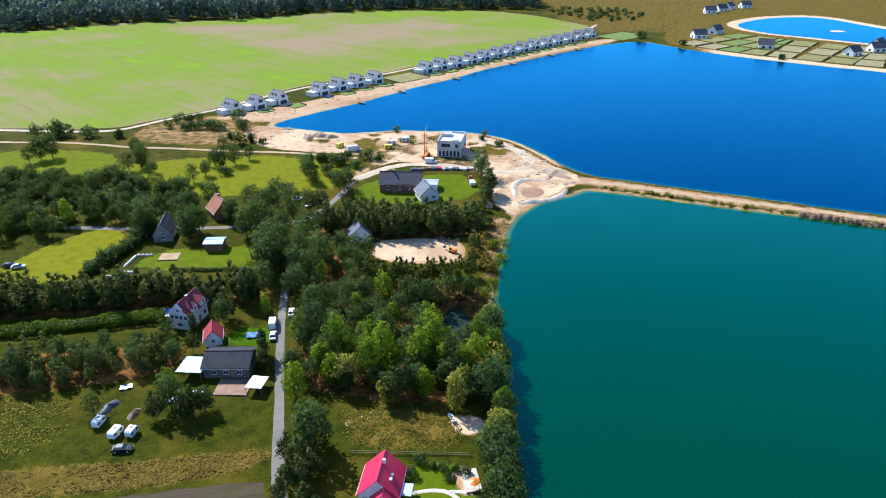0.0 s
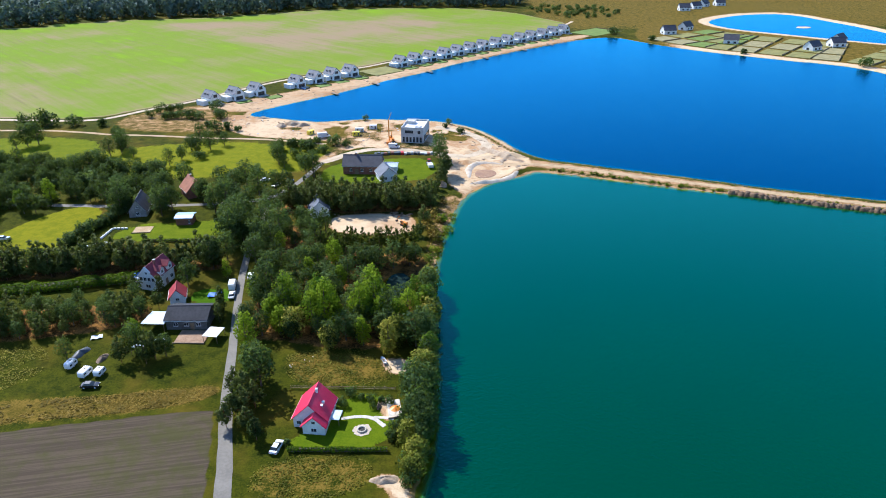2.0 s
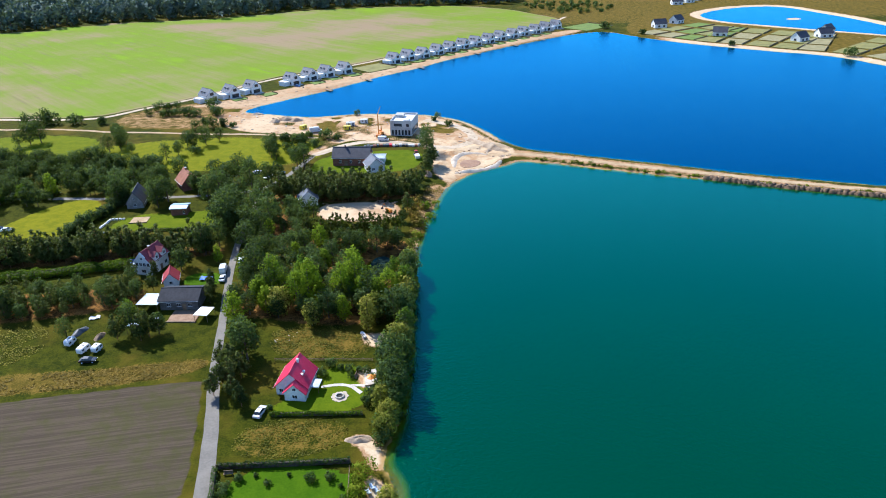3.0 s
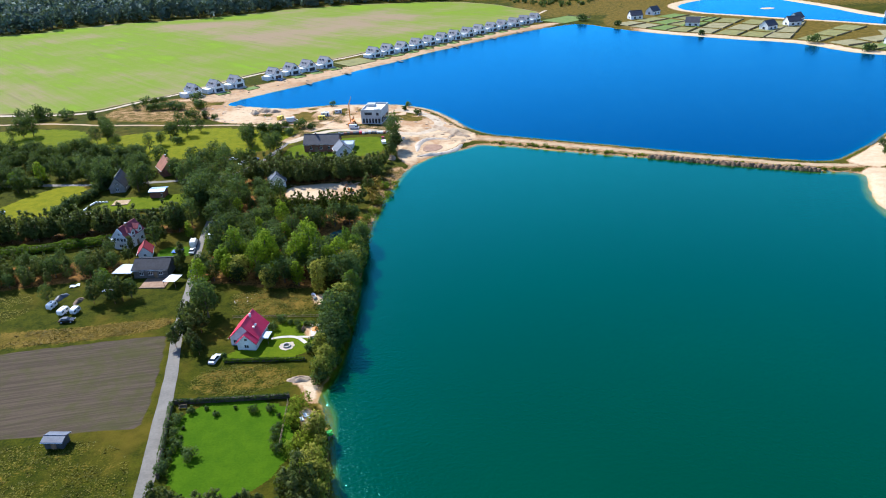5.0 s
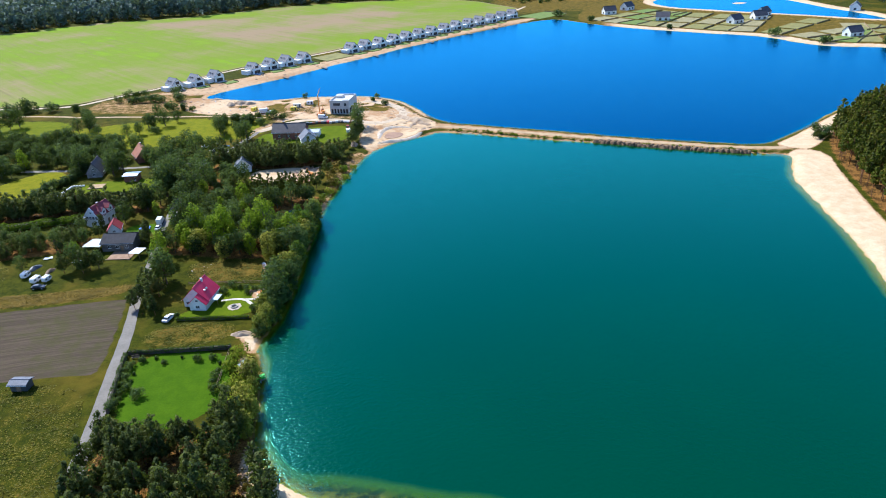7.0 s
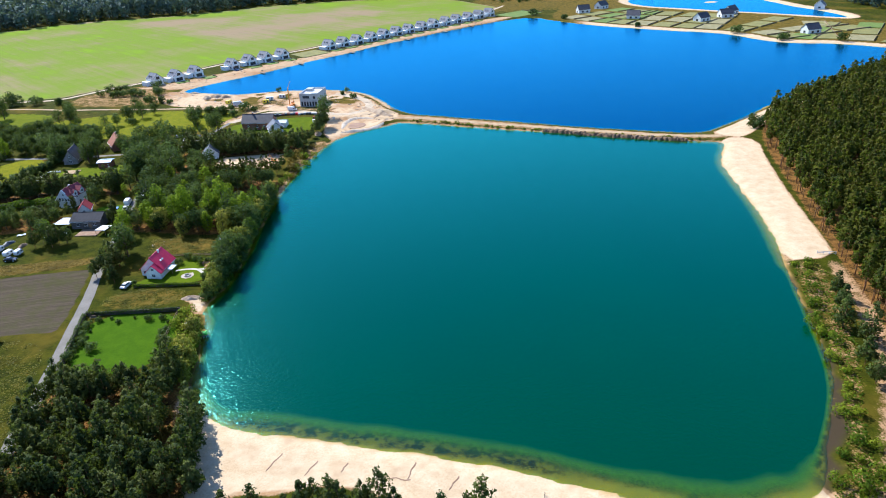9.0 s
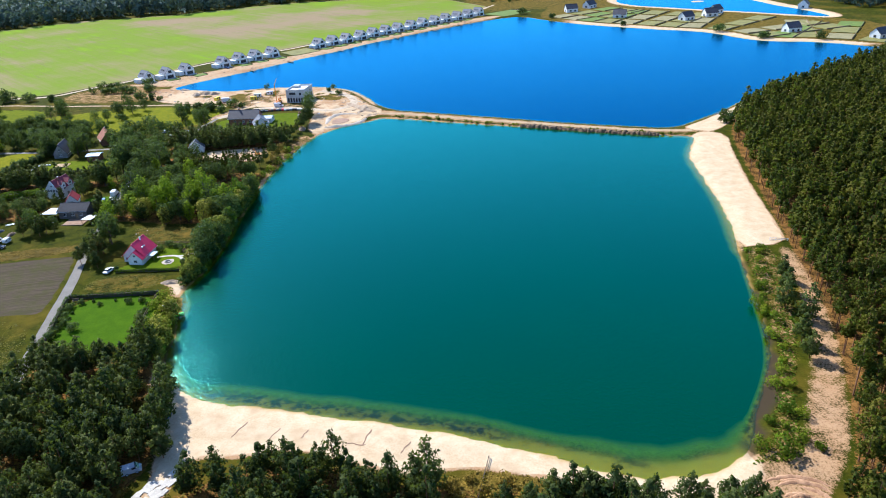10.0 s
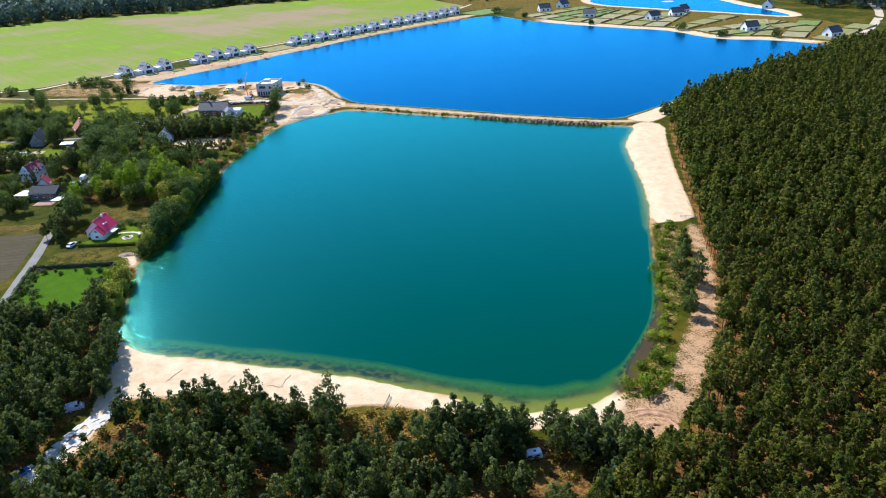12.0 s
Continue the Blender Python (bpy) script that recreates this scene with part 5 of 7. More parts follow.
for u in (-2.4, 1.6):
    dormer = part("dormer", Build().prism([(u - 1.2, 4.6), (u + 1.2, 4.6), (u + 1.2, 6.3), (u, 7.5), (u - 1.2, 6.3)], "y", 0.6, 3.5), PLASTER, manor)
    for k in (-1, 1):
        part("dormer_roof", Build().prism([(u, 7.5), (u + k * 1.5, 6.0), (u + k * 1.5, 6.16), (u, 7.68)], "y", 0.4, 3.8), TILE_MAROON, dormer)
    window(manor, u, 3.5, 5.6, 1.0, 1.0, "y")
part("gable_trim", Build().prism([(-3.5, 4.4), (-3.2, 4.4), (0, 8.02), (0, 8.4)], "x", 4.72, 5.2).prism([(3.5, 4.4), (3.2, 4.4), (0, 8.02), (0, 8.4)], "x", 4.72, 5.2), FRAME_WHITE, manor, "white gable trim")
part("veranda", Build().box(1.5, -4.2, 1.4, 4.6, 2.2, 2.8), PLASTER, manor)
part("veranda_roof", Build().prism([(-3.0, 3.5), (-5.6, 2.8), (-5.6, 2.95), (-3.0, 3.65)], "x", -1.0, 4.0), TIN_PALE, manor, "pale sheet-metal veranda roof")
gable_house("outbuilding", "small white shed with a bright red roof", -62.8, 163.5, -74, 5.6, 4.4, 2.4, 4.8, PLASTER, TILE_RED, [("x", 0, 1.6, 0.9, 0.9)], (), (), "shed")
gable_house("farm_building", "long grey rendered building under dark roofing felt", -54.5, 150.5, 0, 11.5, 9, 3.2, 5.0, SHADED_WALL, ROOF_FELT, [("-y", -3, 1.8, 1.2, 1.1), ("-y", 0, 1.8, 1.2, 1.1), ("-y", 3.4, 1.8, 1.2, 1.1)], [("-y", 1.6, 1.1, 2.1)])
gable_house("barn", "old dark-roofed brick barn beside a white house", -17.5, 280, -4, 17, 8.5, 4.0, 7.6, BRICK_OLD, TILE_DARK, [("-y", -5, 2, 1.2, 1.2), ("-y", 0, 2, 1.2, 1.2), ("-y", 4, 2, 1.2, 1.2)], [("-y", -2.4, 1.6, 2.4)], [(-3, 0, 8)], "barn")
gable_house("outbuilding", "low white annex with a pale tin roof", -5.5, 281, -4, 6.5, 6, 2.6, 3.4, PLASTER, TIN_PALE, [("-y", 0, 1.5, 1, 1)], (), (), "shed")
gable_house("house", "small white house with a grey gabled roof", -6.5, 270, -70, 8, 7.5, 3.0, 6.2, PLASTER, TILE_GREY, [("x", -1.5, 1.6, 1.2, 1.3), ("x", 1.5, 1.6, 1.2, 1.3), ("y", 0, 1.6, 1.6, 1.2)], [("y", -2.4, 1, 2.1)])
gable_house("house", "brick house with a weathered orange tiled roof", -86, 253, -55, 9, 8, 3.4, 7.6, BRICK_OLD, TILE_ORANGE, [("x", 0, 4.6, 1, 1), ("y", 0, 1.6, 1.2, 1.2)], (), [(-1, 0, 8)])
gable_house("house", "old plastered house with a steep dark roof", -101, 234, -80, 11, 6.5, 2.6, 7.0, SHADED_PLASTER, TILE_DARK, [("x", 0, 1.5, 1.2, 1.2), ("x", 0, 4.2, 0.8, 0.8)])
gable_house("outbuilding", "small brick shed with a pale blue tin roof", -79.5, 222.5, 2, 6, 5, 2.9, 3.3, BRICK_OLD, TIN_BLUE, [("-y", 2, 1.4, 0.7, 1.2)], (), (), "shed")
gable_house("outbuilding", "dark sheet-metal field shed on heath", -46, 65, -3, 4.3, 2.9, 2.1, 2.5, TIN_DARK, TILE_GREY, (), [("-y", 0, 1.2, 2.0)], (), "shed")
gable_house("house", "white gabled house hidden between tall pines", -30, 230, -75, 8, 7, 3.2, 6.5, PLASTER, TILE_GREY, [("x", 0, 1.6, 1.4, 1.2)])
villa = villa_shape()
spots = [(-124, 409), (-112, 419), (-101, 430), (-79, 452), (-69, 465), (-58.5, 475), (-47, 486), (-13, 519.5), (-2.5, 531), (9, 539), (20.5, 551), (31, 563), (42, 575), (53, 586), (65, 598.5), (76, 611), (88, 622), (99, 633), (111, 644), (122.5, 658), (134, 668)]
for k, (x, y) in enumerate(spots):
    m = pose(x, y, ground_z(x, y), 0, 0, -40 + random.uniform(-3, 3))
    if k == 0:
        villa.matrix_basis = m
    else:
        copy_thing(villa, m)
for x, y, r in ((231, 658, 10), (255, 683, 40), (270, 605, -20), (324, 570, 30), (351, 585, 10), (451, 610, 60), (363, 604, 40), (384, 485, 15), (432, 441, 25), (297, 823, 0), (316, 841, 20), (332, 860, 45), (354, 869, 10)):
    gable_house("house", "distant new house with a dark gabled roof", x, y, r, 12, 9, 3.6, 7.6, PLASTER, TILE_DARK, [("-y", -2, 1.6, 2, 1.6), ("-y", 3, 1.6, 2, 1.6), ("-x", 0, 1.6, 2.2, 1.6)], (), (), "house", 0.4, FRAME_DARK)


def concrete_shell():
    ob = thing("unfinished_building", "unfinished two-storey grey block building beside the lake", "building", pose(4.5, 331, 0, 0, 0, -10))
    L, D, H = 11.5, 16.5, 7.0
    part("wall", Build().box(0, 0, H / 2 - 0.2, L, D, H), CONCRETE, ob)
    part("roof_deck", Build().box(0, 0, H - 0.15, L - 0.6, D - 0.6, 0.1), PLASTER, ob)
    for cx, cy, sx, sy in ((0, -D / 2 + 0.2, L, 0.4), (0, D / 2 - 0.2, L, 0.4), (-L / 2 + 0.2, 0, 0.4, D - 0.8), (L / 2 - 0.2, 0, 0.4, D - 0.8)):
        part("parapet", Build().box(cx, cy, H + 0.3, sx, sy, 1.0), CONCRETE, ob)
    part("stair_head", Build().box(-2.6, 3, H + 0.6, 4, 4, 1.6), CONCRETE, ob)
    for u in np.linspace(-4.4, 4.4, 6):
        part("opening", Build().box(u, -D / 2 - 0.02, 1.5, 1.0, 0.12, 2.6), GLASS, ob)
    # flat dark panel: its colour stands in for the shade inside an upper recess
    part("opening", Build().box(-1.6, -D / 2 - 0.02, 5.5, 4.2, 0.12, 1.5), GLASS, ob)
    part("opening", Build().box(3.6, -D / 2 - 0.02, 5.4, 1.4, 0.12, 1.6), GLASS, ob)
    part("roof_hatch", Build().box(2.2, -3.5, H + 0.2, 3.0, 2.2, 0.7), PLASTER, ob)
    for u in np.linspace(-6, 6, 5):
        part("opening", Build().box(L / 2 + 0.02, u, 1.8, 0.12, 2.2, 2.8), GLASS, ob)
    return ob


concrete_shell()


# ---- hedges, vehicles and small things ----
def hedge(label, line, w, h, seed, leaf=LEAF_DARK, per=38, size=0.2):
    """A clipped hedge: a stem row under a skin of small leaves."""
    rng = np.random.RandomState(seed)
    p = np.asarray(line, float)
    seg = np.r_[0, np.cumsum(np.hypot(*np.diff(p, axis=0).T))]
    n = int(seg[-1] * per)
    s = rng.rand(n) * seg[-1]
    i = np.clip(np.searchsorted(seg, s) - 1, 0, len(p) - 2)
    d = np.diff(p, axis=0) / np.diff(seg)[:, None]
    a = rng.rand(n) * math.pi
    swell = 0.8 + 0.4 * vnoise(s, s * 0 + seed, 2.2, seed)
    off, z = np.cos(a) * w / 2 * swell, (0.15 + np.sin(a) ** 0.5 * 0.85) * h * swell * rng.uniform(0.75, 1, n)
    c = np.stack([p[i, 0] + d[i, 0] * (s - seg[i]) - d[i, 1] * off, p[i, 1] + d[i, 1] * (s - seg[i]) + d[i, 0] * off, z], 1)
    c[:, 2] += ground_z(*p[0])
    nrm = np.stack([-d[i, 1] * np.cos(a), d[i, 0] * np.cos(a), np.sin(a)], 1)
    v, q = cards(c, nrm, size, rng)
    ob = thing("hedge", label, "hedge")
    part("leaves", quick_mesh("leaves", v, q, leaf), None, ob)
    core = Build()
    for (ax, ay), (bx, by) in zip(p, p[1:]):
        core.box((ax + bx) / 2, (ay + by) / 2, ground_z(ax, ay) + h * 0.35, math.hypot(bx - ax, by - ay), w * 0.35, h * 0.75, math.atan2(by - ay, bx - ax))
    part("stem", core, BARK, ob)


def wheel(parent, x, y, r=0.33, w=0.22):
    t = part("wheel", Build().tube((x, y - w / 2, r), (x, y + w / 2, r), r, n=14), RUBBER, parent)
    part("rim", Build().tube((x, y - w / 2 - 0.01, r), (x, y + w / 2 + 0.01, r), r * 0.6, n=10), TIN_PALE, t)


def car(label, x, y, rz, paint, name="car"):
    ob = thing(name, label, "car", pose(x, y, ground_z(x, y) + 0.06, 0, 0, rz), "parked cars")
    o = [(-2.15, 0.3), (2.1, 0.3), (2.2, 0.55), (2.1, 0.8), (1.2, 0.95), (-1.9, 0.98), (-2.2, 0.85), (-2.25, 0.5)]
    part("body", Build().prism(o, "y", -0.86, 0.86), paint, ob)
    cab = Build()
    v = []
    for yy, zz, xa, xb in ((0.82, 0.95, -1.75, 1.15), (0.64, 1.42, -1.25, 0.35)):
        v += [(xa, -yy, zz), (xb, -yy, zz), (xb, yy, zz), (xa, yy, zz)]
    cab.add(v, [(3, 2, 1, 0), (4, 5, 6, 7)] + [(i, (i + 1) % 4, 4 + (i + 1) % 4, 4 + i) for i in range(4)])
    part("cabin", cab, GLASS, ob)
    part("roof", Build().box(-0.45, 0, 1.44, 1.5, 1.26, 0.05, 0, 0.02), paint, ob)
    for wx in (-1.35, 1.35):
        for wy in (-0.78, 0.78):
            wheel(ob, wx, wy)
    for s in (-1, 1):
        part("headlight", Build().box(2.14, s * 0.62, 0.68, 0.1, 0.34, 0.14), FRAME_WHITE, ob)
        part("tail_light", Build().box(-2.22, s * 0.66, 0.75, 0.06, 0.26, 0.14), RED_PAINT, ob)
    return ob


def van(label, x, y, rz, paint=WHITE_PAINT, L=5.4, H=2.4):
    ob = thing("van", label, "van", pose(x, y, ground_z(x, y) + 0.06, 0, 0, rz), "vans")
    o = [(-L / 2, 0.4), (L / 2, 0.4), (L / 2 + 0.05, 0.9), (L / 2 - 0.5, 1.15), (L / 2 - 1.2, 1.95), (L / 2 - 1.7, H), (-L / 2, H)]
    part("body", Build().prism(o, "y", -0.96, 0.96), paint, ob)
    part("windscreen", Build().prism([(L / 2 - 0.53, 1.2), (L / 2 - 0.48, 1.2), (L / 2 - 1.15, 1.98), (L / 2 - 1.2, 1.98)], "y", -0.85, 0.85), GLASS, ob)
    for s in (-1, 1):
        part("side_window", Build().box(L / 2 - 1.5, s * 0.965, 1.6, 0.9, 0.03, 0.5), GLASS, ob)
        part("headlight", Build().box(L / 2 + 0.02, s * 0.7, 0.8, 0.08, 0.3, 0.2), FRAME_WHITE, ob)
        for wx in (-L / 2 + 1.1, L / 2 - 1.0):
            wheel(ob, wx, s * 0.86, 0.36)
    return ob


def caravan(label, x, y, rz, L=5.2):
    ob = thing("caravan", label, "caravan", pose(x, y, ground_z(x, y) + 0.05, 0, 0, rz), "caravans")
    ob.scale = (0.78, 0.78, 0.78)
    o = [(-L / 2, 0.55), (L / 2, 0.55), (L / 2 + 0.15, 1.2), (L / 2 - 0.2, 2.2), (L / 2 - 0.5, 2.5), (-L / 2 + 0.4, 2.5), (-L / 2 - 0.05, 2.1), (-L / 2 - 0.1, 1.2)]
    part("body", Build().prism(o, "y", -1.1, 1.1), WHITE_PAINT, ob)
    for s in (-1, 1):
        for u in (-1.4, 1.0):
            part("side_window", Build().box(u, s * 1.11, 1.65, 1.1, 0.04, 0.6), GLASS, ob)
        wheel(ob, 0, s * 0.98, 0.32)
    part("end_window", Build().box(L / 2 + 0.02, 0, 1.65, 0.2, 1.5, 0.6), GLASS, ob)
    part("hatch", Build().box(0.3, 0, 2.53, 0.7, 0.7, 0.1), FRAME_DARK, ob)
    part("drawbar", Build().box(L / 2 + 0.7, 0, 0.5, 1.3, 0.16, 0.12), TIN_DARK, ob)
    return ob


car("white car parked on the verge of the village road", -46.9, 165.0, 98, WHITE_PAINT)
van("white van parked on the verge of the village road", -48.2, 171.0, 98)
car("white car parked under trees at the roadside", -44.2, 177.6, 98, WHITE_PAINT)
car("dark car parked under trees at the roadside", -42.4, 171.8, 100, BLACK_PAINT)
car("white car half hidden by roadside trees", -39.6, 165.2, 100, WHITE_PAINT)
caravan("white caravan on mown grass", -79.0, 128.3, 82, 4.0)
caravan("long white caravan on mown grass", -73.6, 124.6, 78, 4.6)
caravan("white caravan beside a dark tree", -70.0, 124.8, 80, 3.6)
car("black car on mown grass beside caravans", -70.0, 119.4, 4, BLACK_PAINT)
car("white car on the drive beside the red-roofed house", -18.9, 96.6, 78, WHITE_PAINT)
van("silver van beside the pine copse", 27.6, -0.6, 25, TIN_PALE, 4.2, 1.8)
car("dark blue car in the shade at the beach edge", 28.6, 16.5, 80, BLUE_PAINT)
car("blue car at the end of the slab path", 26.0, -23.2, 50, BLUE_PAINT)
caravan("white camper with blue trim among pines", 137.6, -23.4, 10, 4.6)
van("white van beside the unfinished building", -5.6, 313.5, -5)
van("white lorry on the building ground", -43.5, 333.5, 20, WHITE_PAINT, 6.5, 2.8)
car("white car parked between cottages", -59.5, 268, 20, WHITE_PAINT)
car("white car parked beside a cottage lane", -53.5, 262, 60, WHITE_PAINT)
car("dark car parked beside a cottage lane", -49, 267, 10, BLACK_PAINT)
car("dark car beside scrub on the meadow edge", -144.5, 209, 10, BLACK_PAINT)
car("silver car beside scrub on the meadow edge", -141, 208, 15, TIN_PALE)
car("blue car in front of a new villa", -73.5, 443, -40, BLUE_PAINT)

hedge("dark clipped hedge along the lawn's north side", [(-24, 78.6), (-10, 78.9), (4.5, 79.6)], 1.3, 1.6, 201)
hedge("dark clipped hedge between lawn and road", [(-24.2, 78), (-21.6, 66), (-18.6, 53)], 1.4, 1.8, 202)
hedge("low green hedge south of the red-roofed house", [(-16.4, 95.8), (-2.1, 95.6), (5.5, 95.6)], 1.2, 1.2, 203, LEAF_VINE, 60)
hedge("bright green vine row in front of dark trees", [(-134, 165), (-107, 170), (-92, 173.5), (-80, 176)], 5.5, 2.6, 205, LEAF_VINE, 110, 0.3)
hedge("green hedge behind cottage garden", [(-90, 206), (-78, 205.6), (-64, 206.5)], 1.6, 1.4, 206, LEAF_GREEN)

for x, y, s in ((-18.4, 75, .55), (-20.7, 72.4, .6), (-20.8, 70.3, .5), (-19.8, 67.1, .55), (-19.2, 64.2, .5), (-18.4, 60.4, .6), (-17.5, 62.5, .6), (-18.2, 57, .7), (-18.2, 54.7, .7), (-18.5, 69.1, .3), (-18, 65.9, .3), (-13.7, 59.3, .8),
                (4, 68.1, .5), (3.9, 65.9, .5), (4, 63.8, .5), (5.7, 60.4, .7), (3.3, 72.5, .35), (.8, 74.8, .6), (-3.2, 74.6, .55), (-12.1, 73.7, .45), (-8, 76, .3), (-15, 76, .35)):
    DARK_BUSH.plant(x, y, s * 0.75, None, "small dark ornamental shrub on the mown lawn")
for x, y, s in ((12.9, 62.4, 1.2), (14.2, 58.3, 1.3), (17, 52.8, 1.2), (14.7, 50.1, 1.5), (16.2, 43.8, 1.2), (10, 60.9, 1.2), (9.1, 58.6, 1), (11, 55, 1.3), (10, 50, 1.2), (8.1, 75.8, 1.1), (6.5, 73.5, .9), (6.9, 70.4, 1), (8, 68.5, .8),
                (199.3, 89.8, .9), (190.9, 67.4, 1.1), (194, 76, 1), (186.6, 53.5, 1.2), (187.8, 49, 1), (183.5, 42, .9), (175, 21.3, 1), (178.3, 20, 1), (173.7, 11.2, .9), (168.7, 7.7, .8), (176.4, 9.1, .8), (171.2, 5.7, .8), (168, -2.8, 1.5),
                (163.7, -.5, .9), (172.7, 1.2, .9), (175.5, -1.5, 1), (181, 30, .9), (184, 36, .8), (179, 26, .7), (186, 58, .9), (189, 62, .8), (197, 84, .8), (196, 92, .7), (201, 93, .8), (20, 214, 1), (17, 205, 1.1), (15, 195, 1), (22, 226, .9), (18, 222, 1.1), (14, 188, 1)):
    BUSH.plant(x, y, s * random.uniform(0.75, 1.0))
for k in range(46):
    y = 86 + k * 1.9 + random.uniform(-0.6, 0.6)
    x = float(np.interp(y, [79, 86, 95, 108, 125, 142, 158, 178], [10.2, 11.4, 14, 14.4, 14.8, 13.4, 14.4, 13.8])) - random.uniform(-0.3, 1.8)
    random.choice((BUSH, DARK_BUSH, BROAD, WILLOW, BROAD)).plant(x, y, random.uniform(0.65, 1.1))
for k in range(22):
    y = 43 + k * 1.1
    x = float(np.interp(y, [42, 55, 66, 72], [18.8, 16.8, 14.6, 12])) - random.uniform(0.2, 3.0)
    random.choice((BUSH, BUSH, WILLOW)).plant(x, y, random.uniform(0.5, 0.8))
for k in range(60):
    x = random.uniform(66, 212)
    y = float(np.interp(x, [66, 82, 112, 138, 162, 186, 212], [280, 275, 260.5, 250.5, 240, 231, 222])) + random.uniform(-1, 0.8)
    BUSH.plant(x, y, random.uniform(0.25, 0.5), None, "low brownish scrub on the embankment's side")
for x, y, s in ((3, 14, 1.2), (5, 12, 1), (26, 5, .8), (39, -11, .9), (28, -7.3, .7), (98, -12, .8), (112, -12, .9), (118, -14, .8), (104, -19, 1)):
    WILLOW_BUSH.plant(x, y, s)

for x, y, s in ((-4.5, 115.5, .5), (-2, 114, .4), (0.5, 113.2, .45), (3, 113, .4), (4.8, 112.2, .45), (-6.5, 111.5, .5), (1.2, 110.2, .3), (-17, 98, .4), (6.4, 99.5, .6), (7, 102.5, .5)):
    DARK_BUSH.plant(x, y, s, None, "clipped green garden shrub beside the house")

# fences, terrace and yard pieces
def fence(label, a, b, h=1.1, gap=2.4, mat=WOOD):
    ob = thing("fence", label, "fence")
    L = math.dist(a, b)
    n = max(2, int(L / gap))
    ang = math.atan2(b[1] - a[1], b[0] - a[0])
    for k in range(n + 1):
        x, y = a[0] + (b[0] - a[0]) * k / n, a[1] + (b[1] - a[1]) * k / n
        part("post", Build().box(x, y, ground_z(x, y) + h / 2 - 0.1, 0.12, 0.12, h + 0.2), mat, ob)
    for z in (0.35, 0.85):
        part("rail", Build().box((a[0] + b[0]) / 2, (a[1] + b[1]) / 2, ground_z(*a) + h * z, L, 0.06, 0.14, ang), mat, ob)


fence("dark wooden trellis fence along the lawn", (4.6, 77.2), (5.8, 60.7), 1.5, 1.6)
fence("weathered post fence across dry grass", (100.7, -18.7), (105.2, -0.3), 0.8, 2.2, BARK)
fence("low barrier at the end of the beach", (206.5, 99.2), (212, 98), 1.0, 1.8, TIN_PALE)
fence("garden fence north of the red-roofed house", (-20, 118.5), (6, 117.5), 1.0)


def block_row(label, a, b):
    """A row of pale blocks laid end to end on the grass."""
    ob = thing("block_row", label, "edging")
    n = int(math.dist(a, b) / 1.15)
    ang = math.atan2(b[1] - a[1], b[0] - a[0])
    for k in range(n):
        x, y = a[0] + (b[0] - a[0]) * (k + 0.5) / n, a[1] + (b[1] - a[1]) * (k + 0.5) / n
        part("block", Build().box(x, y, ground_z(x, y) + 0.3, 0.95, 0.6, 0.7, ang, 0.06), PLASTER, ob)


block_row("row of white blocks beside the cottage green", (-105.8, 207.8), (-105.1, 216.7))
block_row("row of white blocks closing the cottage green", (-105.1, 216.9), (-99.5, 217.1))
block_row("row of white blocks beside the pines", (-106.3, 204.6), (-100.9, 204.1))
block_row("row of white blocks in front of the pines", (-109.5, 201.4), (-101.3, 201.3))


def slab_path():
    ob = thing("slab_path", "broken pale concrete slab path through grass", "path")
    rng = random.Random(5)
    shape = Build().box(0, 0, 0, 1.9, 1.2, 0.16, 0, 0.03).mesh("slab", STONE)
    for k in range(90):
        u = k / 89
        x, y = 36 - 8.5 * u + rng.uniform(-2.8, 2.8), -2 - 23 * u + rng.uniform(-1.2, 1.2)
        s = part("slab", shape, None, ob)
        s.matrix_basis = pose(x, y, ground_z(x, y) + 0.1, rng.uniform(-3, 3), rng.uniform(-3, 3), 62 + rng.uniform(-12, 12))


slab_path()


def jetty():
    ob = thing("jetty", "small weathered wooden jetty over the water", "jetty", pose(11.6, 67.4, LAKE_Z, 0, 0, -28))
    for k in range(12):
        part("plank", Build().box(0.35 + k * 0.5, 0, 0.72, 0.44, 1.9, 0.07), WOOD, ob)
    for u in (0.6, 3.2, 5.8):
        for s in (-0.8, 0.8):
            part("pile", Build().tube((u, s, -1.2), (u, s, 0.9), 0.09, n=7), WOOD, ob)
    b = thing("pedal_boat", "green and yellow plastic pedal boat on the jetty", "boat", pose(15.7, 65.3, LAKE_Z + 0.76, 0, 0, 20))
    for s in (-0.55, 0.55):
        part("float", Build().prism([(-1.3, 0.1), (-1.0, 0), (1.1, 0), (1.5, 0.25), (1.4, 0.42), (-1.3, 0.42)], "y", s - 0.28, s + 0.28), GREEN_PLASTIC, b)
    part("seat", Build().box(-0.3, 0, 0.55, 0.6, 1.3, 0.3, 0, 0.08), YELLOW_PLASTIC, b)
    part("seat_back", Build().box(-0.65, 0, 0.85, 0.16, 1.3, 0.6, 0, 0.05), YELLOW_PLASTIC, b)
    part("deck", Build().box(0.6, 0, 0.44, 1.0, 0.8, 0.08), GREEN_PLASTIC, b)


jetty()


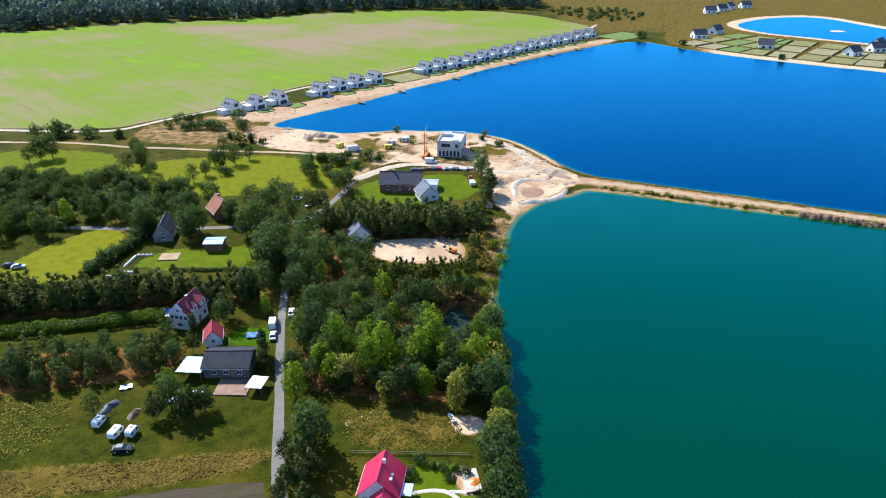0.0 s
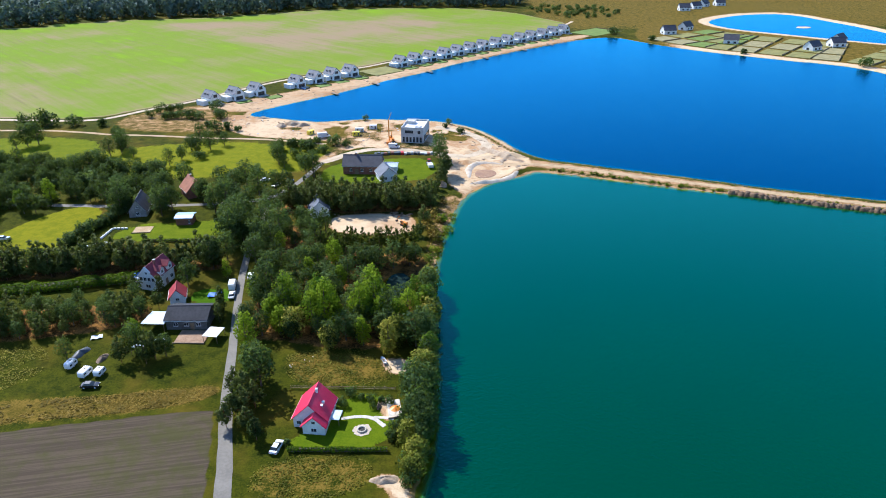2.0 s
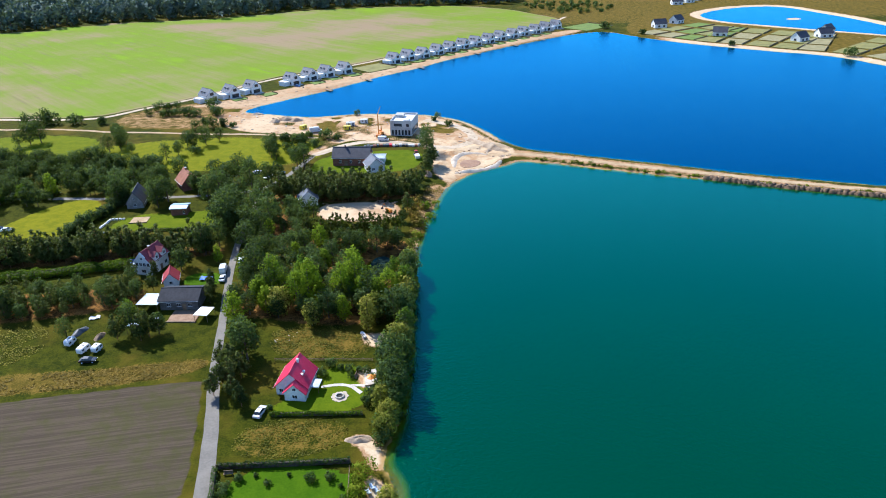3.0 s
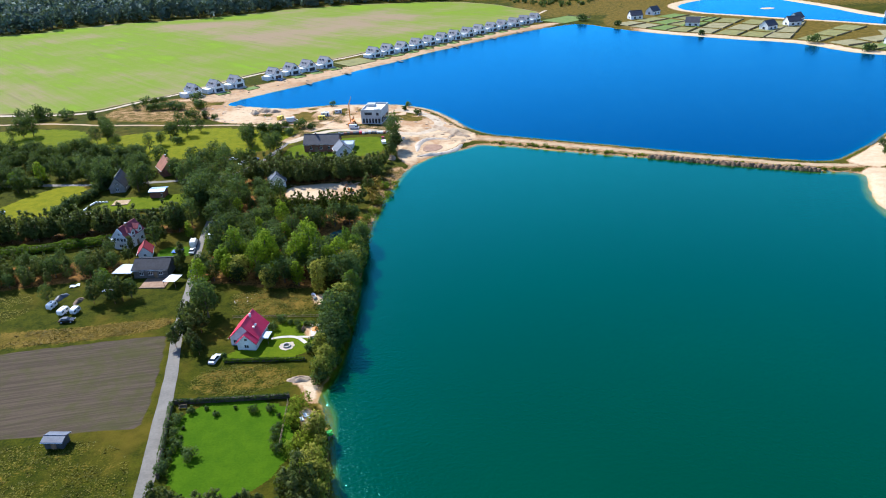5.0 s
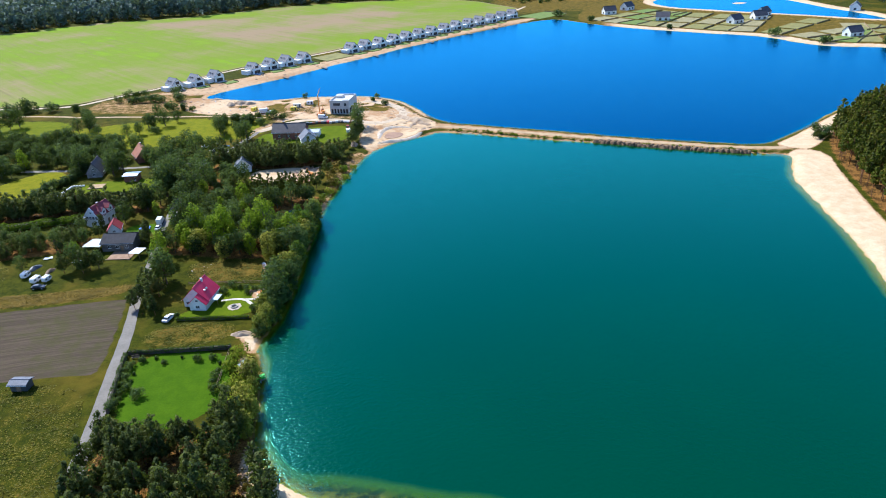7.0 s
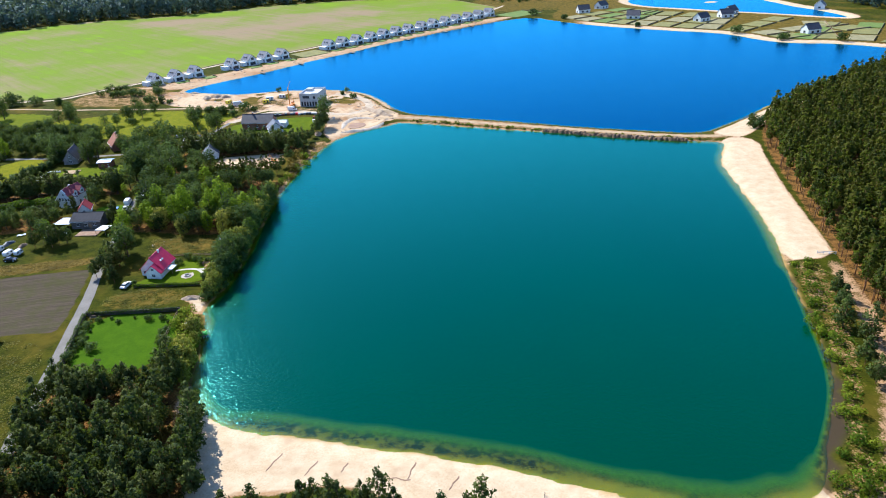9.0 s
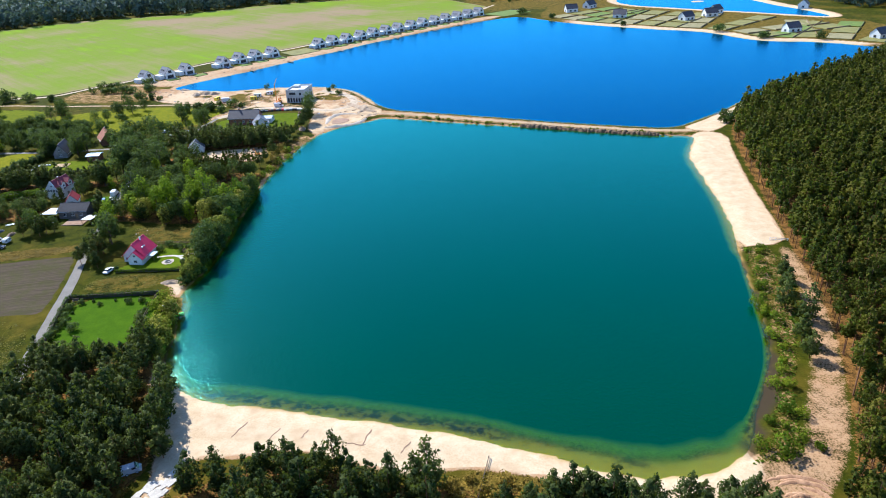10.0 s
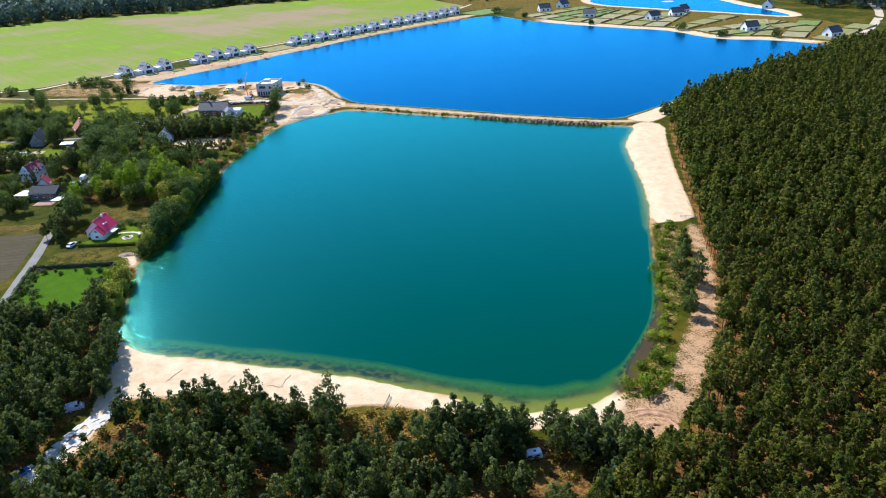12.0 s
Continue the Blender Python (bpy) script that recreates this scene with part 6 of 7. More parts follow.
def lounger(x, y, rz):
    ob = thing("sun_lounger", "white sun lounger on sand", "lounger", pose(x, y, ground_z(x, y) + 0.05, 0, 0, rz), "sun loungers")
    part("mattress", Build().box(0, 0, 0.4, 1.4, 0.75, 0.12, 0, 0.03), TIN_PALE, ob)
    part("backrest", Build().prism([(-0.7, 0.36), (-1.35, 0.8), (-1.35, 0.92), (-0.7, 0.48)], "y", -0.37, 0.37), TIN_PALE, ob)
    for u in (-0.6, 0.6):
        for s in (-0.3, 0.3):
            part("leg", Build().box(u, s, 0.17, 0.07, 0.07, 0.36), FRAME_WHITE, ob)


lounger(9.6, 72.4, 120), lounger(10.6, 71.6, 122), lounger(9.0, 71.0, 118)


def fire_pit():
    ob = thing("fire_pit", "round stone fire pit on a sandy circle", "fire pit", pose(-0.8, 102.6, ground_z(-0.8, 102.6)))
    for k in range(14):
        a = k * 6.2832 / 14
        part("stone", Build().box(math.cos(a) * 0.95, math.sin(a) * 0.95, 0.2, 0.42, 0.34, 0.45, a + 1.57, 0.06), STONE, ob)
    part("ash", Build().tube((0, 0, 0.02), (0, 0, 0.12), 0.8, 0.75, 14), RUBBER, ob)
    rng = np.random.RandomState(3)
    a = np.linspace(0, 6.2832, 29)[:-1]
    r = 2.1 + rng.uniform(-0.3, 0.3, 28)
    part("sand_circle", Build().prism([(math.cos(t) * k, math.sin(t) * k) for t, k in zip(a, r)], "z", -0.05, 0.05), SAND_PILE, ob)


fire_pit()
ribbon("garden_path", "pale curved paved garden path", rounded([(-6, 106.6), (-2, 107.6), (1.5, 107), (3.6, 104.6), (5.6, 102.6)], 2, False), 1.0, STONE, 0.09, "path", 0.1)
ribbon("garden_path_east", "pale paved path to the waterside seat", rounded([(1.5, 107), (4.5, 107), (7, 106.2)], 2, False), 0.9, STONE, 0.09, "path", 0.1)


def pile(name, label, x, y, r, h, seed, mat=SOIL_PILE, category="heap"):
    """A loose heap with an uneven foot and crest."""
    rng = np.random.RandomState(seed)
    rings, n = 6, 20
    v, f = [], []
    ph = rng.rand(3) * 6
    for i in range(rings):
        u = i / (rings - 1)
        for k in range(n):
            a = k * 6.2832 / n
            rr = r * (1 - u) * (1 + 0.18 * math.sin(2 * a + ph[0]) + 0.1 * math.sin(5 * a + ph[1])) + 0.05
            v.append((rr * math.cos(a), rr * math.sin(a) * 0.6, -0.3 + (h * 0.75 + 0.3) * math.sin(u * 1.57) **  0.9 * (1 + 0.12 * math.sin(3 * a + ph[2])) + rng.uniform(-0.06, 0.06) * h))
    for i in range(rings - 1):
        f += [(i * n + k, i * n + (k + 1) % n, (i + 1) * n + (k + 1) % n, (i + 1) * n + k) for k in range(n)]
    f.append(tuple((rings - 1) * n + k for k in range(n)))
    thing(name, label, category, pose(x, y, ground_z(x, y), 0, 0, rng.rand() * 360), "", mesh_from(name, v, f, mat, True))


for k, (x, y, r, h) in enumerate(((47, 294, 3, 1.0), (26, 268, 2.5, 0.8), (53, 285, 2.5, 0.7), (-70, 355, 4, 2.4), (-64, 358, 5, 2.8), (-58, 356, 4, 2.0), (-84, 372, 4, 1.5), (5.5, 87, 3, 1.2))):
    pile("sand_mound", "loose mound of pale sand on bare ground", x, y, r, h, 300 + k)
pile("rubbish_heap", "heap of scrap metal and boards on grass", -79.5, 134.5, 3.2, 1.2, 340, TIN_DARK)
pile("log_heap", "heap of pale split logs on grass", -72.5, 132, 2.2, 1.2, 341, WOOD)
pile("spoil_heap", "long heap of dark soil beside the track", 18, 262, 4, 1.8, 342, WOOD)


def berm(label, line, w, h, seed, mat):
    """A pushed-up bank of loose sand along a line, uneven in height and foot."""
    rng = np.random.RandomState(seed)
    p = rounded(line, 3, False)
    run = np.r_[0, np.cumsum(np.hypot(*np.diff(p, axis=0).T))]
    u = np.linspace(0, run[-1], max(12, int(run[-1] / 0.7)))
    x, y = np.interp(u, run, p[:, 0]), np.interp(u, run, p[:, 1])
    tx, ty = np.gradient(x), np.gradient(y)
    k = np.hypot(tx, ty)
    end = np.sin(np.linspace(0.12, math.pi - 0.12, len(u))) ** 0.5
    v, f, m = [], [], 7
    for i in range(len(u)):
        for j in range(m):
            a = j / (m - 1) * 2 - 1
            off = a * w * end[i] * rng.uniform(0.85, 1.15)
            px, py = x[i] - ty[i] / k[i] * off, y[i] + tx[i] / k[i] * off
            v.append((px, py, ground_z(px, py) - 0.25 + (1 - abs(a) ** 1.4) * h * end[i] * (0.7 + 0.6 * float(vnoise(np.array([px]), np.array([py]), 1.8, seed)[0])) * rng.uniform(0.9, 1.1)))
    for i in range(len(u) - 1):
        f += [(i * m + j, (i + 1) * m + j, (i + 1) * m + j + 1, i * m + j + 1) for j in range(m - 1)]
    thing("sand_bank", label, "heap", None, "sand banks", mesh_from("sand_bank", v, f, mat, True))


berm("grey bank of dug sand round the rain pool", [(30, 270), (30, 283), (34, 290), (40, 291), (46, 288)], 2.2, 1.1, 361, SAND_PILE)
berm("grey bank of dug sand along the lake shore", [(30, 262), (36.5, 265), (43, 266.5), (48.5, 271), (52, 277)], 2.4, 1.2, 362, SAND_PILE)
berm("long brown bank of soil beside the far lake", [(36, 316), (40, 309), (45, 303.5), (50, 296.5), (56, 292)], 2.4, 1.8, 363, SOIL_PILE)


def soil_ridges():
    """Low curved ridges of pinkish soil, as water has cut them."""
    rng = random.Random(8)
    for k in range(7):
        r, n = 1.6 + k * 1.15 + rng.uniform(-0.3, 0.3), 16
        a0 = 0.4 + rng.uniform(-0.4, 0.8)
        a1 = a0 + rng.uniform(0.7, 1.7)
        v, f = [], []
        for j in range(n):
            u = j / (n - 1)
            a, e = a0 + (a1 - a0) * u, math.sin(math.pi * u) ** 0.5
            w, h = 0.62 * e + 0.05, 0.5 * e * rng.uniform(0.8, 1.1)
            cx, cy = 165 + 0.5 * math.sin(k * 2.1) + rng.uniform(-0.25, 0.25), -17 + 0.4 * math.cos(k * 1.7) + rng.uniform(-0.2, 0.2)
            for d, z in ((-w, -0.1), (-w * 0.2, h), (w * 0.35, h * 0.7), (w, -0.1)):
                x, y = cx + (r + d) * math.cos(a) * 1.15, cy + (r + d) * math.sin(a)
                v.append((x, y, ground_z(x, y) + z))
        for j in range(n - 1):
            f += [(j * 4 + q, (j + 1) * 4 + q, (j + 1) * 4 + q + 1, j * 4 + q + 1) for q in range(3)]
        thing("soil_ridge", "low curved ridge of pinkish eroded soil", "soil ridge", None, "soil ridges", mesh_from("soil_ridge", v, f, PINK_SOIL, True))


soil_ridges()


def excavator(label, x, y, rz, paint=ORANGE_PAINT, boom=1.0, size=0.85):
    ob = thing("excavator", label, "excavator", pose(x, y, ground_z(x, y), 0, 0, rz) @ Matrix.Diagonal((size, size, size, 1)))
    for s in (-1.1, 1.1):
        part("crawler", Build().prism([(-1.9, 0.35), (-1.6, 0), (1.6, 0), (1.9, 0.35), (1.6, 0.8), (-1.6, 0.8)], "y", s - 0.28, s + 0.28), RUBBER, ob)
    part("body", Build().box(-0.4, 0, 1.5, 3.2, 2.5, 1.2, 0, 0.12), paint, ob)
    cab = part("cab", Build().box(0.8, 0.75, 2.2, 1.4, 1.0, 1.5, 0, 0.1), paint, ob)
    part("cab_window", Build().box(0.85, 0.75, 2.4, 1.45, 1.05, 0.8), GLASS, cab)
    part("boom", Build().tube((1.2, -0.3, 1.6), (3.8 * boom, -0.3, 4.4 * boom + 0.4), 0.28, 0.2, 6), paint, ob)
    part("arm", Build().tube((3.8 * boom, -0.3, 4.4 * boom + 0.4), (5.6 * boom, -0.3, 2.0), 0.2, 0.15, 6), paint, ob)
    part("bucket", Build().prism([(5.2, 0.9), (6.2, 0.9), (6.4, 1.8), (5.4, 2.1)], "y", -0.85, 0.25), TIN_DARK, ob)


excavator("orange crawler excavator beside the unfinished building", -7.5, 326, 100)
excavator("orange crawler excavator in the sandy yard", 3.5, 218, 140, ORANGE_PAINT, 1.0, 0.65)


def site_crane():
    ob = thing("mobile_crane", "slim yellow site crane beside the unfinished building", "crane", pose(-8.6, 322, 0))
    part("base", Build().box(0, 0, 0.8, 2.6, 4.2, 1.4, 0, 0.15), ORANGE_PAINT, ob)
    part("mast", Build().box(0, 0, 6.5, 0.5, 0.5, 11), ORANGE_PAINT, ob)
    part("jib", Build().tube((0, 0, 11.8), (1.5, 2, 15.5), 0.18, 0.1, 6), ORANGE_PAINT, ob)
    for s in (-1, 1):
        part("outrigger", Build().box(s * 1.7, 0, 0.25, 1.6, 0.3, 0.3), TIN_DARK, ob)


site_crane()


def container(label, x, y, rz, paint, L=6.0):
    ob = thing("site_container", label, "container", pose(x, y, ground_z(x, y), 0, 0, rz) @ Matrix.Diagonal((0.78, 0.78, 0.8, 1)), "site containers")
    part("body", Build().box(0, 0, 1.3, L, 2.4, 2.6, 0, 0.06), paint, ob)
    d = part("door", Build().box(L * 0.3, -1.22, 1.15, 0.9, 0.06, 2.0), TIN_DARK, ob)
    part("handle", Build().box(L * 0.3 + 0.3, -1.27, 1.1, 0.06, 0.06, 0.2), FRAME_WHITE, d)
    part("window", Build().box(-L * 0.2, -1.22, 1.6, 1.1, 0.06, 0.8), GLASS, ob)


container("white site office container on sand", -26, 344, 5, WHITE_PAINT)
container("yellow-green site container on sand", -27, 337, 8, YELLOW_PLASTIC, 5)
container("yellow tarpaulined container on sand", -51.5, 340, 55, YELLOW_PLASTIC, 5)
container("white container near the dumped pipes", -19, 349, 0, WHITE_PAINT, 5)


def pipe_stack():
    ob = thing("pipe_row", "long row of dark stacked building pipes and boards", "pipes")
    rng = random.Random(4)
    for k in range(18):
        x = -14 + k * 1.6
        part("crate", Build().box(x, 303.4 + rng.uniform(-0.6, 0.6), 0.6, rng.uniform(1.1, 1.6), rng.uniform(1.8, 3), rng.uniform(0.7, 1.6), 0.1, 0.05), rng.choice((TIN_DARK, CONCRETE, BRICK_OLD, WOOD, RED_PAINT, TIN_DARK)), ob)


pipe_stack()


def tractor():
    ob = thing("tractor", "red tractor with a white trailer on grass", "tractor", pose(12, 288, ground_z(12, 288), 0, 0, 100))
    part("bonnet", Build().box(1.2, 0, 1.3, 2.0, 0.9, 0.9, 0, 0.1), RED_PAINT, ob)
    cab = part("cab", Build().box(-0.4, 0, 1.9, 1.4, 1.4, 1.9, 0, 0.1), RED_PAINT, ob)
    part("cab_window", Build().box(-0.4, 0, 2.2, 1.46, 1.46, 0.8), GLASS, cab)
    for s in (-0.9, 0.9):
        wheel(ob, -0.8, s, 0.85, 0.5), wheel(ob, 1.7, s, 0.5, 0.35)
    part("trailer", Build().box(-4.2, 0, 1.2, 4.2, 2.2, 1.2, 0, 0.05), WHITE_PAINT, ob)


tractor()


def tarp(label, x, y, rz, w, d, z, mat, posts=True):
    ob = thing("carport", label, "canopy", pose(x, y, ground_z(x, y), 0, 0, rz))
    n = 7
    v = [((i / (n - 1) - 0.5) * w, (j / (n - 1) - 0.5) * d, z + (0.02 if posts else 0.12) * math.sin(i * 1.7 + j) - 0.05 * j) for j in range(n) for i in range(n)]
    v += [(a, b, c - 0.06) for a, b, c in v]
    f = [(j * n + i, j * n + i + 1, (j + 1) * n + i + 1, (j + 1) * n + i) for j in range(n - 1) for i in range(n - 1)]
    f += [tuple(k + n * n for k in q[::-1]) for q in f]
    part("cover", mesh_from("cover", v, f, mat, True), None, ob)
    if posts:
        for u in (-0.46, 0.46):
            for s in (-0.46, 0.46):
                part("post", Build().box(u * w, s * d, z / 2 - 0.1, 0.1, 0.1, z), WOOD, ob)


tarp("white-roofed carport beside the yard", -45.6, 141.6, -8, 4.2, 5.4, 2.3, WHITE_PAINT)
tarp("pale tin lean-to roof beside the long building", -63.2, 148.2, -4, 6.6, 7.4, 2.9, TIN_PALE)
tarp("white and blue tarpaulin spread on grass", -78.6, 142.5, 20, 3.0, 2.4, 0.35, TIN_PALE, False)
tarp("blue tarpaulin pool cover in a garden", -52.5, 166, 10, 4.0, 3.2, 0.5, BLUE_TARP, False)
tarp("blue awning at the white house", -79.5, 176, -63, 3.2, 3.0, 2.6, BLUE_TARP)
tarp("pale tin roof among dark trees", -64, 135, 10, 3.4, 2.2, 2.2, TIN_PALE)
tarp("pale board shelter roof among dark trees", -59, 138, 5, 2.6, 1.4, 2.2, TIN_PALE)


def terrace(label, x, y, rz, w, d, mat):
    ob = thing("terrace", label, "terrace", pose(x, y, 0, 0, 0, rz))
    part("paving", Build().box(0, 0, 0.05, w, d, 0.5, 0, 0.02), mat, ob)
    part("edge", Build().box(0, -d / 2 - 0.1, 0.12, w + 0.4, 0.2, 0.6), WOOD, ob)


terrace("bare brown earth yard beside the long building", -51.8, 142.2, -2, 8.4, 6.5, EARTH)
terrace("pale brown paved yard in front of the old house", -93.5, 216, 4, 6.5, 5.5, PATH_SOIL)
terrace("paved waterside seat in the garden", 6.2, 110, 10, 3.2, 6.5, STONE)


def bench(x, y, rz, label):
    ob = thing("bench", label, "bench", pose(x, y, ground_z(x, y), 0, 0, rz))
    part("seat", Build().box(0, 0, 0.45, 2.0, 0.5, 0.08), WOOD, ob)
    part("backrest", Build().box(0, 0.25, 0.8, 2.0, 0.08, 0.5), WOOD, ob)
    for u in (-0.8, 0.8):
        part("leg", Build().box(u, 0, 0.21, 0.1, 0.45, 0.44), WOOD, ob)


bench(-21.0, 76.6, 5, "wooden bench in the lawn's corner")
bench(2.5, 110.6, 80, "dark garden bench beside the path")
umbrella = thing("parasol", "orange garden parasol over the waterside seat", "parasol", pose(6.6, 107.6, 0.2))
part("pole", Build().tube((0, 0, 0), (0, 0, 2.4), 0.04), FRAME_WHITE, umbrella)
part("canopy", Build().tube((0, 0, 1.9), (0, 0, 2.5), 1.3, 0.08, 8), ORANGE_PAINT, umbrella)
boat = thing("rowing_boat", "small white boat drawn up on the sandy cove", "boat", pose(2.3, 129.6, ground_z(2.3, 129.6) + 0.25, 0, 6, 110))
part("hull", Build().add([(-1.6, -0.6, 0.4), (1.2, -0.6, 0.4), (2.0, 0, 0.55), (1.2, 0.6, 0.4), (-1.6, 0.6, 0.4), (-1.4, -0.35, -0.2), (1.0, -0.3, -0.2), (1.5, 0, -0.1), (1.0, 0.3, -0.2), (-1.4, 0.35, -0.2)],
     [(0, 1, 6, 5), (1, 2, 7, 6), (2, 3, 8, 7), (3, 4, 9, 8), (4, 0, 5, 9), (5, 6, 7, 8, 9)]), WHITE_PAINT, boat)
for u in (-0.8, 0.5):
    part("thwart", Build().box(u, 0, 0.25, 0.3, 1.0, 0.06), WOOD, boat)


# ---- distant building plots and lakeside gardens ----
def plot(x, y, rz, w, d, mat, label):
    """A fenced garden plot: an uneven turf slab with a low dark fence strip."""
    ob = thing("garden_plot", label, "plot", pose(x, y, 0.25, 0, 0, rz), "garden plots")
    n = 6
    v = [((i / n - 0.5) * w, (j / n - 0.5) * d, 0.12 * vnoise(np.array([i * 3.1 + x]), np.array([j * 2.7 + y]), 2, 9)[0]) for j in range(n + 1) for i in range(n + 1)]
    k = len(v)
    v += [(a, b, -0.8) for a, b, _ in v]
    f = [(j * (n + 1) + i, j * (n + 1) + i + 1, (j + 1) * (n + 1) + i + 1, (j + 1) * (n + 1) + i) for j in range(n) for i in range(n)]
    rim = [i for i in range(n + 1)] + [(j + 1) * (n + 1) - 1 for j in range(1, n + 1)] + [n * (n + 1) + i for i in range(n - 1, -1, -1)] + [j * (n + 1) for j in range(n - 1, 0, -1)]
    f += [(rim[i], rim[(i + 1) % len(rim)], rim[(i + 1) % len(rim)] + k, rim[i] + k) for i in range(len(rim))]
    part("turf", mesh_from("turf", v, f, mat, False), None, ob)
    part("fence", Build().box(w / 2 - 0.15, 0, 0.4, 0.12, d, 0.8), WOOD, ob)


SHORE = np.array([(196, 626), (214, 600), (242, 570), (268, 550), (292, 530), (316, 515), (334, 494), (344, 468), (360, 455), (380, 448), (398, 436), (418, 414)], float)
seg = np.r_[0, np.cumsum(np.hypot(*np.diff(SHORE, axis=0).T))]
count = 0
for row, (back, deep) in enumerate(((21, 24), (52, 28), (84, 26))):
    for s in np.arange(10, seg[-1] - 8, 21.0):
        x, y = np.interp(s, seg, SHORE[:, 0]), np.interp(s, seg, SHORE[:, 1])
        i = min(np.searchsorted(seg, s), len(seg) - 1)
        d = SHORE[i] - SHORE[i - 1]
        a = math.atan2(d[1], d[0])
        px, py = x - math.sin(a) * back, y + math.cos(a) * back
        if float(area_dist(np.array([px]), np.array([py]), THIRD_LAKE)[0]) < 16:
            continue
        m, label = random.choice(((TURF_GREEN, "green turfed garden plot by the distant lake"), (TURF_OLIVE, "olive rough building plot by the distant lake"), (TURF_OLIVE, "olive rough building plot by the distant lake"), (TURF_DRY, "pale dry building plot by the distant lake")))
        plot(px, py, math.degrees(a), 18.5, deep, m, label)
        count += 1
for x, y, w in ((-108, 412, 5), (-92, 424, 8), (-65, 455, 7), (-54, 466, 6), (-42, 478, 7), (-8, 512, 8), (3, 523, 7), (14, 534, 8), (26, 546, 8), (37, 557, 8), (48, 569, 8), (59, 580, 8), (71, 593, 8), (82, 604, 8), (94, 615, 8), (106, 627, 8), (117, 638, 8)):
    plot(x + 3.5, y - 1.5, -48 + 90, 9, w, TURF_GREEN, "small bright lawn behind a lakeside villa")
plot(-26, 500, 42, 26, 22, TURF_OLIVE, "empty olive plot between lakeside villas")
plot(166, 672, 40, 40, 30, TURF_GREEN, "green meadow at the lake's far end")


def dock(x, y, rz):
    ob = thing("jetty", "small dark jetty at the far lake's shore", "jetty", pose(x, y, LAKE_Z, 0, 0, rz), "villa jetties")
    part("deck", Build().box(2, 0, 0.55, 7, 2.2, 0.15), WOOD, ob)
    for u in (0, 4.8):
        part("pile", Build().tube((u, 0.8, -1.5), (u, 0.8, 0.5), 0.12, n=6), WOOD, ob)


for x, y in ((-52, 433), (-28, 461), (8, 499), (52, 550), (86, 584), (112, 608)):
    dock(x, y, -48)
for x, y, s in ((-117, 393, 1.2), (-129, 375, 1.0), (-134, 374, 1.2), (-139, 373, 1.1), (-120, 372, 1.1), (-125, 374, 1.2), (-138, 392, 0.9), (-143, 390, 1.1), (-148, 387, 1.0), (-150, 376, 0.8), (-110, 376, 1.1), (-107, 372, 1.0), (-170, 358, 1.2), (-186, 360, 1.4), (-205, 361, 1.5), (-200, 360, 1.6), (-214, 360, 1.3), (-110, 355, 1), (-98, 350, 1.1), (-103, 345, 1.2), (-92, 347, .8), (180, 660, 1.5), (206, 622, 1.3), (262, 556, 1.2), (330, 500, 1.5), (352, 462, 1.6), (390, 446, 1.4), (-30, 318, .9), (-46, 325, .8), (-52, 320, .9), (-56, 316, 1), (-48, 312, 1.2), (-40, 308, 1), (-62, 310, 1.2), (-25, 366, .6), (20, 350, .7), (28, 340, .8), (22, 358, .6)):
    DARK_BUSH.plant(x, y, s)
FAR_HEDGE = rounded([(110, 860), (140, 790), (160, 760), (190, 765), (230, 800), (200, 880)], 1)
s = scatter(FAR_HEDGE, 12, 33)
DARK_BUSH.mass("far_scrub", "scattered distant shrubs on heath", "scrub", s, np.random.RandomState(7).uniform(0.5, 1.3, len(s)))
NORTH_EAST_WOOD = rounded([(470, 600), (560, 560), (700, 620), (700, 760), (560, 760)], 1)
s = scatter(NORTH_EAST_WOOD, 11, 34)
FARTREE.mass("far_grove", "distant dark grove beyond the plots, haze tinted into its leaves", "forest", s, np.random.RandomState(8).uniform(0.6, 0.9, len(s)))


# ---- rough grass and weeds ----
def tufts(name, label, outline, per, size, mat, seed, tall=0.5):
    """Ragged grass as many small upright blades in clumps."""
    rng = np.random.RandomState(seed)
    p = np.asarray(outline)
    lo, hi = p.min(0), p.max(0)
    n = int((hi - lo).prod() * per)
    x, y = rng.uniform(lo[0], hi[0], n), rng.uniform(lo[1], hi[1], n)
    ok = (area_dist(x, y, p) < -0.3) & (vnoise(x, y, 5, seed) + 0.5 * vnoise(x, y, 1.7, seed + 1) > 0.55) & (path_dist(x, y, ROAD) > 2.4)
    x, y = x[ok], y[ok]
    c = np.stack([x, y, height(x, y) + tall * 0.22], 1)
    v, q = cards(c, np.tile([0.0, 0.0, 1.8], (len(c), 1)), size, rng, 1.2)
    up = np.array([0.0, 0.0, 1.0]) + 0.35 * np.repeat(rng.normal(size=(len(c), 3)), 3, 0)
    ob = tagged(new(name, quick_mesh(name, v, q, mat, up / np.linalg.norm(up, axis=1)[:, None])), label, "grass", "", "stuff")
    return ob


tufts("dry_grass", "tall dry yellow grass beside the ploughed field", DRY_STRIP, 9.0, 0.22, GRASS_DRY, 51)
tufts("heath_grass", "rough olive and yellow heath grass", rounded([(-75, 62), (-60, 65), (-30, 67), (-22, 45), (-15, 10), (-40, 0), (-70, 20)]), 4.0, 0.2, GRASS_OLIVE, 52)
tufts("rough_grass", "rough brownish grass between garden and lawn", ROUGH, 6.0, 0.2, GRASS_OLIVE, 53)
tufts("rough_grass", "rough weeds and dry grass north of the garden", ROUGH_NORTH, 6.0, 0.2, GRASS_OLIVE, 54)
tufts("bank_weeds", "green weeds on the sandy east bank", EAST_BANK, 2.4, 0.34, LEAF_SHRUB, 55)
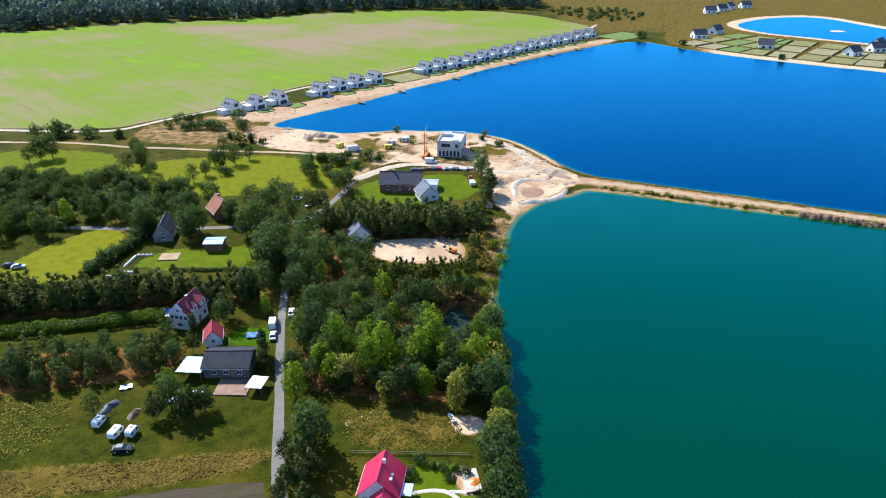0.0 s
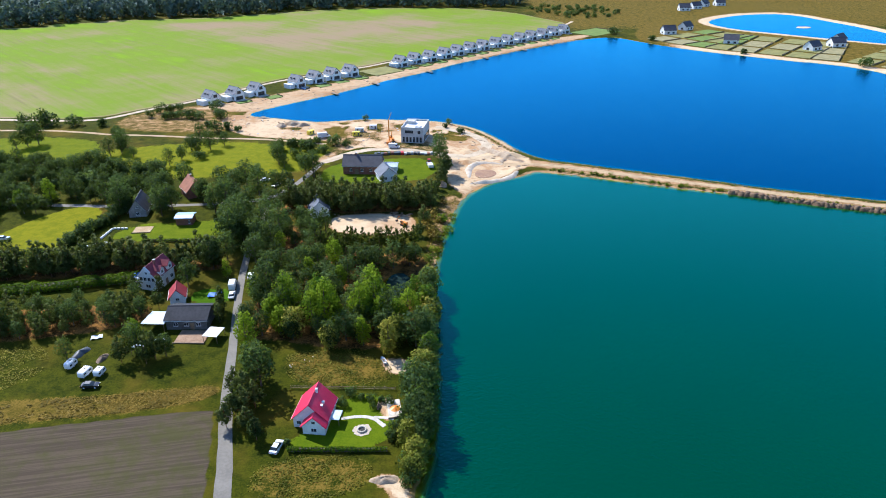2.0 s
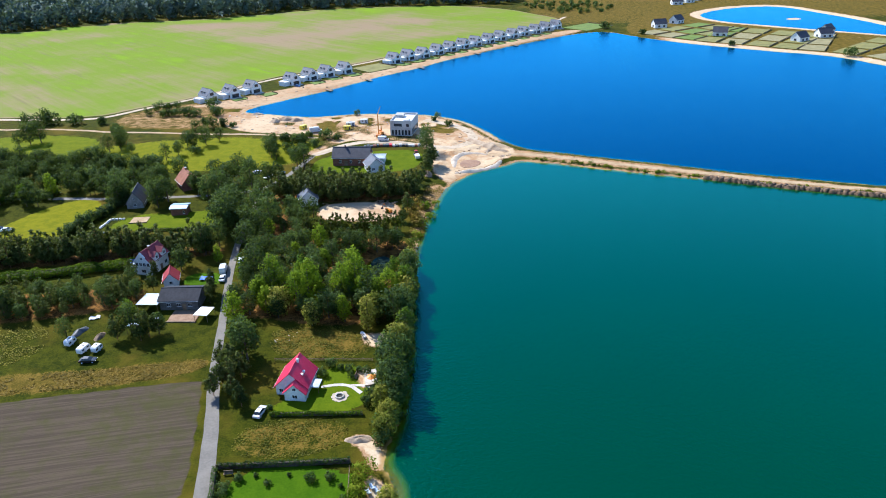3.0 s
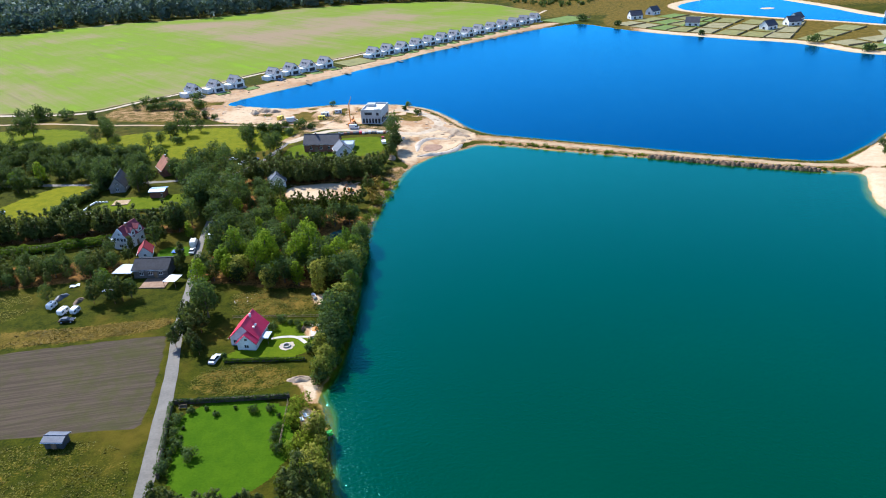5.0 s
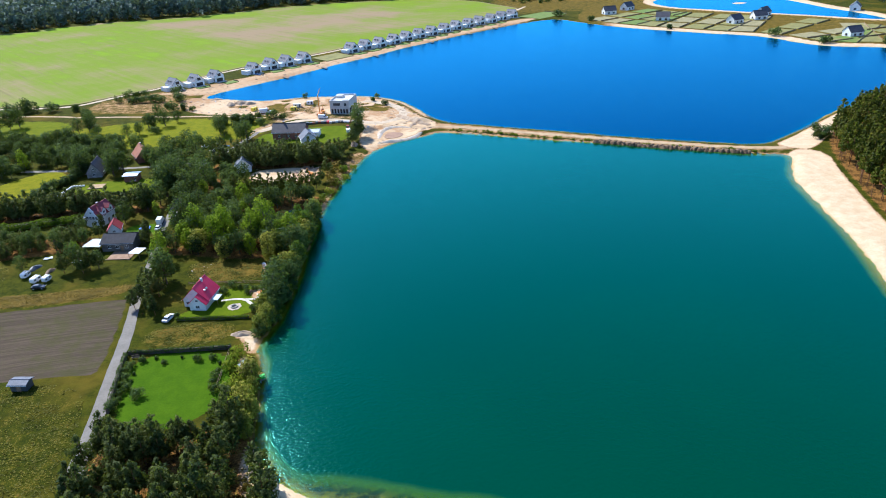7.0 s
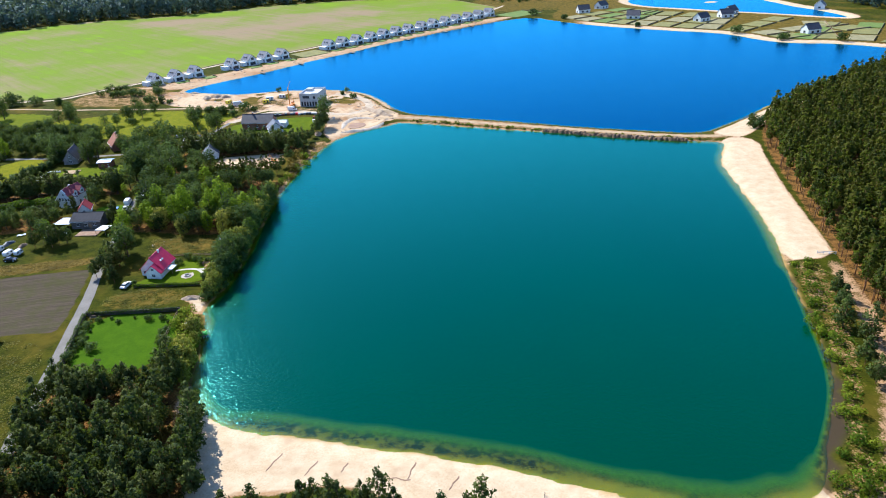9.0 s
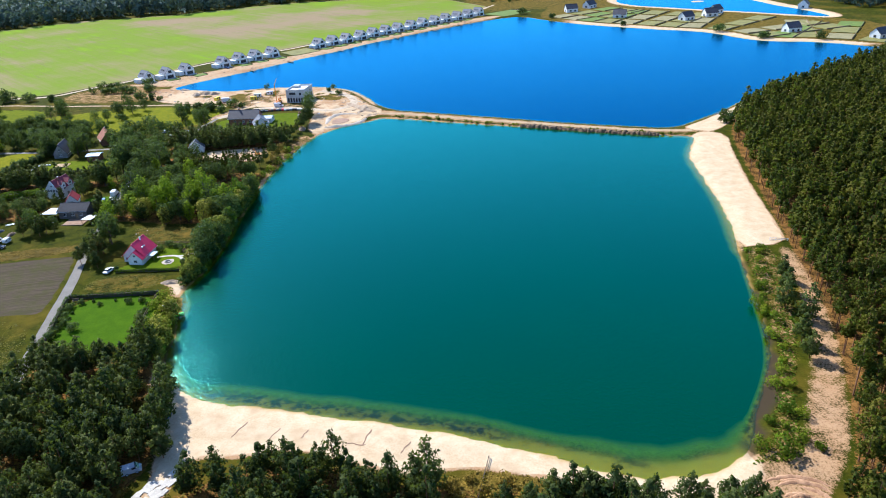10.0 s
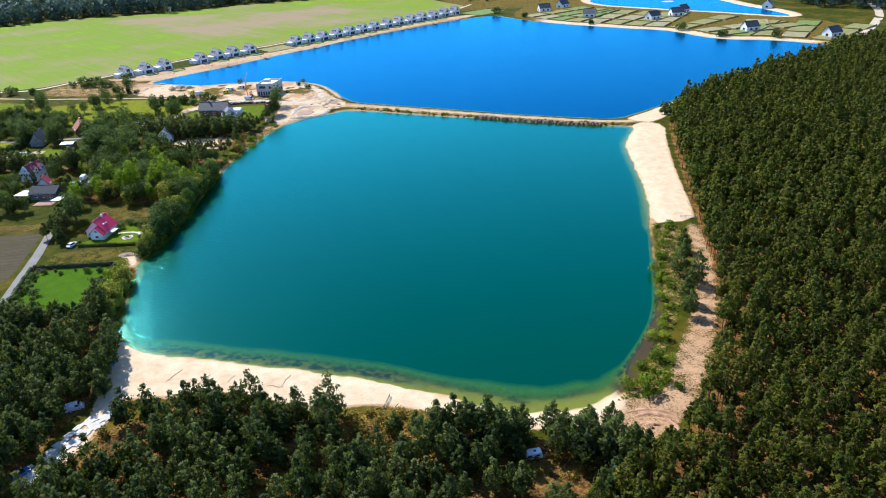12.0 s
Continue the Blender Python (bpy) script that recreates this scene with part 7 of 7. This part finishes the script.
tufts("meadow_weeds", "rough green weeds on the caravan meadow", rounded([(-130, 106), (-84, 118), (-88, 140), (-110, 138), (-135, 134)]), 4.0, 0.22, GRASS_OLIVE, 56)
tufts("forest_undergrowth", "brown and olive undergrowth below young pines", WOODS[5], 1.4, 0.3, GRASS_OLIVE, 57)
tufts("bank_weeds", "brown dry weeds on the sandy west bank", WEST_BANK, 2.0, 0.34, GRASS_DRY, 58)
tufts("forest_undergrowth", "orange-brown dry undergrowth at the wood's edge", rounded([(36, -12), (50, 1), (62, 4), (76, -1), (90, -6), (112, -8), (130, -14), (128, -26), (90, -18), (50, -10)]), 2.0, 0.3, GRASS_DRY, 61)
tufts("forest_undergrowth", "brown dry undergrowth among the shore pines", WOODS[4], 1.0, 0.3, GRASS_DRY, 62)
tufts("glade_grass", "orange-brown dry grass in the pine glade", GLADE, 3.0, 0.3, GRASS_DRY, 59)


GULLIES = (((46.6, 9.5), (49.1, 15.3)), ((55.2, 7.6), (57.4, 12.4)), ((77.3, 5.2), (78.8, 10.8)), ((73.6, 5.6), (78.5, 5.2)), ((63, 8), (64, 11)), ((86, 2), (88, 6)))


def gully(a, b):
    """A narrow dark erosion line in the beach sand."""
    t = np.linspace(0, 1, 9)
    x, y = a[0] + (b[0] - a[0]) * t + 0.22 * np.sin(t * 9), a[1] + (b[1] - a[1]) * t + 0.3 * np.sin(t * 7)
    ribbon("gully", "narrow dark erosion line in beach sand", np.stack([x, y], 1), 0.3, EARTH, 0.07, "erosion", 0.12)


for a, b in GULLIES:
    gully(a, b)


# a brown rain pool in the dug ground of the building site
pool = rounded([(32.5, 271), (33, 278), (36, 281), (41, 280), (43, 275.5), (40, 270.5), (36, 269)])
z = max(ground_z(*q) for q in ((36, 272), (40, 276), (34, 276), (38, 279))) + 0.1
tagged(new("rain_pool", Build().prism([tuple(q) for q in pool], "z", z - 0.4, z).mesh("rain_pool", POOL_WATER)), "shallow brown rain pool in dug sand", "pool", "", "structure")


def soil_clods(name, label, line, seed, mat):
    """A crumbling cut edge along a shore: leaning, slab-sided blocks of soil, many in one."""
    rng = np.random.RandomState(seed)
    p = np.asarray(line, float)
    run = np.r_[0, np.cumsum(np.hypot(*np.diff(p, axis=0).T))]
    v, f = [], []
    for s in np.arange(0, run[-1], 0.75):
        x, y = np.interp(s, run, p[:, 0]) + rng.normal() * 0.25, np.interp(s, run, p[:, 1]) + rng.normal() * 0.3
        w, d, h, a, n = rng.uniform(0.5, 1.5), rng.uniform(0.8, 1.5), rng.uniform(0.7, 1.5), -0.43 + rng.normal() * 0.35, len(v)
        lean = rng.normal(size=2) * 0.18
        for k, (u, t) in enumerate(((-1, -1), (1, -1), (1, 1), (-1, 1))):
            for z, shrink in ((-0.4, 1.15), (h * rng.uniform(0.8, 1.1), 0.85)):
                px, py = u * w * shrink * rng.uniform(0.8, 1.1), t * d * shrink * rng.uniform(0.8, 1.1)
                v.append((x + px * math.cos(a) - py * math.sin(a) + lean[0] * (z > 0), y + px * math.sin(a) + py * math.cos(a) + lean[1] * (z > 0), LAKE_Z + z))
        for k in range(4):
            b, c = n + 2 * k, n + 2 * ((k + 1) % 4)
            f += [(b, c, c + 1), (b, c + 1, b + 1)]
        f += [(n + 1, n + 3, n + 5), (n + 1, n + 5, n + 7)]
    tagged(new(name, quick_mesh(name, np.array(v), np.array(f), mat)), label, "soil", "", "stuff")


soil_clods("bank_edge", "crumbling brown soil edge of the embankment", ((138, 249.6), (166, 237.2), (187, 229), (203, 223.8)), 71, CUT_SOIL)
for x, y, s in ((246, 253, 0.7), (243.5, 240, 0.8), (246, 242, 0.9), (241.5, 237.5, 0.7), (248, 246, 0.8)):
    DARK_BUSH.plant(x, y, s)


def rubble(name, label, outline, count, seed, mat, big=0.5):
    """Loose lumps, boards and stones strewn over bare ground, in one."""
    rng = np.random.RandomState(seed)
    p = np.asarray(outline)
    lo, hi = p.min(0), p.max(0)
    x, y = rng.uniform(lo[0], hi[0], 3000), rng.uniform(lo[1], hi[1], 3000)
    ok = (area_dist(x, y, p) < -1.5) & (vnoise(x, y, 12, seed) > 0.5) & (np.hypot(x - 4.5, y - 331) > 12)
    b = Build()
    for u, v in list(zip(x[ok], y[ok]))[:count]:
        w = big * rng.uniform(0.4, 1.5)
        b.box(u, v, ground_z(u, v) + w * 0.12, w * rng.uniform(0.8, 2.6), w, w * rng.uniform(0.3, 0.8), rng.rand() * 3.14)
    tagged(new(name, b.mesh(name, mat)), label, "rubble", "", "stuff")


rubble("rubble", "brown soil lumps and boards strewn over the building site", WORKS, 180, 81, SOIL_PILE, 0.55)
rubble("rubble", "grey broken concrete strewn over the building site", WORKS, 50, 82, CONCRETE, 0.4)
rubble("rubble", "dark scrap and boards beside the pine yard", rounded([(-26, 232), (8, 232), (8, 224), (-26, 224)]), 40, 83, WOOD, 0.5)
rubble("rubble", "pale boards and waste strewn over rough grass", ROUGH_NORTH, 9, 85, STONE, 0.22)
rubble("rubble", "brown soil heaps and waste between lakeside villas", VILLA_STRIP, 60, 84, SOIL_PILE, 0.6)
for x, y, s in ((97, -9, 0.8), (101, -7, 0.7), (104, -10, 0.9), (108, -8, 0.8), (106, -14, 1.0), (112, -11, 0.7), (100, -14, 0.9), (116, -14, 0.8), (96, -15, 0.7)):
    WILLOW_BUSH.plant(x, y, s, None, "orange-brown autumn shrub in the pine glade")
